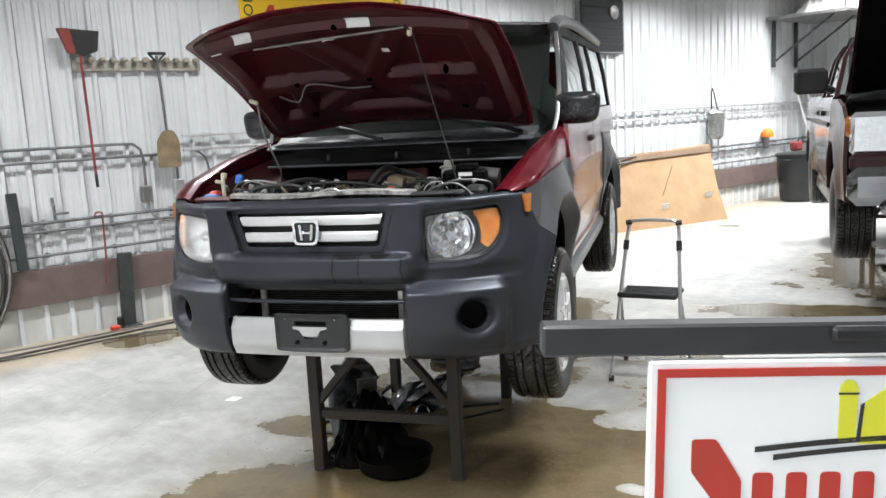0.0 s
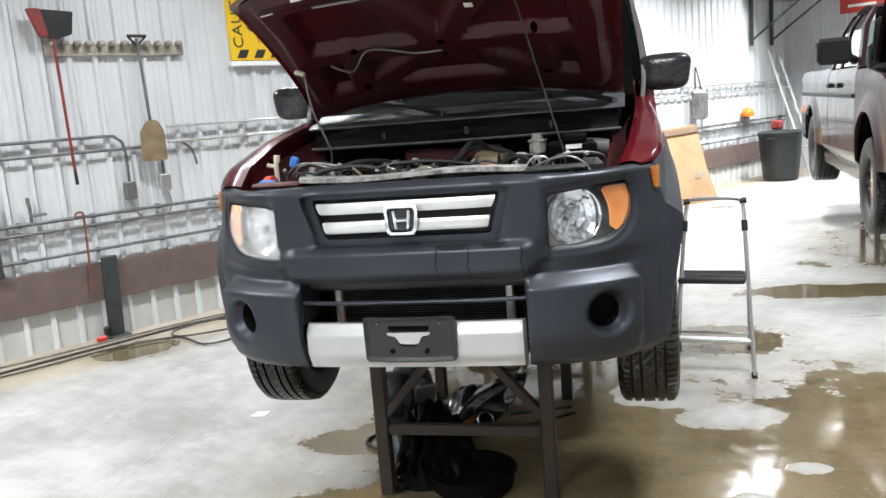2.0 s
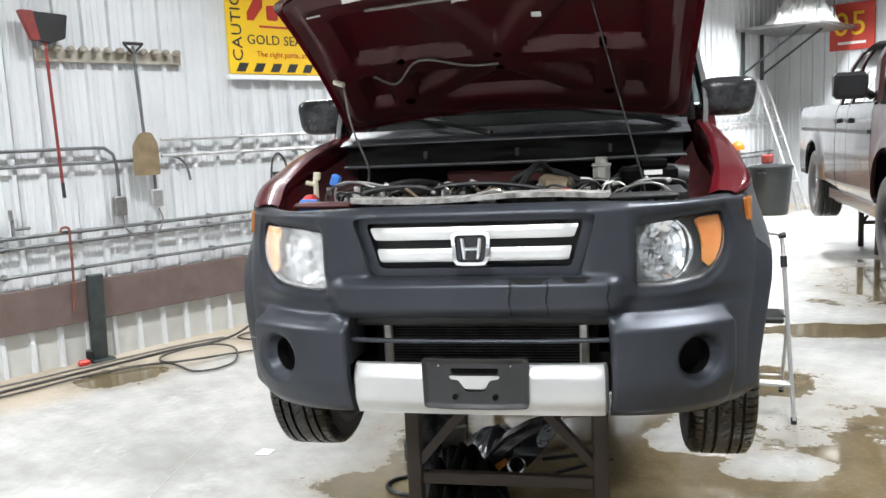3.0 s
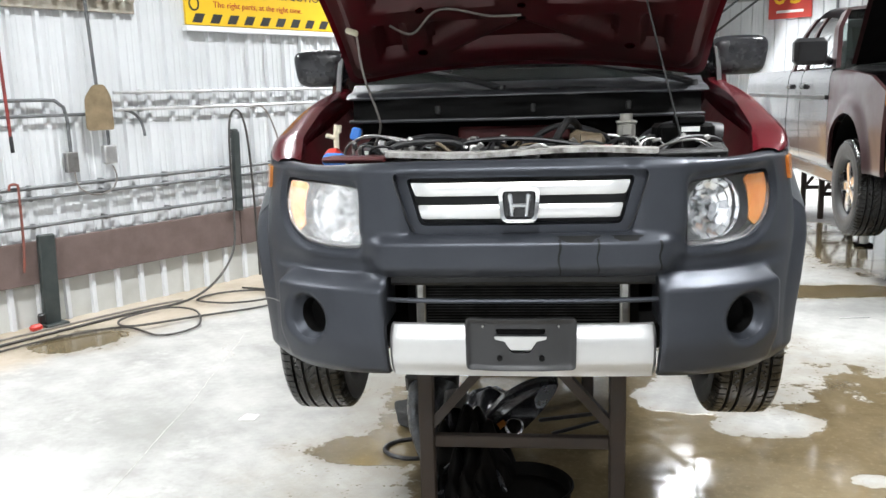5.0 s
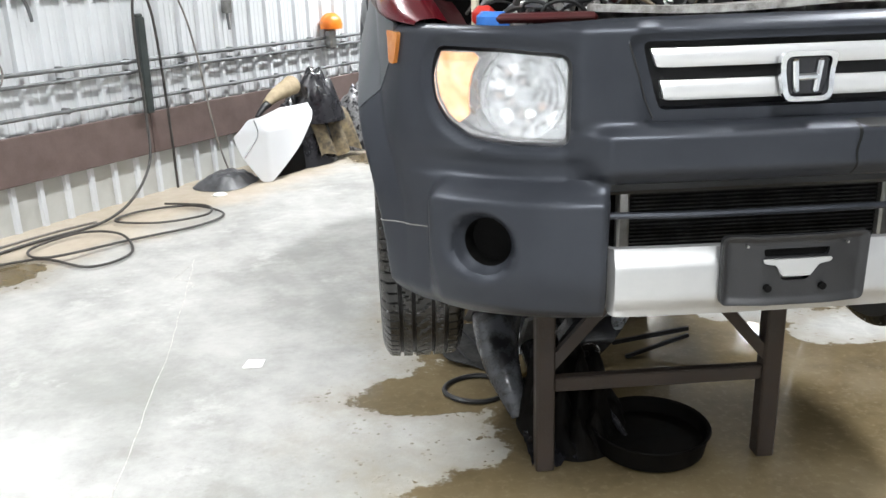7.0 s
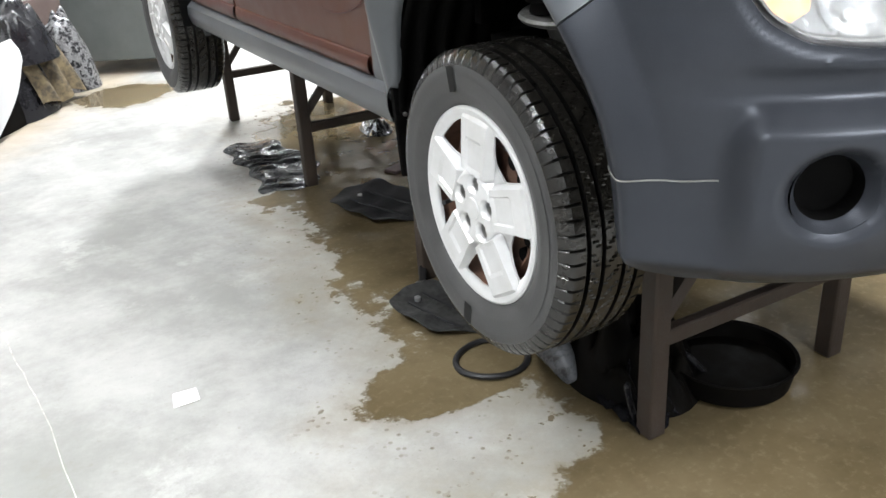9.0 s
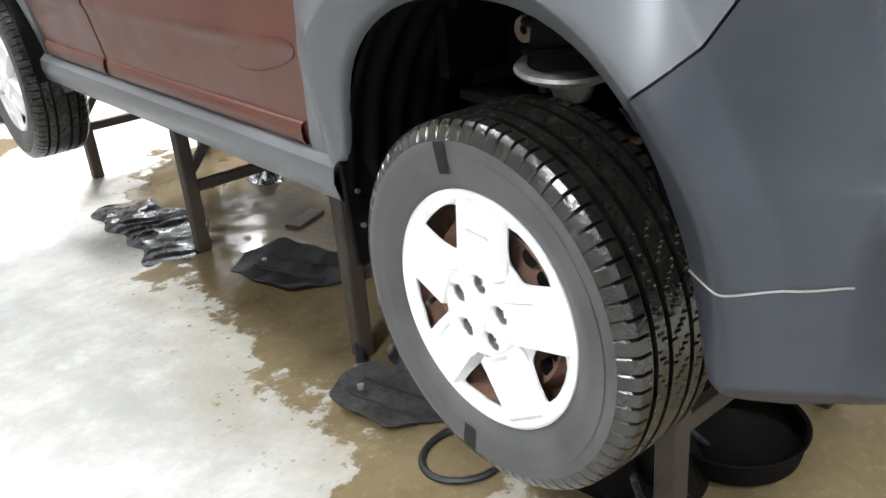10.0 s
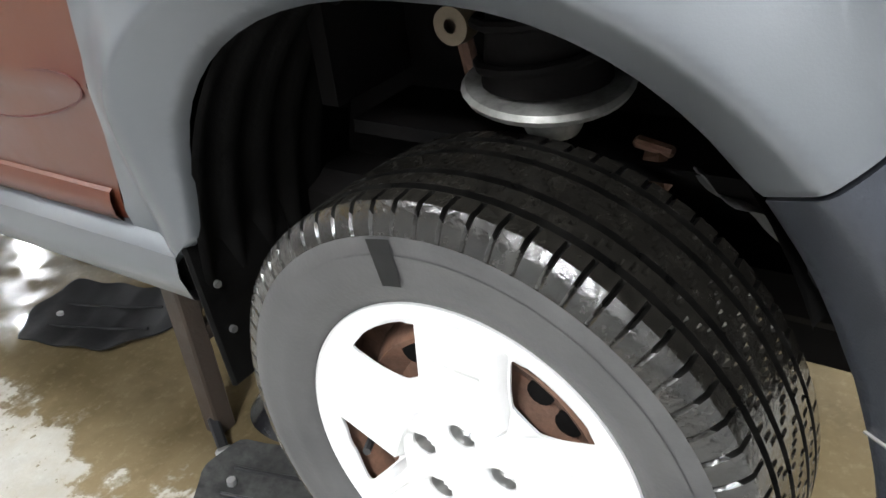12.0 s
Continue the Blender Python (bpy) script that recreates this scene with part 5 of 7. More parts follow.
part("drain_hose", Mesh().tube([hood_at(-0.63, 0.41, 0.075), (-0.61, 0.78, 1.78), (-0.565, 0.82, 1.62), (-0.57, 0.86, 1.56), (-0.61, 0.92, 1.49)], 0.005, 6, 6), GREYHOSE, hood)
part("prop_stay", Mesh().tube([hood_at(0.33, 0.90, 0.06), hood_at(-0.42, 0.84, 0.07)], 0.006, 6), GREYHOSE, hood)
part("prop_rod", Mesh().tube([hood_at(0.34, 0.93, 0.05), hood_at(0.36, 0.86, 0.08), (0.52, 0.38, 1.56), (0.53, 0.36, 1.50)], 0.0035, 8), ENGINE, hood, "thin steel hood prop rod")
part("rod_clip", Mesh().box((0.02, 0.02, 0.05), hood_at(0.35, 0.88, 0.07), (-20, 0, 0), bevel=0.005), CREAM, hood)


# the body is longer behind the front door edge
for ob in car.children_recursive:
    if ob.type == "MESH":
        for vert in ob.data.vertices:
            if vert.co.y > 1.4:
                vert.co.y = 1.4 + (vert.co.y - 1.4) * 1.165
                vert.co.x -= 0.025 * (vert.co.y - 1.4)
                vert.co.z += 0.018 * (vert.co.y - 1.4)


# ---- wheels ------------------------------------------------------------------
def tyre_mesh(R, rim_r, half):
    """Tread with grooves and cross cuts, axle along x."""
    m = Mesh()
    nt = 648
    xs = sorted(set([round(v, 4) for v in np.linspace(-half * 0.83, half * 0.83, 25)] + [round(s * g + e, 4) for s in (-1, 1) for g in (half * 0.24, half * 0.56) for e in (-0.0058, -0.0048, 0.0048, 0.0058)]))
    edge = [(-half * 1.01, R - 0.036), (-half * 0.965, R - 0.022), (-half * 0.90, R - 0.011)]
    prof = edge + [(x, R - 0.006 * (abs(x) / half) ** 3) for x in xs] + [(-x, r) for x, r in edge[::-1]]
    n = len(prof)
    vs, low = [], []
    for k in range(nt):
        ca, sa = math.cos(2 * math.pi * k / nt), math.sin(2 * math.pi * k / nt)
        for x, r in prof:
            ax, cut = abs(x), 0.0
            if min(abs(ax - half * 0.24), abs(ax - half * 0.56)) <= 0.0049:
                cut = 0.011
            elif ax > half * 0.64 and k % 9 == (0 if x > 0 else 4):
                cut = 0.006
            elif half * 0.30 < ax < half * 0.50 and (k + round(ax * 420)) % 12 == 0:
                cut = 0.005
            elif ax < half * 0.17 and (k + round(x * 300)) % 12 == 5:
                cut = 0.005
            vs.append((x, (r - cut) * ca, (r - cut) * sa))
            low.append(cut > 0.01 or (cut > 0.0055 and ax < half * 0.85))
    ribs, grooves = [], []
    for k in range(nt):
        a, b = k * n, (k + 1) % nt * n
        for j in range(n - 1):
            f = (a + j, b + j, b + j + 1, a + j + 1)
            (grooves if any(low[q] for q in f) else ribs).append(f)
    m.add(vs, ribs)
    g = Mesh().add(vs, grooves)
    s = Mesh()
    for sx in (-1, 1):
        pr = [(rim_r - 0.012, sx * half * 0.70), (rim_r - 0.002, sx * half * 0.86), (rim_r + 0.010, sx * half * 0.94), (rim_r + 0.03, sx * half * 1.01), (rim_r + 0.038, sx * half * 1.03), (rim_r + 0.045, sx * half * 1.03), (rim_r + 0.07, sx * half * 1.05), (R - 0.060, sx * half * 1.045), (R - 0.057, sx * half * 1.035), (R - 0.054, sx * half * 1.042), (R - 0.042, sx * half * 1.025), (R - 0.036, sx * half * 1.01)]
        s.revolve(pr if sx > 0 else pr[::-1], 96, axis="x")
    return m, g, s


def wheel(name, label, R=0.365, rim_r=0.238, half=0.116, cover=True):
    """A wheel at the origin, axle along x, outer face towards -x."""
    w = thing(name, label, "wheel")
    tread, grooves, walls = tyre_mesh(R, rim_r, half)
    ty = part("tyre", tread, TREAD, w, "wet black tyre tread", smooth=25)
    # groove faces take the darker rubber in place of their own shade
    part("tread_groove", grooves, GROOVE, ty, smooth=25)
    part("sidewall", walls, SIDEWALL, w, "dusty grey tyre sidewall")
    face = -half * (0.84 if cover else 0.66)
    rim = Mesh().revolve([(0.03, face + 0.05), (0.09, face + 0.035), (0.14, face + 0.05), (0.17, face + 0.03), (0.19, face + 0.07), (rim_r - 0.02, face + 0.07), (rim_r - 0.01, face + 0.0), (rim_r + 0.002, face - 0.004), (rim_r + 0.004, face + 0.012)], 64, axis="x")
    rim.revolve([(rim_r - 0.012, face + 0.05), (rim_r - 0.03, 0.02), (rim_r - 0.012, half * 0.7)], 48, axis="x")
    part("rim", rim, RUST if cover else CHROME, w, "rusty brown steel rim" if cover else "chrome rim")
    for k in range(10):
        a = 2 * math.pi * (k + 0.5 * (k % 2)) / 10
        # rim hole drawn as a near-black plug in place of a shaded opening
        part("rim_hole", Mesh().tube([(face + 0.036, 0.152 * math.cos(a), 0.152 * math.sin(a)), (face + 0.06, 0.152 * math.cos(a), 0.152 * math.sin(a))], 0.0175, 14), DARK, w)
    loops = [circle(0, 0, rim_r - 0.014, 96)]
    for k in range(5):
        a0 = radians(50 + 72 * k)
        win = [(r * math.cos(a0 + radians(da)), r * math.sin(a0 + radians(da))) for r, da in ((0.128, -8.5), (0.165, -14.5), (0.205, -18.5), (0.208, -9), (0.209, 0), (0.208, 9), (0.205, 18.5), (0.165, 14.5), (0.128, 8.5))]
        loops.append(rounded(win, 0.007, 3))
        a1 = radians(14 + 72 * k)
        loops.append(circle(0.059 * math.cos(a1), 0.059 * math.sin(a1), 0.0185, 20))

    def cover_pt(u, v, d):
        r = math.hypot(u, v)
        a = (math.degrees(math.atan2(v, u)) - 50) % 72
        off = min(a, 72 - a)                              # degrees away from the middle of a window
        h = 0.020 * (1 - ramp(r, 0.080, 0.098)) + 0.003
        h -= 0.010 * (1 - ramp(off, 6, 16)) * ramp(r, 0.085, 0.13) * (1 - ramp(r, 0.20, 0.218))
        h += 0.006 * ramp(r, 0.205, 0.222)
        for k in range(5):
            a1 = radians(14 + 72 * k)
            h -= 0.012 * (1 - ramp(math.hypot(u - 0.059 * math.cos(a1), v - 0.059 * math.sin(a1)), 0.016, 0.025))
        return (face - h + 0.004 + d, -u, v)

    def spoke(k):
        """A broad raised spoke with a sunk middle panel."""
        a1 = radians(14 + 72 * k)
        er, et = (math.cos(a1), math.sin(a1)), (-math.sin(a1), math.cos(a1))
        rows = ((0.079, 0.0), (0.087, 0.0), (0.096, 1.0), (0.158, 1.0), (0.168, 0.0), (0.208, 0.0), (0.219, 0.0))
        vs, fs = [], []
        for i, (r, sunk) in enumerate(rows):
            w = 0.046 + 0.05 * (r - 0.07)
            h1 = (0.0225 - 0.05 * (r - 0.07) if r < 0.21 else 0.006) if i else 0.008
            q = 0.70 if i < 4 else 0.62
            for x, h in ((-w - 0.009, -0.004), (-w, h1), (-w * q, h1 - 0.0008), (-w * q + 0.004, h1 - 0.0055 * sunk - 0.0008), (w * q - 0.004, h1 - 0.0055 * sunk - 0.0008), (w * q, h1 - 0.0008), (w, h1), (w + 0.009, -0.004)):
                vs.append((face - h + 0.001, -(er[0] * r + et[0] * x), er[1] * r + et[1] * x))
        for i in range(len(rows) - 1):
            fs += [(i * 8 + j, i * 8 + 8 + j, i * 8 + 9 + j, i * 8 + 1 + j) for j in range(7)]
        return Mesh().add(vs, fs)
    if cover:
        ring = [(rim_r - 0.03, face + 0.002), (rim_r - 0.024, face - 0.004), (rim_r - 0.016, face - 0.0095), (rim_r - 0.008, face - 0.0105), (rim_r - 0.002, face - 0.007), (rim_r, face + 0.0), (rim_r - 0.001, face + 0.012)]
        part("wheel_cover", Mesh().panel(loops, 0.0055, cover_pt, 0.004).revolve(ring, 96, axis="x"), COVER, w, "silver five-spoke plastic wheel cover", smooth=30)
        for k in range(5):
            part("spoke", spoke(k), COVER, w, smooth=12)
        part("hub_cap", Mesh().revolve([(0.0, face - 0.024), (0.026, face - 0.022), (0.029, face - 0.014)], 32, axis="x"), COVER, w)
        for k in range(5):
            a1 = radians(14 + 72 * k)
            part("lug_cup", Mesh().revolve([(0.0195, face - 0.008), (0.0185, face - 0.004), (0.0175, face + 0.008), (0.0, face + 0.010)], 16, (0, -0.059 * math.cos(a1), 0.059 * math.sin(a1)), "x"), STEEL, w)
            part("lug_nut", Mesh().revolve([(0.0, 0.0), (0.0095, 0.002), (0.0105, 0.02)], 6, (face + 0.0, -0.059 * math.cos(a1), 0.059 * math.sin(a1)), "x"), CHROME, w)
        a2 = radians(194)
        part("valve", Mesh().tube([(face + 0.02, -0.178 * math.cos(a2), 0.178 * math.sin(a2)), (face - 0.008, -0.165 * math.cos(a2), 0.165 * math.sin(a2))], 0.006, 8), BLACK, w)
    else:
        sp = Mesh()
        for k in range(5):
            a = 2 * math.pi * k / 5 + 0.3
            c, s = math.cos(a), math.sin(a)
            sp.box((0.03, 0.085, rim_r - 0.03), (face + 0.004, 0.5 * (rim_r - 0.02) * s, 0.5 * (rim_r - 0.02) * c), (-math.degrees(a), 0, 0), bevel=0.012)
        sp.revolve([(0.0, face - 0.02), (0.05, face - 0.016), (0.06, face + 0.02)], 20, axis="x")
        part("spokes", sp, CHROME, w, "chrome wheel spokes")
    return w


def under(child, parent):
    child.parent = parent
    return child


HUB_Y, HUB_Z, TRACK = 0.797, 0.81, 0.797
first = wheel("wheel", "")
first.matrix_world = pose(-TRACK, HUB_Y, HUB_Z)
wheels = [first, copy_thing(first, pose(TRACK, HUB_Y, HUB_Z, 0, 0, 180)), copy_thing(first, pose(-TRACK - 0.06, 3.753, 0.89, 40, 0, 0)), copy_thing(first, pose(TRACK - 0.06, 3.753, 0.87, 0, 0, 180))]
for w in wheels:
    del w["category"]
    w.parent = car
# wet marks on the near sidewall
for a0, r0, r1, wd in ((101, 0.270, 0.328, 0.10), (262, 0.268, 0.325, 0.11)):
    mk = Mesh().grid(6, 8, lambda u, v: (-0.116 * 1.055, -math.cos(radians(a0) + (u - 0.5) * wd) * (r0 + (r1 - r0) * v), math.sin(radians(a0) + (u - 0.5) * wd) * (r0 + (r1 - r0) * v)), flip=True)
    part("wet_mark", mk, WETMARK, first)

# inside the wheel arches: liner, strut, spring seat, control arm, brake
for sx in (-1, 1):
    def liner_pt(u, v):
        w = math.pi * (0.13 + 0.87 * u)
        r = 0.44 - 0.007 * math.sin(v * 34) * ramp(v, 0.15, 0.3)
        return (sx * (0.50 + 0.355 * v), ARCH_Y - r * math.cos(w), 0.86 + 0.555 * math.sin(w) ** 0.9 * (0.965 + 0.035 * v) - 0.004 * math.sin(v * 34))
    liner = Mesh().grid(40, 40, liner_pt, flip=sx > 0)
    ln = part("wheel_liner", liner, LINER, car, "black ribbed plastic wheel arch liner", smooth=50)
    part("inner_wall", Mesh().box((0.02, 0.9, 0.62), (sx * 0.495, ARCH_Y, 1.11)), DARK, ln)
    # dark panel added only to block the bright gap behind the liner
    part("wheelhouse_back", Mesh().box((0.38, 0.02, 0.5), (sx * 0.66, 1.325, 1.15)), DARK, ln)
    part("splash_edge", Mesh().grid(14, 5, lambda u, v: (sx * (0.86 - 0.09 * v), float(np.interp(1.225 - 0.15 * u, [0.89, 1.0, 1.1, 1.24], [0.352, 0.352, 0.372, 0.455])) + 0.03 + 0.03 * v + 0.008 * math.sin(u * 17 + v * 4), 1.225 - 0.15 * u + 0.03 * v), flip=sx > 0), DUSTGREY, ln, "dusty grey splash guard edge")
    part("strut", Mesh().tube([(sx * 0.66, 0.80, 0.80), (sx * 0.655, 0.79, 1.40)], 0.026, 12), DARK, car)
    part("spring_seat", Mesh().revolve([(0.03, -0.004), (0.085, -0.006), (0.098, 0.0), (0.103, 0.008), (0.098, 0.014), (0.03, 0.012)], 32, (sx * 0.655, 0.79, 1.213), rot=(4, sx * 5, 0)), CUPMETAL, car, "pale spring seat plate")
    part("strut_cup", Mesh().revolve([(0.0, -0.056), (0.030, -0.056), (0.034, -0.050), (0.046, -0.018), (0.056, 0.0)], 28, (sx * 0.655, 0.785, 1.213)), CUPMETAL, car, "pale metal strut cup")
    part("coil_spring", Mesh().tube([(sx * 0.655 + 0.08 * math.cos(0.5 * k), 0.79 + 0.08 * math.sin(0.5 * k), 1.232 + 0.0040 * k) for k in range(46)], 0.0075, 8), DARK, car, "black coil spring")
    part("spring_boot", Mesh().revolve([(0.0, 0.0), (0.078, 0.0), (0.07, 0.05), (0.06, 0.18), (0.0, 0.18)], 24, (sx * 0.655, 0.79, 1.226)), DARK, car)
    part("bushing", Mesh().revolve([(0.010, -0.016), (0.026, -0.016), (0.028, 0.0), (0.026, 0.016), (0.010, 0.016)], 24, (sx * 0.588, 0.957, 1.260), "x"), TAN, car, "cream rubber bushing")
    part("control_link", Mesh().tube([(sx * 0.55, 0.975, 1.24), (sx * 0.56, 0.95, 1.15), (sx * 0.58, 0.92, 1.08)], 0.012, 8, 3), RUST, car)
    part("brake_disc", Mesh().revolve([(0.06, -0.012), (0.14, -0.012), (0.14, 0.012), (0.06, 0.012)], 32, (sx * 0.72, HUB_Y, HUB_Z), "x"), RUST, car)
    part("lower_arm", Mesh().box((0.34, 0.09, 0.04), (sx * 0.52, 0.84, 0.70), (0, sx * -8, 0), bevel=0.012), DARK, car)
    part("tie_rod", Mesh().tube([(sx * 0.28, 1.0, 0.80), (sx * 0.66, 0.94, 0.74)], 0.011, 8), DARK, car)
    part("arch_bracket", Mesh().box((0.04, 0.034, 0.05), (sx * 0.62, 0.667, 1.112), (-12, sx * 8, 10), bevel=0.008).box((0.02, 0.05, 0.012), (sx * 0.62, 0.672, 1.140), (15, 0, 8), bevel=0.004), RUST, car)
    part("splash_sheet", Mesh().grid(18, 6, lambda u, v: (sx * (0.80 - 0.05 * v), 0.56 - 0.11 * u + 0.015 * v + 0.006 * math.sin(u * 9 + v * 7), 1.205 - 0.07 * u - 0.035 * v * (0.6 + 0.4 * math.sin(u * 8)) + 0.006 * math.sin(u * 15 + v * 5)), flip=sx < 0), DUSTGREY, ln, "dusty crumpled splash guard")
    part("brace_bracket", Mesh().box((0.05, 0.12, 0.05), (sx * 0.60, 0.52, 1.16), (20, 0, 10), bevel=0.01), DARK, car)
    part("rear_liner", Mesh().grid(16, 3, lambda u, v: (sx * (0.52 + 0.37 * v) - 0.06, 3.753 - 0.46 * math.cos(math.pi * u), 0.92 + 0.46 * math.sin(math.pi * u)), flip=sx > 0), LINER, car)
# a ring drawn in the dust of the door
part("dust_ring", Mesh().tube([(-(body_x(1.205 + 0.037 * math.sin(a) - 0.03 * math.cos(a)) + 0.0045), 1.53 + 0.165 * math.cos(a), 1.205 + 0.037 * math.sin(a) - 0.03 * math.cos(a)) for a in np.linspace(0, 2 * math.pi, 40)[:-1]] , 0.0022, 4, 0, True), RED_INNER, car, "ring drawn in the door dust")
# a scratch along the bumper corner
part("scratch", Mesh().tube([cover_place(-arc_y(0.372 - 0.0065 * k), 1.014 + 0.0004 * k + 0.0012 * math.sin(k * 0.5), -0.0012) for k in range(30)], 0.0018, 5), STEEL, bumper, "pale scratch")

# ---- stands and floor things -------------------------------------------------
def car_stand(label, at, turn, width, height, group):
    """A welded frame: two legs, cross bar, top beam and corner braces."""
    e = thing("support_stand", label, "stand", at, turn, group)
    for sx in (-1, 1):
        lg = part("leg", Mesh().box((0.062, 0.062, height), (sx * width / 2, 0, height / 2), bevel=0.006), STAND, e)
        part("brace", Mesh().tube([(sx * (width / 2 - 0.01), 0, height - 0.41), (sx * max(0.02, width / 2 - 0.37), 0, height - 0.01)], 0.026, 4), STAND, e)
    part("cross_bar", Mesh().box((width - 0.062, 0.04, 0.05), (0, 0, 0.315), bevel=0.005), STAND, e)
    part("top_beam", Mesh().box((width + 0.1, 0.07, 0.06), (0, 0, height + 0.03), bevel=0.006), STAND, e)
    return e


car_stand("brown painted steel stand under the front of the raised car", (-0.02, 0.72, 0), 0, 0.76, 0.78, "car stands")
car_stand("brown painted steel stand under the middle of the raised car", (-0.06, 2.0, 0), 0, 0.76, 0.79, "car stands")
car_stand("brown painted steel stand under the rear of the raised car", (-0.04, 3.35, 0), 0, 0.76, 0.79, "car stands")
car_stand("brown painted steel stand beneath the rear bumper", (-0.02, 4.93, 0), 0, 0.7, 0.79, "car stands")

pan = thing("drain_pan", "round black oily drain pan on the wet floor", "pan", (-0.012, 0.795, 0))
part("shell", Mesh().revolve([(0.0, 0.006), (0.168, 0.006), (0.186, 0.02), (0.200, 0.09), (0.207, 0.095), (0.203, 0.099), (0.193, 0.093), (0.180, 0.026), (0.0, 0.016)], 48), PANBLACK, pan)
part("oil", Mesh().revolve([(0.0, 0.045), (0.1855, 0.045), (0.1845, 0.04)], 48), PANBLACK, pan, "dark oil in the pan")

ring = part("rubber_ring", Mesh().tube([(0.125 * math.cos(a), 0.115 * math.sin(a), 0.011 + 0.004 * math.sin(2 * a)) for a in np.linspace(0, 2 * math.pi, 30)[:-1]], 0.0105, 8, 1, True), BLACK)
ring.matrix_world = pose(-0.57, 1.31, 0)
tagged(ring, "black rubber hose ring lying on the wet floor", "hose ring")

# a pile of taken-off lamp and trim pieces under the nose
hl = thing("removed_headlamp", "removed leaf-shaped headlamp with chrome edge and amber corner", "headlamp", (0, 1.50, 0))
leaf = rounded([(-0.27, 0.0), (-0.225, 0.10), (-0.13, 0.20), (-0.02, 0.255), (0.08, 0.278), (0.155, 0.272), (0.13, 0.22), (0.08, 0.165), (0.02, 0.10), (-0.04, 0.04), (-0.10, 0.0)], 0.02)


def leaf_pt(lift):
    return lambda x, z, d: (x, -0.05 - lift + 0.9 * max(0, z - 0.12) ** 1.3 + 0.5 * (x + 0.06) ** 2 + d, z)


part("housing", Mesh().panel([leaf], 0.014, leaf_pt(0.0), 0.09), BLACK_GLOSS, hl)
part("chrome_edge", Mesh().panel([rounded([(-0.235, 0.06), (-0.20, 0.115), (-0.12, 0.185), (-0.02, 0.235), (0.06, 0.258), (0.06, 0.240), (-0.02, 0.205), (-0.11, 0.145), (-0.18, 0.075)], 0.008)], 0.010, leaf_pt(0.012), 0.008), REFLECTOR, hl, "bright chrome lamp edge")
part("amber_corner", Mesh().panel([rounded([(-0.26, 0.012), (-0.235, 0.055), (-0.18, 0.07), (-0.12, 0.115), (-0.11, 0.09), (-0.17, 0.03), (-0.21, 0.012)], 0.008)], 0.010, leaf_pt(0.018), 0.01), AMBER, hl, "amber lens corner")
part("reflector", Mesh().revolve([(0.008, 0.02), (0.03, 0.01), (0.045, -0.012), (0.048, -0.01)], 20, (-0.07, -0.05, 0.075), "y", (0, 0, 0)), REFLECTOR, hl)
part("clear_end", Mesh().panel([rounded([(0.03, 0.20), (0.07, 0.262), (0.145, 0.262), (0.12, 0.215), (0.07, 0.165), (0.04, 0.165)], 0.012)], 0.012, leaf_pt(0.012), 0.008), LAMPBACK, hl, "clear lamp end")
part("mounting_arm", Mesh().box((0.34, 0.02, 0.018), (0.22, 0.03, 0.10), (0, -8, 0), bevel=0.004), BLACK, hl)
part("mounting_arm", Mesh().box((0.30, 0.02, 0.016), (0.26, 0.05, 0.04), (0, -14, 6), bevel=0.004), BLACK, hl)


def crumpled(name, label, category, at, size, material, seed, turn=0, lump=0.35, height=0.3):
    """A heap with folds: a domed sheet pushed about by noise, resting on the floor."""
    random.seed(seed)
    off = Vector((random.uniform(0, 9), random.uniform(0, 9), seed))

    def fn(u, v):
        a, b = u * 2 - 1, v * 2 - 1
        r = min(1.0, math.hypot(a, b))
        rr = max(abs(a), abs(b))
        k = (rr / max(math.hypot(a, b), 1e-6)) if rr > 0 else 1
        x, y = a * k * size[0] / 2, b * k * size[1] / 2
        q = Vector((x * 5, y * 5, 0)) + off
        w = 1 + 0.18 * noise.noise(q * 0.7)
        h = size[2] * max(0.0, 1 - rr ** 2.5) * (1 - height + 2 * height * (0.5 + 0.5 * noise.noise(q))) + lump * size[2] * (abs(noise.noise(q * 2.3)) - 0.1) * (1 - rr ** 4)
        return (x * w, y * w, max(0.004, h))
    m = Mesh().grid(36, 36, fn)
    ob = part(name, m, material, smooth=70)
    ob.matrix_world = pose(*at, 0, 0, turn)
    return tagged(ob, label, category)


crumpled("black_trim_piece", "black plastic trim heaped under the car", "car part", (-0.22, 1.80, 0), (0.42, 0.42, 0.14), BLACK_GLOSS, 3, 15)
heap = crumpled("fender_liner", "torn black plastic fender liner heaped between the stand legs", "car part", (-0.25, 1.02, 0), (0.42, 0.64, 0.20), PANBLACK, 8, 0, 1.5, 0.6)
part("edge_lip", Mesh().tube([(-0.16, -0.25, 0.012), (-0.12, -0.16, 0.09), (-0.02, -0.10, 0.15), (0.10, -0.12, 0.12), (0.17, -0.22, 0.02)], 0.011, 8, 6), BLACK_GLOSS, heap, "rolled shiny liner edge")
part("torn_flap", Mesh().grid(10, 8, lambda u, v: (-0.19 + 0.16 * u, -0.30 + 0.2 * v + 0.02 * math.sin(u * 9), 0.008 + 0.10 * u * v + 0.02 * math.sin(u * 6 + v * 8) ** 2)), BLACK_GLOSS, heap)
dct = thing("air_duct_piece", "mottled grey plastic duct standing on its narrow end", "car part", (-0.45, 1.04, 0), 0)
part("tube_body", Mesh().tube([(0.02, 0.0, 0.02), (0.0, 0.05, 0.09), (-0.03, 0.14, 0.19), (-0.03, 0.26, 0.28), (0.0, 0.38, 0.33)], (0.03, 0.115), 18, 6), DUCT, dct)
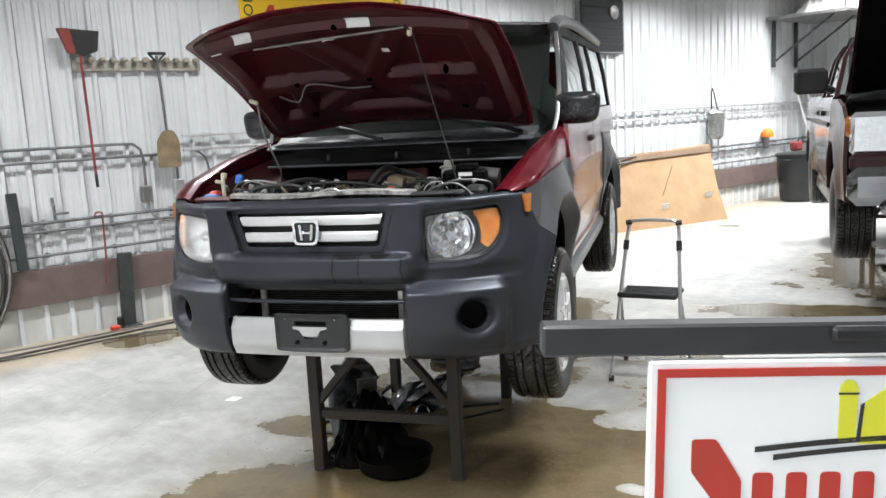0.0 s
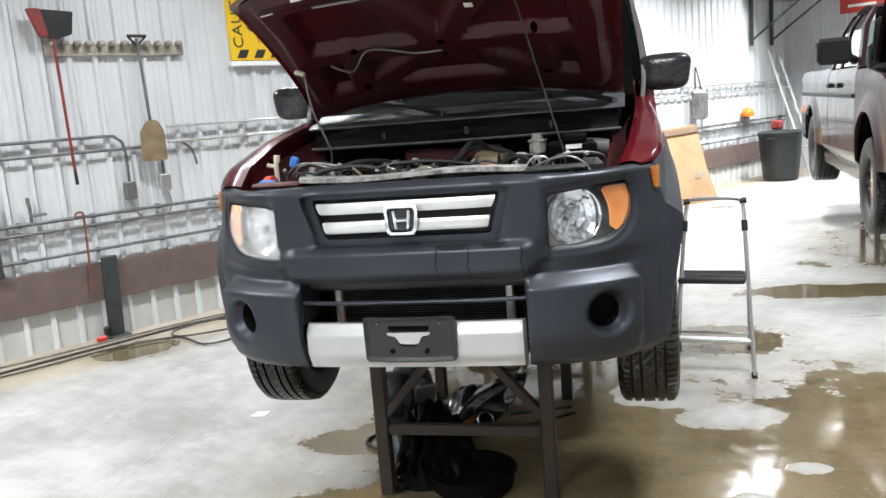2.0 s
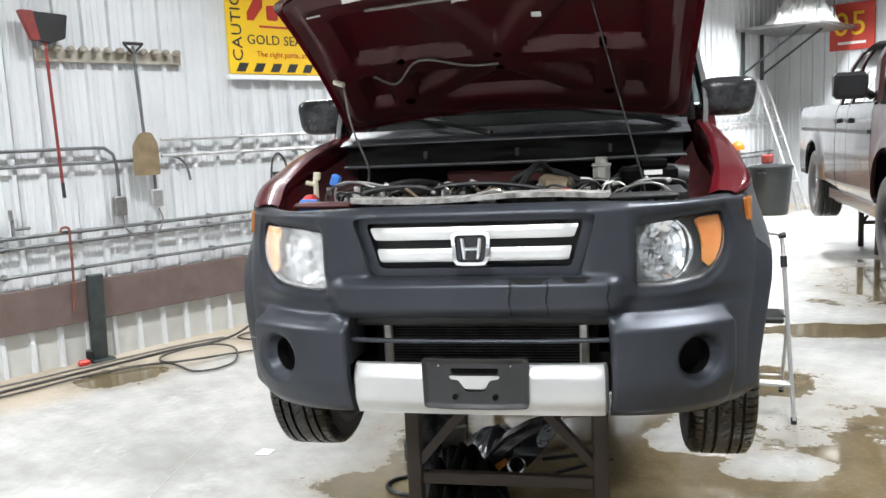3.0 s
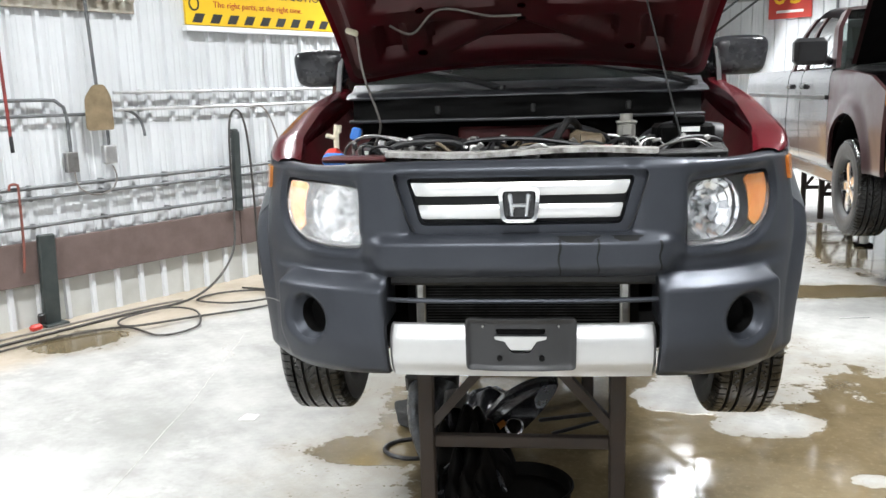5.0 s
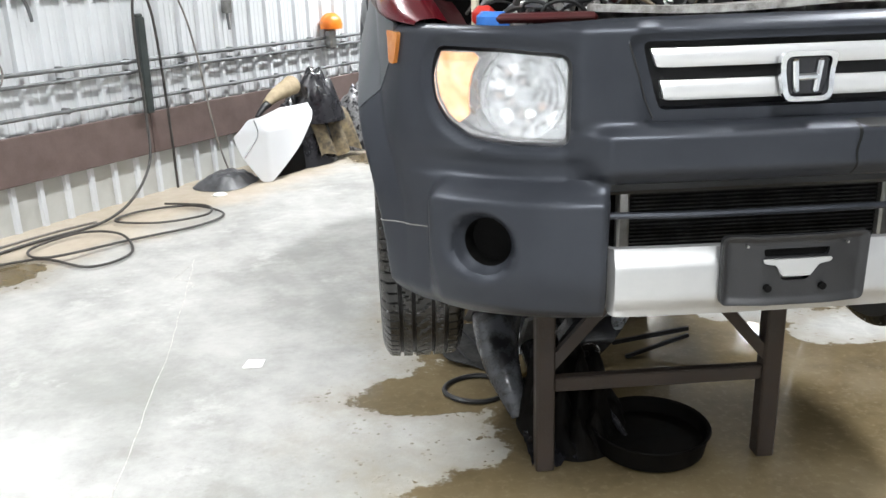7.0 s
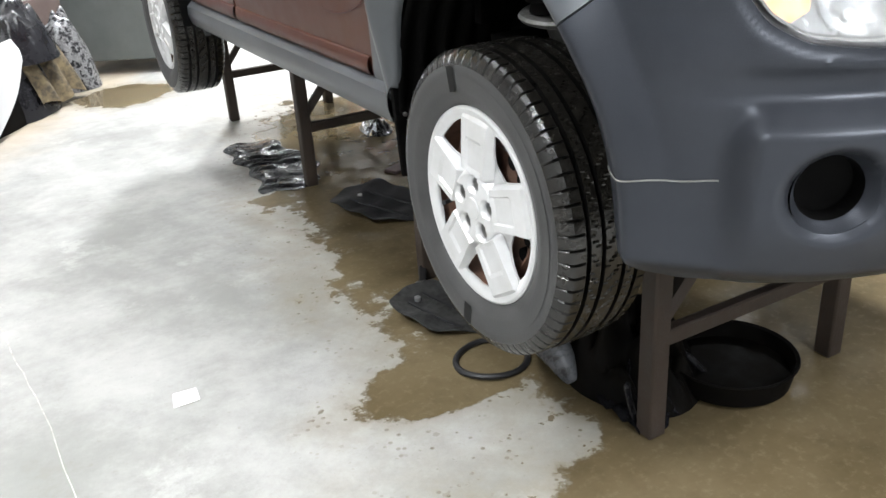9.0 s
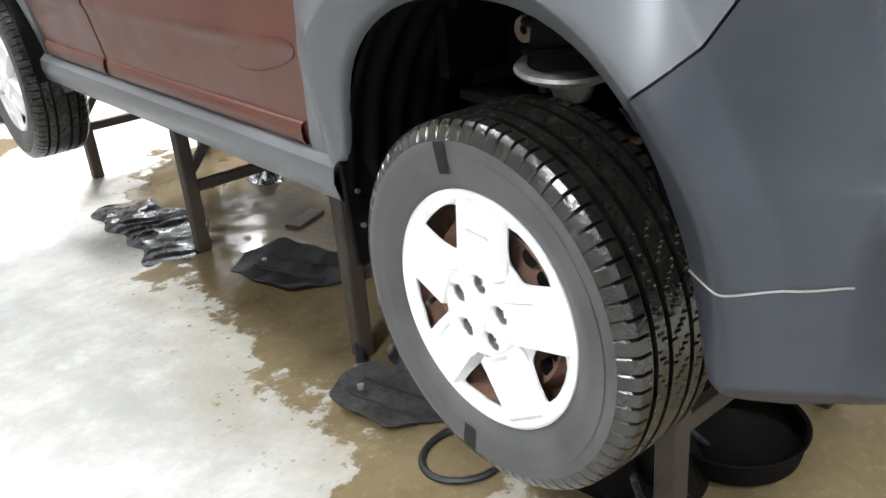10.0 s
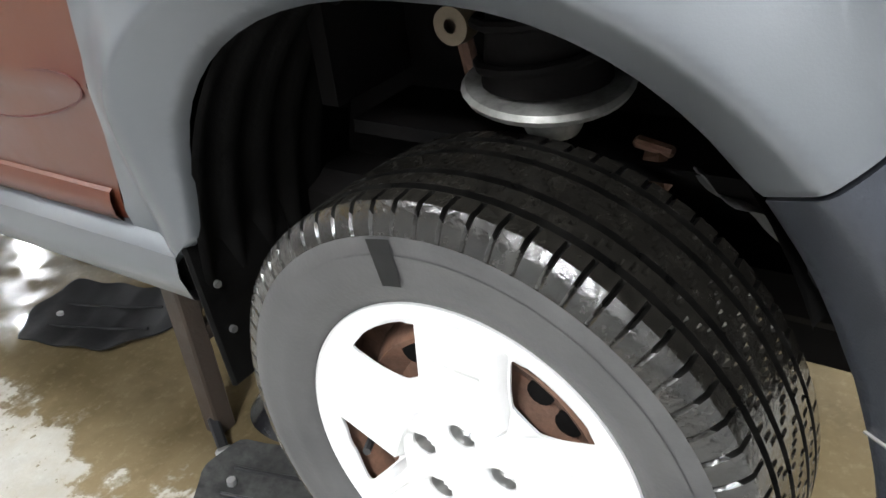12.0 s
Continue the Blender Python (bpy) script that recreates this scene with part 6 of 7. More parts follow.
part("flange", Mesh().box((0.26, 0.03, 0.20), (-0.01, 0.33, 0.33), (50, 0, 8), bevel=0.02), BLACK, dct)
part("bracket", Mesh().box((0.12, 0.02, 0.14), (0.11, 0.22, 0.28), (20, 0, 30), bevel=0.01), STEEL, dct)
part("base_plate", Mesh().box((0.20, 0.40, 0.03), (0.14, 0.12, 0.015), (0, 0, 12), bevel=0.01), BLACK, dct)
part("bellows", Mesh().tube([(0.10, 0.06, 0.03), (0.12, 0.10, 0.14), (0.10, 0.2, 0.22)], 0.05, 12, 5), BLACK_GLOSS, dct)

for nm, lab, at, sc, tn, sd in (("plastic_panel", "dark grey plastic splash panel lying in the water", (-0.24, 2.75, 0), (0.62, 0.40), 118, 1), ("plastic_panel", "dark grey plastic splash panel beside the front wheel", (-0.555, 1.65, 0), (0.44, 0.28), 112, 2)):
    lp = rounded([(-0.5, -0.08), (-0.2, -0.42), (0.35, -0.5), (0.5, -0.1), (0.42, 0.4), (-0.1, 0.5)], 0.08)
    pts = [(x * sc[0], y * sc[1]) for x, y in lp]
    m = Mesh().panel([pts], 0.025, lambda x, y, d: (x, y, 0.012 + 0.09 * (abs(y) / sc[1]) ** 2 + 0.05 * (x / sc[0] + 0.5) ** 2 + 0.006 * math.sin(x * 40) - d), 0.005)
    ob = thing(nm, lab, "car part", at, tn, "splash panels")
    part("sheet", m, BLACK if sd == 1 else DUSTGREY, ob, smooth=50)
    for k in (-1, 1):
        part("rib", Mesh().tube([(sc[0] * t, k * 0.16 * sc[1], 0.016 + 0.09 * 0.16 ** 2 + 0.05 * (t + 0.5) ** 2) for t in (-0.25, -0.05, 0.15, 0.32)], 0.006, 6, 3), BLACK, ob)
    part("clip", Mesh().tube([(0.3 * sc[0], 0.0, 0.04), (0.3 * sc[0], 0.0, 0.056)], 0.012, 10), ALU, ob, "small metal clip")
jk = thing("trim_bracket", "black clip bracket lying beside a stand foot", "car part", (-0.50, 1.93, 0), 60)
part("arm", Mesh().box((0.16, 0.03, 0.02), (0, 0, 0.03), (0, -20, 0), bevel=0.006), BLACK, jk)
part("clip", Mesh().box((0.03, 0.05, 0.06), (-0.07, 0, 0.03), bevel=0.008), STEEL, jk)
WETSHEET = mat("wet_black_sheet", (0.006, 0.006, 0.007), (0.016, 0.016, 0.018), 14.0, 0.16, 0.34, bump=0.4, bump_scale=50, spec=0.22)


def ribbed_sheet(u, v):
    """A limp ribbed sheet, narrow at one end, folded over along its edge."""
    w = 0.12 + 0.07 * math.sin(2.6 * v + 0.3) + 0.02 * math.sin(v * 23)
    x = (u - 0.5) * 2 * w + 0.05 * math.sin(v * 5)
    lift = 0.016 + 0.005 * math.sin(v * 70 + 4 * u + 2 * math.sin(v * 11)) + 0.03 * max(0.0, noise.noise(Vector((u * 3, v * 7, 2)))) + 0.035 * max(0.0, u - 0.7) * math.sin(v * 9) ** 2
    return (x, -0.5 + v + 0.02 * math.sin(u * 7), max(0.003, lift * min(1.0, 6 * v, 6 * (1 - v), 8 * u + 0.2, 8 * (1 - u) + 0.2)))


sheet = part("rubber_sheet", Mesh().grid(22, 110, ribbed_sheet), WETSHEET, smooth=60)
sheet.matrix_world = pose(-0.48, 3.84, 0, 0, 0, -8)
tagged(sheet, "wet black ribbed rubber sheet lying on the floor", "rubber sheet")
bb = part("brown_board", Mesh().box((0.22, 0.09, 0.018), (0, 0, 0.009), bevel=0.003), BOARD)
bb.matrix_world = pose(0.10, 3.28, 0, 0, 0, 24)
tagged(bb, "small brown board lying in the water", "board")
crumpled("foil_scrap", "crumpled bright foil scrap below the car", "scrap", (0.30, 4.05, 0), (0.20, 0.34, 0.07), mat("crumpled_foil", (0.62, 0.63, 0.65), (0.03, 0.03, 0.033), 18.0, 0.15, 0.35, metal=0.8, contrast=0.12), 17, -10, 1.4)
crumpled("oily_cloth", "black oily cloth below the car", "rag", (0.55, 3.5, 0), (0.4, 0.3, 0.06), BAG, 14, 10, 1.0)
pp = part("paper_scrap", Mesh().prism(rounded([(-0.05, -0.03), (0.035, -0.045), (0.055, 0.03), (-0.02, 0.05)], 0.006), 0.002, pose(0, 0, 0.002)), PAPER, smooth=0)
pp.matrix_world = pose(-1.515, 1.695, 0, 0, 0, 10)
tagged(pp, "small white paper scrap on dry concrete", "paper")
pen = part("metal_strip", Mesh().box((0.22, 0.02, 0.006), (0, 0, 0.003), bevel=0.001), ALU)
pen.matrix_world = pose(2.35, 3.75, 0.0, 0, 0, 8)
tagged(pen, "thin bright metal strip on the concrete", "metal strip")

# step ladder
sl = thing("step_ladder", "folding aluminium step ladder with a black ribbed step", "step ladder")
FL, FR, RL, RR = Vector((0.95, 2.42, 0)), Vector((1.41, 2.34, 0)), Vector((1.0, 3.02, 0)), Vector((1.455, 2.95, 0))
TL, TR = Vector((1.065, 2.70, 1.05)), Vector((1.395, 2.64, 1.05))
for f, t in ((FL, TL), (FR, TR)):
    d = t - f
    fr = part("front_rail", Mesh().tube([f + Vector((0, 0, 0.02)), f + d * 0.85], 0.0125, 8), ALU, sl)
    part("foot", Mesh().tube([f, f + d * 0.035], 0.017, 8), BLACK, fr)
    part("joint", Mesh().tube([f + d * 0.82, f + d * 0.88], 0.019, 8), BLACK, fr)
part("handle", Mesh().tube([FL + (TL - FL) * 0.86, TL - Vector((0, 0, 0.05)), TL + (TR - TL) * 0.1 + Vector((0, 0, 0.004)), TL + (TR - TL) * 0.9 + Vector((0, 0, 0.004)), TR - Vector((0, 0, 0.05)), FR + (TR - FR) * 0.86], 0.0125, 8, 4), ALU, sl)
for cpt in (TL, TR):
    part("corner_grip", Mesh().tube([cpt + Vector((-0.02, 0, -0.01)), cpt + Vector((0.02, 0, -0.006))], 0.018, 8), BLACK, sl)
ML, MR = FL + (TL - FL) * 0.53, FR + (TR - FR) * 0.53
for r, mm in ((RL, ML), (RR, MR)):
    rr = part("rear_rail", Mesh().tube([r + Vector((0, 0, 0.02)), mm], 0.011, 8), ALU, sl)
    part("foot", Mesh().tube([r, r + (mm - r) * 0.05], 0.016, 8), BLACK, rr)
stc = (ML + MR) / 2 + Vector((0, 0.10, 0.01))
tn = math.degrees(math.atan2((MR - ML).y, (MR - ML).x))
step = part("step", Mesh().box(((MR - ML).length + 0.0, 0.26, 0.035), stc, (0, 0, tn), bevel=0.01), BLACK, sl, "black ribbed step tread")
for k in range(9):
    part("tread_rib", Mesh().box(((MR - ML).length - 0.04, 0.008, 0.006), stc + Vector((0.01, -0.1 + 0.025 * k, 0.019)), (0, 0, tn)), BLACK, step)
for h in (0.2,):
    a, b = FL + (TL - FL) * h, FR + (TR - FR) * h
    part("rung", Mesh().box(((b - a).length, 0.07, 0.022), (a + b) / 2 + Vector((0, 0.02, 0)), (0, 0, tn), bevel=0.006), ALU, sl)
    a, b = RL + (ML - RL) * 0.25, RR + (MR - RR) * 0.25
    part("rear_brace", Mesh().tube([a, b], 0.008, 6), ALU, sl)

# paper sign on a bar near the camera; the firm's name is left as plain shapes
ss = thing("sign_stand", "white sign with red border hung from a dark grey bar", "sign", (1.378, -2.282, 0), 17)
part("bar", Mesh().box((0.72, 0.03, 0.034), (0.36, 0, 1.563), bevel=0.003), BARGREY, ss, "dark grey metal bar")
part("post", Mesh().box((0.045, 0.045, 1.56), (0.70, 0.04, 0.78), bevel=0.005), BARGREY, ss)
part("base", Mesh().box((0.34, 0.3, 0.03), (0.70, 0.04, 0.015), bevel=0.01), BARGREY, ss)
part("latch", Mesh().box((0.07, 0.012, 0.016), (0.335, -0.018, 1.569), bevel=0.004), BLACK, ss)
TIP = pose(0, 0, 1.563, 0, 2.3, 0) @ pose(0, 0, -1.563)
bd = part("board", Mesh().box((0.48, 0.012, 0.235), (0.352, -0.012, 1.424), bevel=0.002), SIGNWHITE, ss, "white sign board")
for sz, at in (((0.464, 0.002, 0.009), (0.352, -0.0195, 1.529)), ((0.464, 0.002, 0.009), (0.352, -0.0195, 1.320)), ((0.009, 0.002, 0.2), (0.1245, -0.0195, 1.4245)), ((0.009, 0.002, 0.2), (0.5795, -0.0195, 1.4245))):
    part("border", Mesh().box(sz, at), SIGNRED, bd, "red border line")
SP = pose(0, -0.0185, 0, 90, 0, 0)
part("silo_shape", Mesh().prism(rounded([(0.312, 1.452), (0.331, 1.452), (0.331, 1.512), (0.326, 1.519), (0.317, 1.519), (0.312, 1.512)], 0.004), 0.001, SP), LIME, bd)
part("barn_shape", Mesh().prism([(0.334, 1.449), (0.46, 1.449), (0.46, 1.495), (0.43, 1.518), (0.372, 1.518), (0.336, 1.492)], 0.001, SP), LIME, bd)
for x0, x1, z0, t in ((0.225, 0.49, 1.447, 0.006), (0.245, 0.50, 1.438, 0.0055)):
    part("swoosh", Mesh().prism([(x0, z0 - 0.006)] + [(x0 + (x1 - x0) * k / 8, z0 + 0.012 * math.sin(math.pi * k / 11)) for k in range(9)] + [(x0 + (x1 - x0) * k / 8, z0 - t + 0.012 * math.sin(math.pi * k / 11)) for k in range(8, 0, -1)], 0.001, SP), INK, bd)
part("silo_band", Mesh().prism([(0.311, 1.5055), (0.332, 1.5055), (0.332, 1.5035), (0.311, 1.5035)], 0.0016, SP), INK, bd)
part("silo_edge", Mesh().prism([(0.332, 1.452), (0.3355, 1.452), (0.3385, 1.494), (0.335, 1.492)], 0.0014, SP), INK, bd)
part("name_bar", Mesh().prism(rounded([(0.158, 1.456), (0.184, 1.456), (0.212, 1.41), (0.212, 1.376), (0.19, 1.376), (0.158, 1.42)], 0.004), 0.001, SP), SIGNRED, bd)
for k in range(9):
    part("name_bar", Mesh().prism(rounded([(0.224 + 0.036 * k, 1.418), (0.246 + 0.036 * k, 1.418), (0.246 + 0.036 * k, 1.378), (0.224 + 0.036 * k, 1.378)], 0.006), 0.001, SP), SIGNRED, bd)

for ob in ss.children:
    if ob.name.split(".")[0] in ("bar", "latch", "board"):
        ob.matrix_basis = TIP

# ---- things along the siding wall ---------------------------------------------
kb = on_wall("baseboard", "long brown stained board along the siding", "baseboard", 0, kind="structure")
s = S0 + 0.1
while s < S1 - 0.2:
    e1 = min(s + 3.6, S1 - 0.1)
    part("plank", Mesh().box((e1 - s - 0.006, 0.04, 0.33), ((s + e1) / 2, -0.05, 0.505), bevel=0.004), BOARD, kb)
    s = e1
lows = on_wall("lower_siding", "grey stained lower siding strip", "trim", 0, kind="structure")
part("strip", Mesh().box((S1 - S0 - 0.2, 0.006, 0.34), ((S0 + S1) / 2, -0.006, 0.17)), SIDING_LOW, lows)

for z, r, a, b, mt, lab in ((1.08, 0.016, S0 + 0.3, 13.9, PIPE, "long grey steel pipe rail on the siding"), (1.0, 0.014, S0 + 0.3, 13.9, PIPE, "long grey steel pipe rail on the siding"), (0.785, 0.014, S0 + 0.3, 13.9, PIPE, "long grey steel pipe rail on the siding"),
                         (1.785, 0.014, 0.72, 13.9, ALU, "galvanised conduit run on the siding"), (1.645, 0.014, 0.72, 13.9, ALU, "galvanised conduit run on the siding")):
    e = on_wall("wall_pipe", lab, "pipe", 0, group="wall pipes")
    part("pipe", Mesh().tube([(a, -0.07, z), (b, -0.07, z)], r, 10), mt, e)
    s = a + 0.25
    while s < b:
        part("clamp", Mesh().box((0.03, 0.075, 0.045), (s, -0.038, z), bevel=0.006), mt, e)
        s += 0.6
e = on_wall("bent_conduit", "grey conduit bending down to an outlet box", "pipe", 0, group="wall pipes")
part("pipe", Mesh().tube([(-8, -0.06, 1.74), (0.12, -0.06, 1.74), (0.22, -0.06, 1.735), (0.29, -0.06, 1.68), (0.31, -0.06, 1.58), (0.31, -0.06, 1.32)], 0.014, 10), PIPE, e)
part("outlet_box", Mesh().box((0.10, 0.06, 0.16), (0.31, -0.055, 1.25), bevel=0.008), STEEL, e)
part("cord", Mesh().tube([(0.31, -0.09, 1.17), (0.33, -0.1, 1.05), (0.45, -0.1, 0.98), (0.60, -0.1, 1.0), (0.66, -0.1, 1.1), (0.64, -0.09, 1.2)], 0.007, 6, 5), GREYHOSE, e)
e = on_wall("bent_conduit", "grey conduit ending at a small switch box", "pipe", 0, group="wall pipes")
part("pipe", Mesh().tube([(-8, -0.06, 1.62), (0.55, -0.06, 1.62), (0.62, -0.06, 1.58), (0.64, -0.06, 1.5), (0.64, -0.06, 1.36)], 0.013, 10), PIPE, e)
part("outlet_box", Mesh().box((0.11, 0.07, 0.15), (0.64, -0.055, 1.29), bevel=0.01), ALU, e)
e = on_wall("bent_conduit", "short conduit elbow under the pipe run", "pipe", 0, group="wall pipes")
part("pipe", Mesh().tube([(0.72, -0.06, 1.645), (0.86, -0.06, 1.63), (0.95, -0.06, 1.55), (0.98, -0.06, 1.42)], 0.012, 10, 4), PIPE, e)

POSTDARK = mat("dark_green_post", (0.02, 0.028, 0.028), (0.04, 0.048, 0.046), 9.0, 0.5)
e = on_wall("wall_post", "dark painted steel post standing against the board", "post", 0.0)
part("upright", Mesh().box((0.13, 0.05, 0.72), (0.0, -0.10, 0.36), (0, 2, 0), bevel=0.008), POSTDARK, e)
part("foot", Mesh().box((0.18, 0.12, 0.02), (0.0, -0.12, 0.01), bevel=0.004), POSTDARK, e)
e = on_wall("wall_bracket", "dark green steel upright fixed on the pipe rails", "post", 1.87)
part("upright", Mesh().box((0.075, 0.05, 0.74), (0, -0.11, 1.04), (0, 1.5, 0), bevel=0.006), POSTDARK, e)
part("cap", Mesh().box((0.07, 0.05, 0.03), (-0.005, -0.11, 1.42), bevel=0.008), POSTDARK, e)
e = on_wall("wall_bracket", "dark steel upright with hanging hoses", "post", -0.9)
part("upright", Mesh().box((0.085, 0.06, 0.68), (0, -0.11, 1.03), (0, -2, 0), bevel=0.006), POSTDARK, e)
e = on_wall("red_rod", "thin red steel rod hooked on the pipe rail", "rod", -0.16)
part("rod", Mesh().tube([(-0.06, -0.1, 1.08), (-0.05, -0.1, 1.12), (0.0, -0.1, 1.12), (0.01, -0.1, 1.06), (0.0, -0.1, 0.66), (-0.02, -0.1, 0.45)], 0.010, 8, 3), mat("rusty_red_rod", (0.22, 0.06, 0.04), (0.12, 0.05, 0.04), 20, 0.6), e)
e = on_wall("tap", "small grey tap on the pipe rail", "tap", -0.56)
part("body", Mesh().tube([(0, -0.07, 1.09), (0, -0.07, 1.24)], 0.014, 8).tube([(0, -0.07, 1.15), (0.12, -0.09, 1.15)], 0.012, 8), PIPE, e)
part("lever", Mesh().box((0.03, 0.02, 0.08), (-0.01, -0.08, 1.26), bevel=0.006), STEEL, e)
e = on_wall("red_plug", "small red and black plug on the floor edge", "plug", -0.17)
part("body", Mesh().box((0.09, 0.06, 0.05), (0, -0.16, 0.025), bevel=0.015), REDPLASTIC, e)
part("cap", Mesh().box((0.05, 0.05, 0.08), (0.06, -0.14, 0.08), bevel=0.012), BLACK, e)

# tool rack with broom and shovel
rk = on_wall("tool_rack", "pale weathered wooden tool rack with pegs", "tool rack", 0.37, 2.5)
part("board", Mesh().box((1.24, 0.03, 0.10), (0, -0.042, -0.03), bevel=0.006), RACKWOOD, rk)
for k in range(12):
    part("peg", Mesh().box((0.055, 0.075, 0.045), (-0.56 + 0.102 * k, -0.092, 0.02), (0, 0, 0), bevel=0.014), RACKWOOD, rk)
br = on_wall("broom", "red and black push broom hung head up", "broom", -0.17, 0)
part("handle", Mesh().tube([(-0.02, -0.12, 2.6), (0.0, -0.12, 1.46)], 0.013, 8), BROOMRED, br, "red broom handle")
part("grip", Mesh().tube([(0.0, -0.12, 1.48), (0.003, -0.12, 1.36)], 0.015, 8), BLACK, br)
part("block", Mesh().prism(rounded([(-0.20, 0.22), (-0.10, 0.22), (-0.06, 0.0), (-0.12, 0.0)], 0.01), 0.06, pose(0, -0.09, 2.57, 90, 0, 0)), BROOMRED, br, "red side of the broom head")
part("bristles", Mesh().prism(rounded([(-0.10, 0.215), (0.16, 0.20), (0.13, 0.02), (0.02, -0.02), (-0.06, 0.0)], 0.01), 0.055, pose(0, -0.092, 2.57, 90, 0, 0)), BLACK, br, "black bristles")
sh = on_wall("shovel", "tan plastic scoop shovel hung by its handle", "shovel", 0.55, 0)
part("handle", Mesh().tube([(-0.03, -0.12, 2.56), (0.0, -0.12, 1.80)], 0.014, 8), PIPE, sh)
part("grip", Mesh().tube([(-0.11, -0.12, 2.58), (0.06, -0.12, 2.58)], 0.014, 8).tube([(-0.11, -0.12, 2.58), (-0.035, -0.12, 2.5)], 0.01, 6).tube([(0.06, -0.12, 2.58), (-0.025, -0.12, 2.5)], 0.01, 6), BLACK, sh)
bl = rounded([(-0.05, 0.36), (0.05, 0.36), (0.115, 0.26), (0.12, 0.0), (-0.12, 0.0), (-0.115, 0.26)], 0.03)
part("blade", Mesh().panel([bl], 0.02, lambda x, z, d: (x, -0.12 - 0.03 * (1 - (x / 0.12) ** 2) + d, 1.49 + z), 0.004), STRAW, sh, "tan scoop blade")

# coiled hoses on the wall
co = on_wall("hose_coil", "large coil of dark and grey hoses hung on the wall", "hose coil", -1.40, 0)
random.seed(5)
for k in range(11):
    r1, r2 = random.uniform(0.30, 0.42), random.uniform(0.45, 0.66)
    cx, cz = random.uniform(-0.06, 0.06), random.uniform(0.66, 0.74)
    ph = random.uniform(0, 6)
    part("hose_turn", Mesh().tube([(cx + r1 * math.cos(a), -0.14 - 0.03 * math.sin(a + ph), cz + r2 * math.sin(a) + 0.02 * math.sin(3 * a + ph)) for a in np.linspace(0, 2 * math.pi, 26)[:-1]], random.uniform(0.008, 0.014), 6, 2, True), (HOSE, GREYHOSE)[k % 2], co)
part("hook", Mesh().tube([(0, -0.02, 1.33), (0, -0.2, 1.33), (0, -0.21, 1.38)], 0.012, 8), STEEL, co)

# yellow caution sign
ys = on_wall("caution_sign", "large yellow caution sign with black stripes and lettering", "sign", 1.48, 2.30)
SW, SH = 2.15, 1.14
part("board", Mesh().box((SW, 0.03, SH), (SW / 2, -0.05, SH / 2 + 0.06), bevel=0.004), YELLOW, ys)
part("lower_ledge", Mesh().box((SW + 0.04, 0.07, 0.045), (SW / 2, -0.05, 0.028), bevel=0.006), SIGNWHITE, ys)
for zz in (0.06, SH - 0.12):
    for k in range(11):
        x = 0.06 + k * 0.19
        part("stripe", Mesh().prism([(x, 0.02), (x + 0.10, 0.02), (x + 0.145, 0.10), (x + 0.045, 0.10)], 0.002, pose(0, -0.0655, zz, 90, 0, 0)), INK, ys)
words("GOLD SEAL INSPECTION", 0.125, INK, ys, (0.20, -0.0675, 0.335), (90, 0, 0), stretch=1.04)
words("The right parts, at the right time.", 0.075, SIGNRED, ys, (0.30, -0.0675, 0.22), (90, 0, 0))
words("CAUTION", 0.155, INK, ys, (0.145, -0.0675, 0.17), (90, -90, 0), stretch=1.05)
words("CAUTION", 0.155, INK, ys, (SW - 0.145, -0.0675, 0.95), (90, 90, 0), stretch=1.05)
part("name_shape", Mesh().prism([(0.22, 0.55), (0.29, 0.55), (0.40, 0.68), (0.40, 0.80), (0.34, 0.80), (0.22, 0.62)], 0.002, pose(0, -0.0655, 0, 90, 0, 0)), SIGNRED, ys)
for k in range(9):
    part("name_bar", Mesh().prism(rounded([(0.44 + 0.165 * k, 0.56), (0.57 + 0.165 * k, 0.56), (0.57 + 0.165 * k, 0.70), (0.44 + 0.165 * k, 0.70)], 0.03), 0.002, pose(0, -0.0655, 0, 90, 0, 0)), SIGNRED, ys)
part("tag_bar", Mesh().prism([(0.35, 0.49), (1.8, 0.49), (1.8, 0.51), (0.35, 0.51)], 0.002, pose(0, -0.0655, 0, 90, 0, 0)), SIGNRED, ys)

# wall fan, hanging box, orange lamps
fn = on_wall("wall_fan", "dark square exhaust fan in the upper wall", "fan", 7.35, 3.1)
part("frame", Mesh().box((1.05, 0.08, 0.9), (0, -0.05, 0), bevel=0.015), BOXGREY, fn)
for k in range(8):
    part("louvre", Mesh().box((0.97, 0.02, 0.115), (0, -0.1, -0.36 + 0.103 * k), (14, 0, 0), bevel=0.003), BARGREY, fn)
part("motor", Mesh().revolve([(0.0, -0.16), (0.1, -0.14), (0.1, -0.06)], 20, (0.25, 0, 0.15), "y"), STEEL, fn)
# made-up bag shape in place of a small spray-gun-like item
hb = on_wall("hanging_bag", "bag-shaped stand-in for a small grey spray-gun-like item", "bag", 10.3, 1.2)
part("bag", Mesh().box((0.42, 0.14, 0.5), (0, -0.17, 0.28), (0, 4, 0), bevel=0.06), STEEL, hb)
part("strap", Mesh().tube([(-0.1, -0.15, 0.5), (-0.02, -0.12, 0.9), (0.1, -0.15, 0.5)], 0.012, 6, 4), BLACK, hb)
for s, z in ((12.16, 1.09), (4.42, 1.09)):
    e = on_wall("work_lamp", "orange work lamp set on the pipe rail", "lamp", s, z, "orange work lamps")
    part("stem", Mesh().box((0.10, 0.10, 0.20), (0, -0.1, -0.02), bevel=0.02), STEEL, e)
    part("head", Mesh().revolve([(0.0, 0.16), (0.05, 0.155), (0.10, 0.11), (0.12, 0.05), (0.115, 0.0), (0.0, 0.0)], 20, (0, -0.12, 0.08)), ORANGE, e)
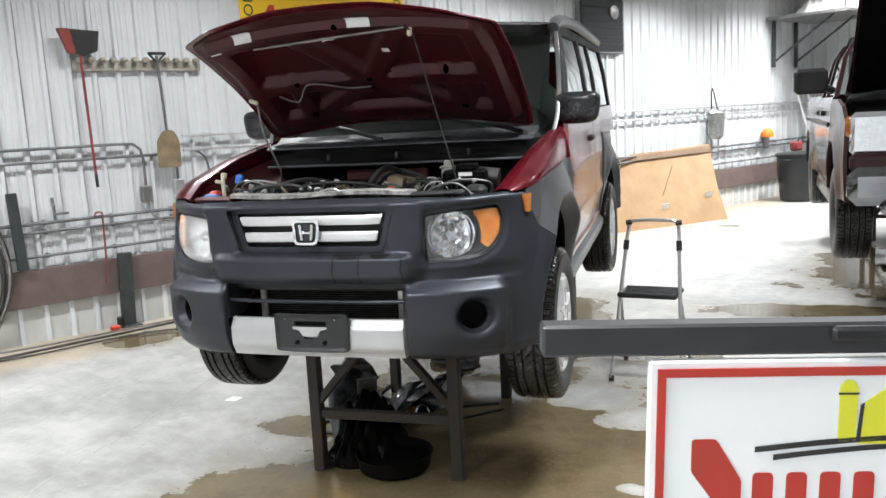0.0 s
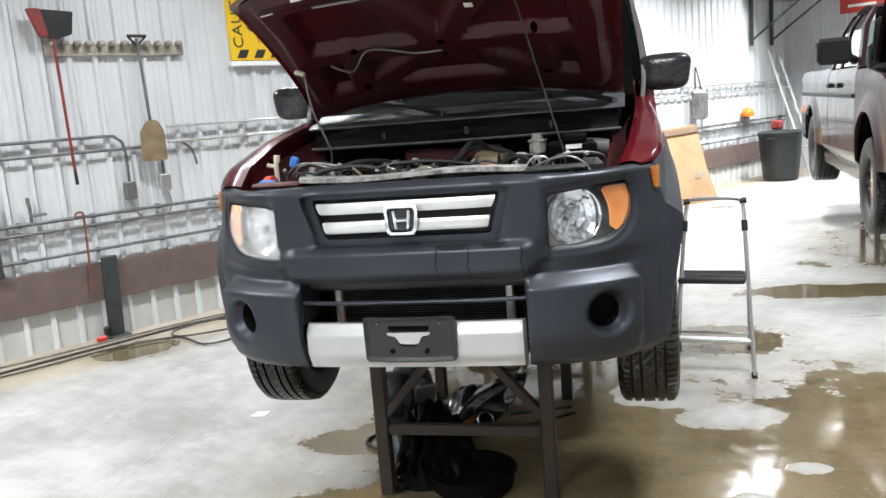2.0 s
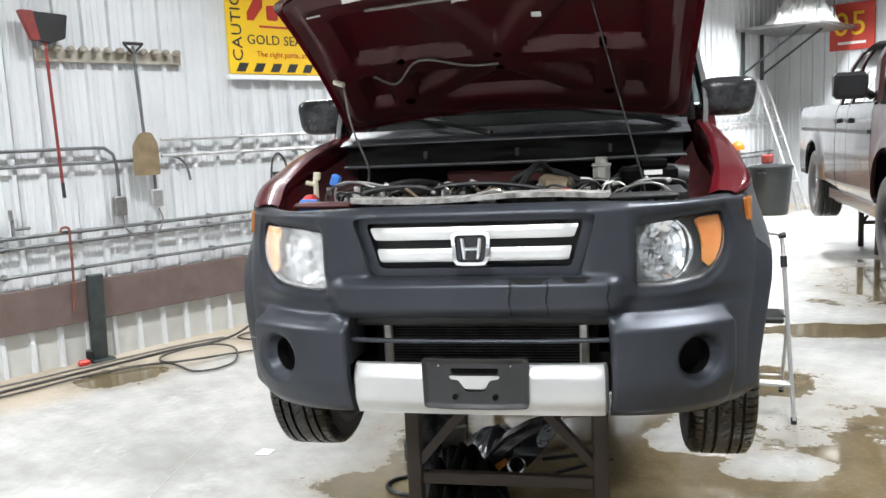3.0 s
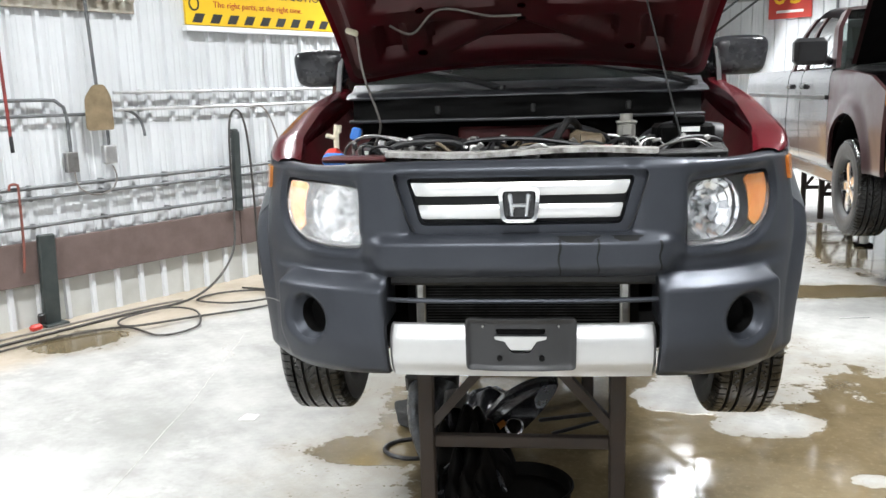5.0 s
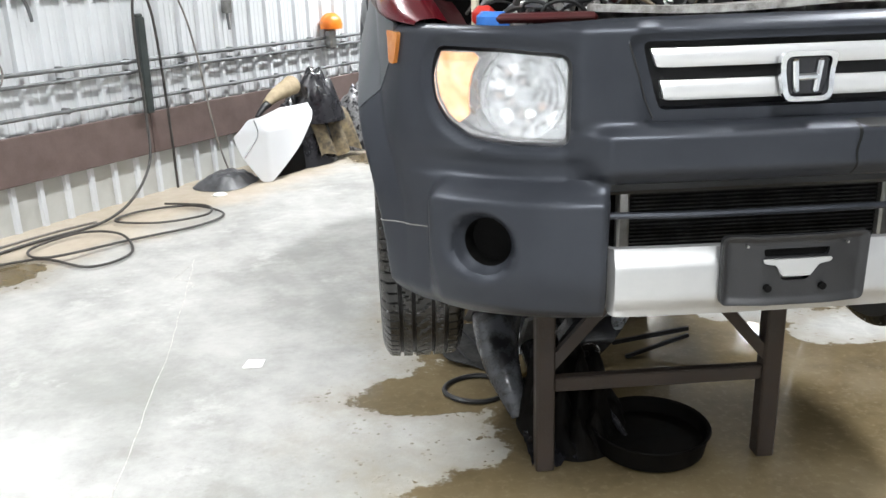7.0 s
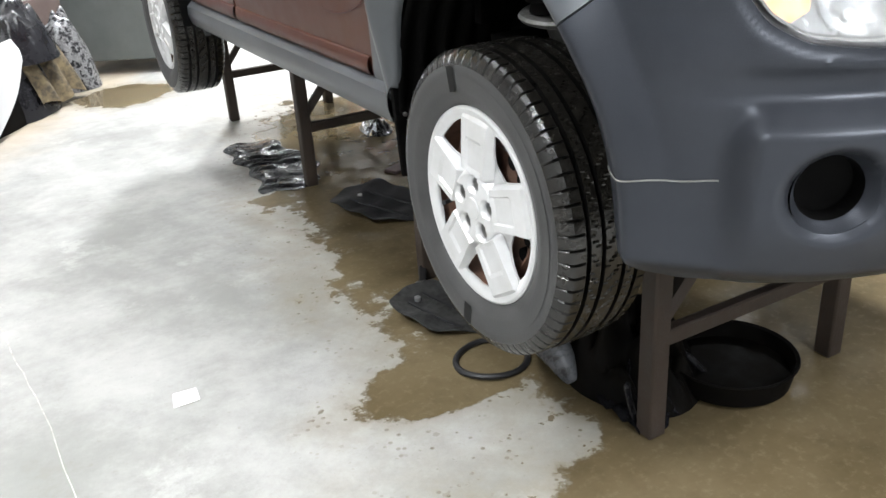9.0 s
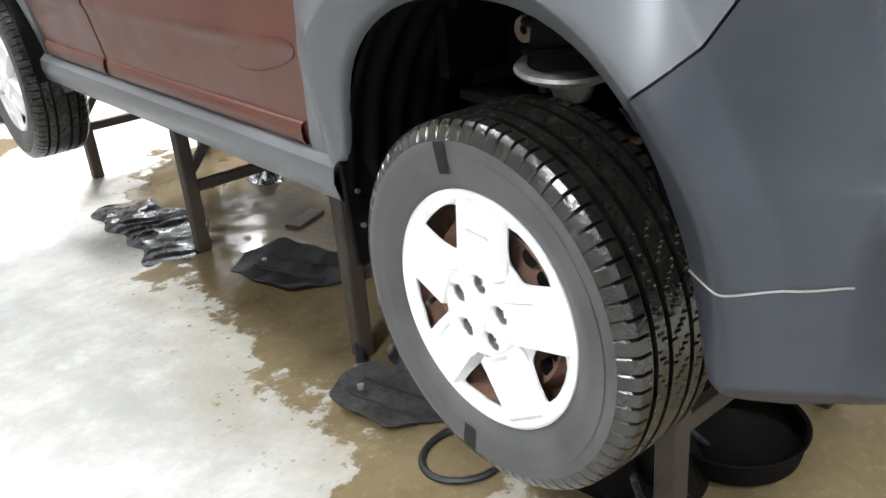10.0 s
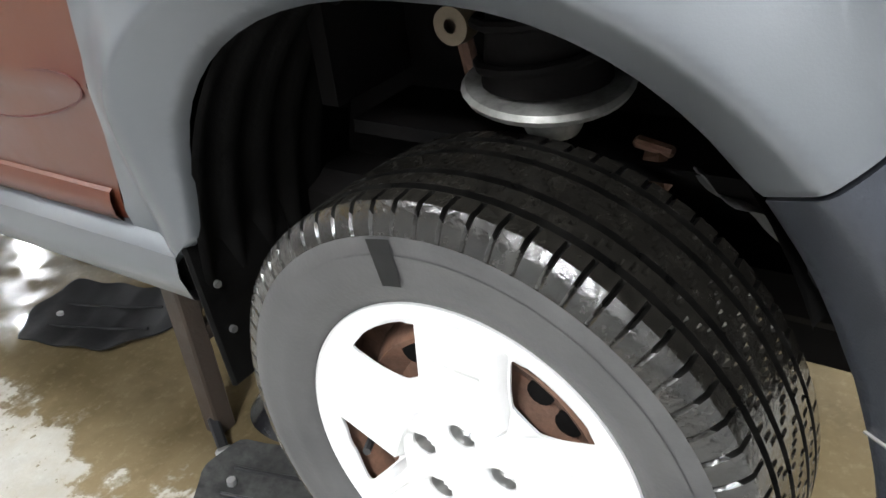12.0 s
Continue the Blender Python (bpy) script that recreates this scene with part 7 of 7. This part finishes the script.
e = on_wall("wall_switch", "small grey valve box on the siding", "switch", 2.95, 1.45)
part("box", Mesh().box((0.09, 0.06, 0.12), (0, -0.05, 0), bevel=0.01), STEEL, e)
part("pipe", Mesh().tube([(0, -0.05, -0.06), (0, -0.06, -0.2)], 0.012, 8), PIPE, e)

# hanging hose and floor cables
ah = on_wall("air_hose", "black air hose draped over a bracket and along the floor", "hose", 0, 0)
part("drop", Mesh().tube([(2.05, -0.12, 0.02), (2.03, -0.14, 0.6), (2.0, -0.15, 1.2), (1.96, -0.15, 1.5), (1.88, -0.15, 1.61), (1.80, -0.15, 1.52), (1.76, -0.17, 1.2), (1.72, -0.22, 0.7), (1.55, -0.35, 0.3), (1.1, -0.42, 0.04), (0.4, -0.36, 0.015), (-0.8, -0.4, 0.015), (-2.5, -0.45, 0.015)], 0.0105, 8, 7), HOSE, ah)
gh = on_wall("grey_cord", "grey cord hanging down the siding to the floor", "cord", 0, 0)
part("drop", Mesh().tube([(2.05, -0.15, 1.62), (2.2, -0.15, 1.62), (2.33, -0.15, 1.4), (2.43, -0.15, 1.0), (2.48, -0.2, 0.4), (2.52, -0.3, 0.02), (2.4, -0.5, 0.012)], 0.009, 6, 6), GREYHOSE, gh)
fh = part("floor_hose", Mesh().tube([(-4.6, 1.6, 0.016), (-3.9, 2.45, 0.016), (-3.5, 3.1, 0.016), (-3.1, 3.42, 0.016), (-2.7, 3.2, 0.018), (-2.52, 3.45, 0.02), (-2.7, 3.85, 0.035), (-3.0, 3.95, 0.03), (-3.2, 3.6, 0.03), (-3.0, 3.35, 0.045), (-2.6, 3.75, 0.02), (-2.2, 4.05, 0.018),
                                   (-2.1, 4.35, 0.018), (-2.4, 4.62, 0.02), (-2.75, 4.5, 0.022), (-2.85, 4.25, 0.022), (-2.5, 4.1, 0.035), (-2.2, 4.25, 0.04), (-2.25, 4.5, 0.045), (-2.6, 4.68, 0.03)], 0.0085, 8, 8), HOSE)
tagged(fh, "dark rubber hose looped on the sandy concrete floor", "hose")
fh2 = part("floor_cable", Mesh().tube([(-4.9, 1.9, 0.01), (-4.2, 2.6, 0.01), (-3.8, 3.2, 0.01), (-3.45, 3.75, 0.01), (-3.2, 4.1, 0.01), (-3.0, 4.3, 0.01)], 0.009, 6, 6), GREYHOSE)
tagged(fh2, "grey cable lying along the foot of the siding", "cable")

# heap of old parts by the wall
def pile_place(s, n, z=0):
    p = room(s, n, z)
    return (p.x, p.y, p.z)


wf = thing("white_fender", "white car fender standing on its tip against the junk heap", "car part", pile_place(2.535, 0.68), 90 + WALL_TURN)
wl = rounded([(-0.01, 0.0), (-0.10, 0.22), (-0.14, 0.40), (-0.03, 0.54), (0.3, 0.60), (0.78, 0.58), (0.76, 0.50), (0.60, 0.40), (0.44, 0.27), (0.22, 0.12), (0.05, 0.0)], 0.025)


def fender_pt(x, z, d):
    """A folded wing: the edge turns back to the wall and the top rolls over."""
    y = 1.1 * max(0.0, 0.03 - x) + 0.5 * max(0.0, z - 0.44) - 0.05 * math.sin(x * 4) + 0.10 * (z - 0.3) * x
    return (x, y + d, z)


part("skin", Mesh().panel([wl], 0.02, fender_pt, 0.006), WHITEPAINT, wf, smooth=30)
part("liner", Mesh().panel([rounded([(0.06, 0.0), (0.40, 0.22), (0.72, 0.46), (1.0, 0.40), (1.22, 0.16), (1.28, 0.0)], 0.03)], 0.03, lambda x, z, d: (x, 0.08 + d - 0.05 * math.sin(z * 5 + x * 3), z), 0.006), LINER, wf)
part("edge_trim", Mesh().tube([fender_pt(-0.095, 0.22, -0.006), fender_pt(-0.02, 0.40, -0.008), fender_pt(-0.01, 0.53, -0.006)], 0.006, 6, 4), CHROME, wf)
crumpled("junk_sack", "black plastic sack of scrap on the junk heap", "sack", pile_place(3.42, 0.40), (0.62, 0.95, 0.62), BAG, 21, WALL_TURN, 0.14, 0.12)
crumpled("black_bag", "black plastic bag lying on top of the scrap", "bag", pile_place(3.52, 0.52, 0.38), (0.50, 0.62, 0.42), BAG, 22, WALL_TURN, 0.25, 0.2)
gc = thing("gold_cloth", "mottled gold-brown fabric draped down over the scrap", "cloth", pile_place(3.62, 0.74), 90 + WALL_TURN)
part("drape", Mesh().grid(40, 16, lambda u, v: (-0.36 + 0.66 * u + 0.02 * math.sin(v * 3), 0.20 - 0.20 * (1 - v) ** 0.6 + 0.035 * math.sin(u * 19 + 1.5 * v) * (1.1 - v), 0.07 + 0.03 * math.sin(u * 11) + 0.42 * v), flip=False), GOLD, gc, smooth=70)
part("back_fold", Mesh().grid(20, 8, lambda u, v: (-0.34 + 0.64 * u, 0.20 + 0.14 * v, 0.49 + 0.05 * math.sin(u * 9) + 0.06 * v)), GOLD, gc, smooth=70)
tb = thing("tan_sleeve", "tan fabric sleeve with a dark end lying on the fender", "cloth", pile_place(2.80, 0.52, 0.60), 90 + WALL_TURN)
part("sleeve", Mesh().tube([(0.0, 0.0, 0.03), (0.12, 0.02, 0.07), (0.27, 0.03, 0.11), (0.44, 0.05, 0.14)], (0.035, 0.09), 12, 5), mat("tan_cloth", (0.42, 0.34, 0.22), (0.28, 0.22, 0.14), 12.0, 0.8, bump=0.4), tb)
part("dark_end", Mesh().tube([(-0.16, -0.02, -0.06), (-0.06, -0.01, 0.0), (0.02, 0.0, 0.03)], (0.02, 0.036), 10, 4), BLACK, tb)
crumpled("silver_scrap", "crumpled silver and black scrap by the wall", "scrap", pile_place(4.2, 0.5), (0.5, 0.5, 0.58), mat("mixed_scrap", (0.42, 0.42, 0.43), (0.012, 0.012, 0.015), 26.0, 0.25, 0.5, metal=0.4, contrast=0.16), 31, 0, 0.3, 0.15)
crumpled("black_cover", "flat grey-black plastic sheet lying by the wall", "car part", pile_place(2.38, 0.36), (0.46, 0.68, 0.11), mat("grey_plastic_sheet", (0.11, 0.112, 0.118), (0.03, 0.03, 0.033), 7.0, 0.35, 0.5, contrast=0.4), 33, WALL_TURN + 15, 0.35, 0.3)
crumpled("white_scrap", "white paper scrap by the wall foot", "paper", pile_place(2.02, 0.60), (0.13, 0.09, 0.025), PAPER, 35, 20, 1.0)
cab = thing("steel_cabinet", "grey-green steel cabinet on small caster wheels", "cabinet", pile_place(5.15, 0.74), 90 + WALL_TURN)
part("body", Mesh().box((1.0, 0.82, 0.80), (0, 0, 0.52), bevel=0.012), BOXGREY, cab)
part("top_lip", Mesh().box((1.03, 0.85, 0.025), (0, 0, 0.93), bevel=0.006), BOXGREY, cab)
for sx in (-1, 1):
    part("door", Mesh().box((0.47, 0.02, 0.72), (sx * 0.243, -0.42, 0.52), bevel=0.006), BOXGREY, cab)
    for sy in (-1, 1):
        cs = part("caster", Mesh().revolve([(0.0, -0.02), (0.055, -0.02), (0.06, 0.0), (0.055, 0.02), (0.0, 0.02)], 18, (sx * 0.43, sy * 0.36, 0.06), "y"), BLACK, cab)
        part("fork", Mesh().box((0.05, 0.055, 0.06), (sx * 0.43, sy * 0.36, 0.10), bevel=0.006), STEEL, cs)

# cardboard sheet, bin, ladder at the far end
cb = thing("cardboard_sheet", "large flattened cardboard box leaning on the wall", "cardboard", (1.2, 10.3, 0), 42)


def card_pt(x, z, d):
    return (x, 0.58 * z / 1.2 - 0.03 * math.sin(x * 2.3) * z - d * 0 + d, z * 0.94)


cl = [(-1.15, 0.0), (1.0, 0.0), (1.02, 0.55), (1.15, 1.26), (0.35, 1.22), (-0.6, 1.18), (-1.12, 1.12), (-1.2, 0.6)]
part("sheet", Mesh().panel([cl], 0.06, card_pt, 0.008), CARD, cb, smooth=60)
flp = [(-1.12, 1.07), (1.12, 1.16), (1.15, 1.26), (0.35, 1.22), (-0.6, 1.18), (-1.12, 1.12)]
# flap and crease in darker card: the shade of the folds put into colour
part("folded_flap", Mesh().panel([flp], 0.06, lambda x, z, d: tuple(Vector(card_pt(x, z, 0)) + Vector((0, -0.03 - 0.5 * (1.25 - z) * 0.25 + d, -0.02))), 0.006), CARD_SHADE, cb, smooth=60)
for x, z in ((-0.15, 0.3), (0.75, 0.42)):
    part("printed_mark", Mesh().box((0.14, 0.003, 0.14), tuple(Vector(card_pt(x, z, 0)) + Vector((0, -0.02, 0))), (25, 0, 0)), WHITE, cb)
part("crease", Mesh().box((0.008, 0.004, 1.0), tuple(Vector(card_pt(-0.1, 0.5, 0)) + Vector((0, -0.015, 0))), (25, 0, 0)), CARD_SHADE, cb)

bn = thing("waste_bin", "round dark plastic waste bin with a lid", "bin", pile_place(12.1, 0.75), 90 + WALL_TURN)
part("body", Mesh().revolve([(0.0, 0.02), (0.29, 0.02), (0.305, 0.05), (0.345, 0.45), (0.372, 0.80), (0.385, 0.81), (0.388, 0.84), (0.376, 0.845)], 36, axis="z"), BINGREEN, bn, smooth=35)
part("lid", Mesh().revolve([(0.376, 0.842), (0.392, 0.846), (0.392, 0.866), (0.36, 0.885), (0.20, 0.90), (0.0, 0.905)], 36, axis="z"), BINGREEN, bn, smooth=35)
part("label_sticker", Mesh().grid(4, 2, lambda u, v: (0.352 * math.sin(0.3 + 0.3 * u), -0.352 * math.cos(0.3 + 0.3 * u), 0.48 + 0.10 * v)), WHITE, bn)
for sx in (-1, 1):
    part("grip", Mesh().box((0.05, 0.14, 0.03), (sx * 0.40, 0, 0.77), bevel=0.01), BINGREEN, bn)
rc = thing("red_can", "red fuel can standing on the bin", "can", pile_place(12.28, 0.62, 0.905), 50)
part("body", Mesh().box((0.22, 0.15, 0.17), (0, 0, 0.085), bevel=0.03), BROOMRED, rc)
part("spout", Mesh().tube([(0.05, 0, 0.16), (0.10, 0, 0.24)], 0.016, 8), BLACK, rc)
lad = thing("leaning_ladder", "aluminium ladder leaning on the wall behind the bin", "ladder", pile_place(12.85, 0.95), 90 + WALL_TURN)
for sx in (-0.2, 0.2):
    part("rail", Mesh().tube([(sx, -0.1, 0.03), (sx + 0.25, 0.75, 2.35)], 0.025, 6), ALU, lad)
for k in range(7):
    f = 0.1 + 0.12 * k
    part("rung", Mesh().tube([(-0.2 + 0.25 * f, -0.1 + 0.85 * f, 0.03 + 2.32 * f), (0.2 + 0.25 * f, -0.1 + 0.85 * f, 0.03 + 2.32 * f)], 0.014, 6), ALU, lad)

# loft shelf in the far corner, and the number sign on the end wall
END = pose(*room(S1, 0), 0, 0, 90 + WALL_TURN - 90)


def on_end(name, label, category, n, z, group=""):
    e = thing(name, label, category, group=group)
    e.matrix_world = END @ pose(n, 0, z)
    return e


lf = thing("loft_shelf", "high shelf in the corner with hanging brackets", "shelf")
lf.matrix_world = WALL @ pose(13.2, 0, 3.3)
# guessed deck, placed to throw shade on the upper corner wall
part("deck", Mesh().box((1.9, 1.5, 0.06), (0, -0.78, 0.03), bevel=0.005), STEEL, lf)
for x in (-0.75, 0.1):
    part("hanger", Mesh().box((0.06, 0.06, 0.9), (x, -0.09, -0.4), bevel=0.005), POSTDARK, lf)
    part("arm", Mesh().tube([(x, -0.1, -0.75), (x, -1.2, 0.0)], 0.02, 6), POSTDARK, lf)
    part("tie_rod", Mesh().tube([(x, -1.4, 0.05), (x, -1.4, 1.2)], 0.012, 6), POSTDARK, lf)
crumpled("crumpled_cloth", "crumpled white bundle lying on the high shelf", "bundle", (*room(13.2, 0.9, 3.36),), (1.5, 0.9, 0.35), WHITE, 41, 20, 1.0)
nb = on_end("number_sign", "red sign with large yellow digits", "sign", 1.45, 3.35)
part("board", Mesh().box((0.80, 0.04, 0.86), (0, -0.06, 0), bevel=0.006), SIGNRED, nb)
words("05", 0.62, YELLOW, nb, (-0.34, -0.083, -0.16), (90, 0, 0), stretch=0.95)
part("print_bar", Mesh().box((0.5, 0.003, 0.05), (0, -0.082, -0.30)), WHITE, nb)
vt = on_end("wall_pipe", "grey vertical pipe on the end wall", "pipe", 2.3, 0, "wall pipes")
part("pipe", Mesh().tube([(0, -0.07, 0.0), (0, -0.07, CEILING)], 0.025, 8), PIPE, vt)

# joints and cracks in the slab
flo = bpy.data.objects["floor"]
random.seed(9)
for pts in (((-1.80, -0.6), (-1.84, 0.72), (-1.93, 1.9), (-2.04, 2.87), (-2.1, 3.3)), ((-2.04, 2.87), (-2.14, 2.95), (-2.1, 3.15)), ((-2.04, 2.87), (-2.0, 2.8), (-2.02, 2.7))):
    fine = []
    for a, b in zip(pts, pts[1:]):
        for k in range(10):
            t = k / 10
            fine.append((a[0] + (b[0] - a[0]) * t + random.uniform(-0.006, 0.006), a[1] + (b[1] - a[1]) * t, 0.0))
    part("crack", Mesh().tube(fine + [(*pts[-1], 0.0)], 0.0025, 4), CONCRETE_SEAM, flo)

# ---- the pickup truck on stands ----------------------------------------------
TX, TY = 3.66, 4.95
tk = thing("pickup_truck", "dark red pickup truck with hood up, raised on stands", "truck", (TX, TY, 0), -3.5)


def truck_x(z):
    return float(np.interp(z, [0.8, 1.0, 1.3, 1.75, 1.85, 2.2, 2.42], [0.92, 0.985, 1.0, 0.985, 0.95, 0.86, 0.72]))


def tarch(y0, n=18):
    return [(y0 - 0.50 * math.cos(math.pi * k / n), 0.98 + 0.46 * math.sin(math.pi * k / n) ** 0.85) for k in range(n + 1)]


def tside(sx):
    return lambda y, z, d: (sx * (truck_x(z) + 0.035 * (1 - ramp(min(math.hypot(y, z - 0.98), math.hypot(y - 3.6, z - 0.98)), 0.5, 0.62)) - d), y, z)


fend = [(-0.82, 0.98)] + [(-0.5, 0.98)] + tarch(0)[1:-1] + [(0.5, 0.98), (0.66, 0.92), (0.66, 1.80), (0.2, 1.80), (-0.5, 1.74), (-0.86, 1.62)]
tdoor1 = [(0.675, 0.92), (1.72, 0.92), (1.72, 1.82), (0.675, 1.82)]
tdoor2 = [(1.735, 0.92), (2.30, 0.92), (2.30, 1.82), (1.735, 1.82)]
tbed = [(2.33, 0.95), (3.1, 0.98)] + tarch(3.6)[1:-1] + [(4.1, 0.98), (4.75, 0.98), (4.75, 1.84), (2.33, 1.84)]
for sx in (-1, 1):
    part("fender", Mesh().panel([fend], 0.04, tside(sx), 0.03), TRUCKRED, tk)
    for nm, lp in (("front_door", tdoor1), ("rear_door", tdoor2)):
        dd = part(nm, Mesh().panel([rounded(lp, 0.03)], 0.04, tside(sx), 0.03), TRUCKSIDE, tk)
        part("handle", Mesh().box((0.04, 0.18, 0.05), (sx * 1.0, lp[1][0] - 0.14, 1.66), bevel=0.012), BLACK, dd)
    part("bed_side", Mesh().panel([tbed], 0.04, tside(sx), 0.03), TRUCKSIDE, tk)
    part("side_molding", Mesh().box((0.02, 3.8, 0.04), (sx * 1.005, 2.6, 1.56), bevel=0.006), BLACK, tk)
    part("rocker", Mesh().box((0.1, 2.5, 0.16), (sx * 0.93, 1.45, 0.86), bevel=0.03), TRUCKSIDE, tk)
    for y0, y1, t0, t1 in ((0.78, 1.68, 1.2, 1.68), (1.78, 2.26, 1.78, 2.18)):
        part("side_window", Mesh().panel([rounded([(y0, 1.84), (y1, 1.84), (t1, 2.32), (t0, 2.32)], 0.04)], 0.05, lambda y, z, d, sx=sx: (sx * (truck_x(z) - 0.015 - d), y, z), 0.004), TINT, tk)
    for lp in ([(0.60, 1.82), (0.76, 1.82), (1.20, 2.34), (1.10, 2.38)], [(1.69, 1.82), (1.77, 1.82), (1.77, 2.34), (1.69, 2.34)], [(2.24, 1.82), (2.34, 1.82), (2.24, 2.36), (2.14, 2.36)]):
        part("pillar", Mesh().panel([lp], 0.03, lambda y, z, d, sx=sx: (sx * (truck_x(z) - d), y, z), 0.04), TRUCKRED, tk)
    mr = part("side_mirror", Mesh().box((0.30, 0.12, 0.24), (sx * 1.16, 0.72, 1.98), (0, 0, sx * -8), bevel=0.035).tube([(sx * 1.05, 0.74, 1.93), (sx * 0.96, 0.80, 1.88)], 0.04, 8), BLACK, tk, "large black side mirror")
    part("mirror_glass", Mesh().box((0.24, 0.004, 0.18), (sx * 1.165, 0.785, 1.98), (0, 0, sx * -8)), CHROME, mr)
    hd = part("headlamp", Mesh().box((0.32, 0.10, 0.34), (sx * 0.80, -0.90, 1.52), (0, 0, sx * 10), bevel=0.04), REFLECTOR, tk, "clear truck headlamp")
    part("amber_lens", Mesh().box((0.06, 0.08, 0.16), (sx * 0.955, -0.85, 1.58), (0, 0, sx * 16), bevel=0.02), AMBER, hd)
    for y0, zc in ((0.0, 0.98), (3.6, 0.98)):
        part("wheel_liner", Mesh().grid(16, 3, lambda u, v: (sx * (0.55 + 0.42 * v), y0 - 0.5 * math.cos(math.pi * u), zc + 0.46 * math.sin(math.pi * u)), flip=sx > 0), LINER, tk)
part("roof", Mesh().grid(10, 12, lambda u, v: ((u - 0.5) * 1.46, 1.12 + 1.12 * v, 2.36 + 0.06 * math.sin(math.pi * v) + 0.03 * (1 - (2 * u - 1) ** 2))), TRUCKRED, tk)
part("windscreen", Mesh().grid(8, 6, lambda u, v: ((u - 0.5) * (1.74 - 0.28 * v), 0.62 + 0.52 * v, 1.82 + 0.55 * v)), TINT, tk)
part("rear_glass", Mesh().box((1.4, 0.01, 0.46), (0, 2.2, 2.08), (8, 0, 0)), TINT, tk)
part("cab_back", Mesh().box((1.8, 0.05, 0.9), (0, 2.31, 1.40)), TRUCKRED, tk)
part("seat", Mesh().box((1.4, 0.3, 0.7), (0, 1.7, 1.75), (-10, 0, 0), bevel=0.08).box((1.4, 0.5, 0.2), (0, 1.45, 1.4), bevel=0.05), BOXGREY, tk)
part("dashboard", Mesh().box((1.7, 0.4, 0.3), (0, 0.85, 1.68), bevel=0.08), BLACK, tk)
part("tailgate", Mesh().box((1.9, 0.06, 0.84), (0, 4.75, 1.42), bevel=0.02), TRUCKSIDE, tk)
part("bed_floor", Mesh().box((1.8, 2.4, 0.05), (0, 3.55, 1.22)), DARK, tk)
part("chassis", Mesh().box((0.9, 5.2, 0.16), (0, 1.9, 0.86), bevel=0.03).box((1.8, 1.7, 0.05), (0, 1.5, 0.93)), DARK, tk)
part("bumper", Mesh().box((1.96, 0.2, 0.3), (0, -0.96, 1.12), bevel=0.07).box((1.5, 0.12, 0.1), (0, -1.0, 0.95), bevel=0.03), mat("dull_chrome", (0.42, 0.43, 0.45), (0.3, 0.31, 0.33), 4.0, 0.12, 0.25, metal=1.0), tk, "chrome front bumper")
part("valance", Mesh().box((1.92, 0.14, 0.14), (0, -0.92, 1.30), bevel=0.03), TRUCKRED, tk)
gr = part("grille", Mesh().box((1.24, 0.06, 0.36), (0, -0.93, 1.54), bevel=0.03), CHROME, tk)
for k in range(4):
    part("grille_slot", Mesh().box((1.1, 0.02, 0.055), (0, -0.965, 1.42 + 0.08 * k), bevel=0.005), BLACK, gr)
part("engine_bay", Mesh().box((1.5, 1.3, 0.5), (0, -0.15, 1.40), bevel=0.05), DARK, tk)
part("cowl", Mesh().box((1.7, 0.24, 0.08), (0, 0.56, 1.79), bevel=0.03), BLACK, tk)
part("engine", Mesh().box((0.7, 0.7, 0.2), (0, -0.1, 1.70), bevel=0.05), ENGINE, tk)
part("hood", Mesh().grid(10, 8, lambda u, v: ((u - 0.5) * (1.66 - 0.1 * v), 0.46 - 0.62 * v, 1.84 + 1.12 * v + 0.04 * math.sin(math.pi * u))), LINER, tk, "open truck hood with dark lining")
part("hood_skin", Mesh().grid(10, 8, lambda u, v: ((u - 0.5) * (1.70 - 0.1 * v), 0.52 - 0.62 * v, 1.85 + 1.14 * v + 0.04 * math.sin(math.pi * u)), flip=True), TRUCKRED, tk)
tw = wheel("truck_wheel", "", 0.415, 0.245, 0.14, cover=False)
tws = [tw, copy_thing(tw, pose(0.86, 0, 0.81, 0, 0, 180)), copy_thing(tw, pose(-0.86, 3.6, 0.90)), copy_thing(tw, pose(0.86, 3.6, 0.90, 0, 0, 180))]
tw.matrix_world = pose(-0.86, 0, 0.81)
for w in tws:
    del w["category"]
    w.parent = tk
car_stand("brown steel stand under the middle of the truck", (TX + 0.27, TY + 4.3, 0), -3.5, 0.62, 0.72, "truck stands")
car_stand("brown steel stand under the cab of the truck", (TX + 0.2, TY + 3.55, 0), -3.5, 0.5, 0.72, "truck stands")
jk = thing("bottle_jack", "small white and dark jack under the truck frame", "jack", (3.45, 6.62, 0))
part("base", Mesh().box((0.16, 0.12, 0.03), (0, 0, 0.015), bevel=0.006), DARK, jk)
part("barrel", Mesh().tube([(0, 0, 0.03), (0, 0, 0.14)], 0.045, 14), WHITE, jk)
part("ram", Mesh().tube([(0, 0, 0.14), (0, 0, 0.2)], 0.02, 10), CHROME, jk)
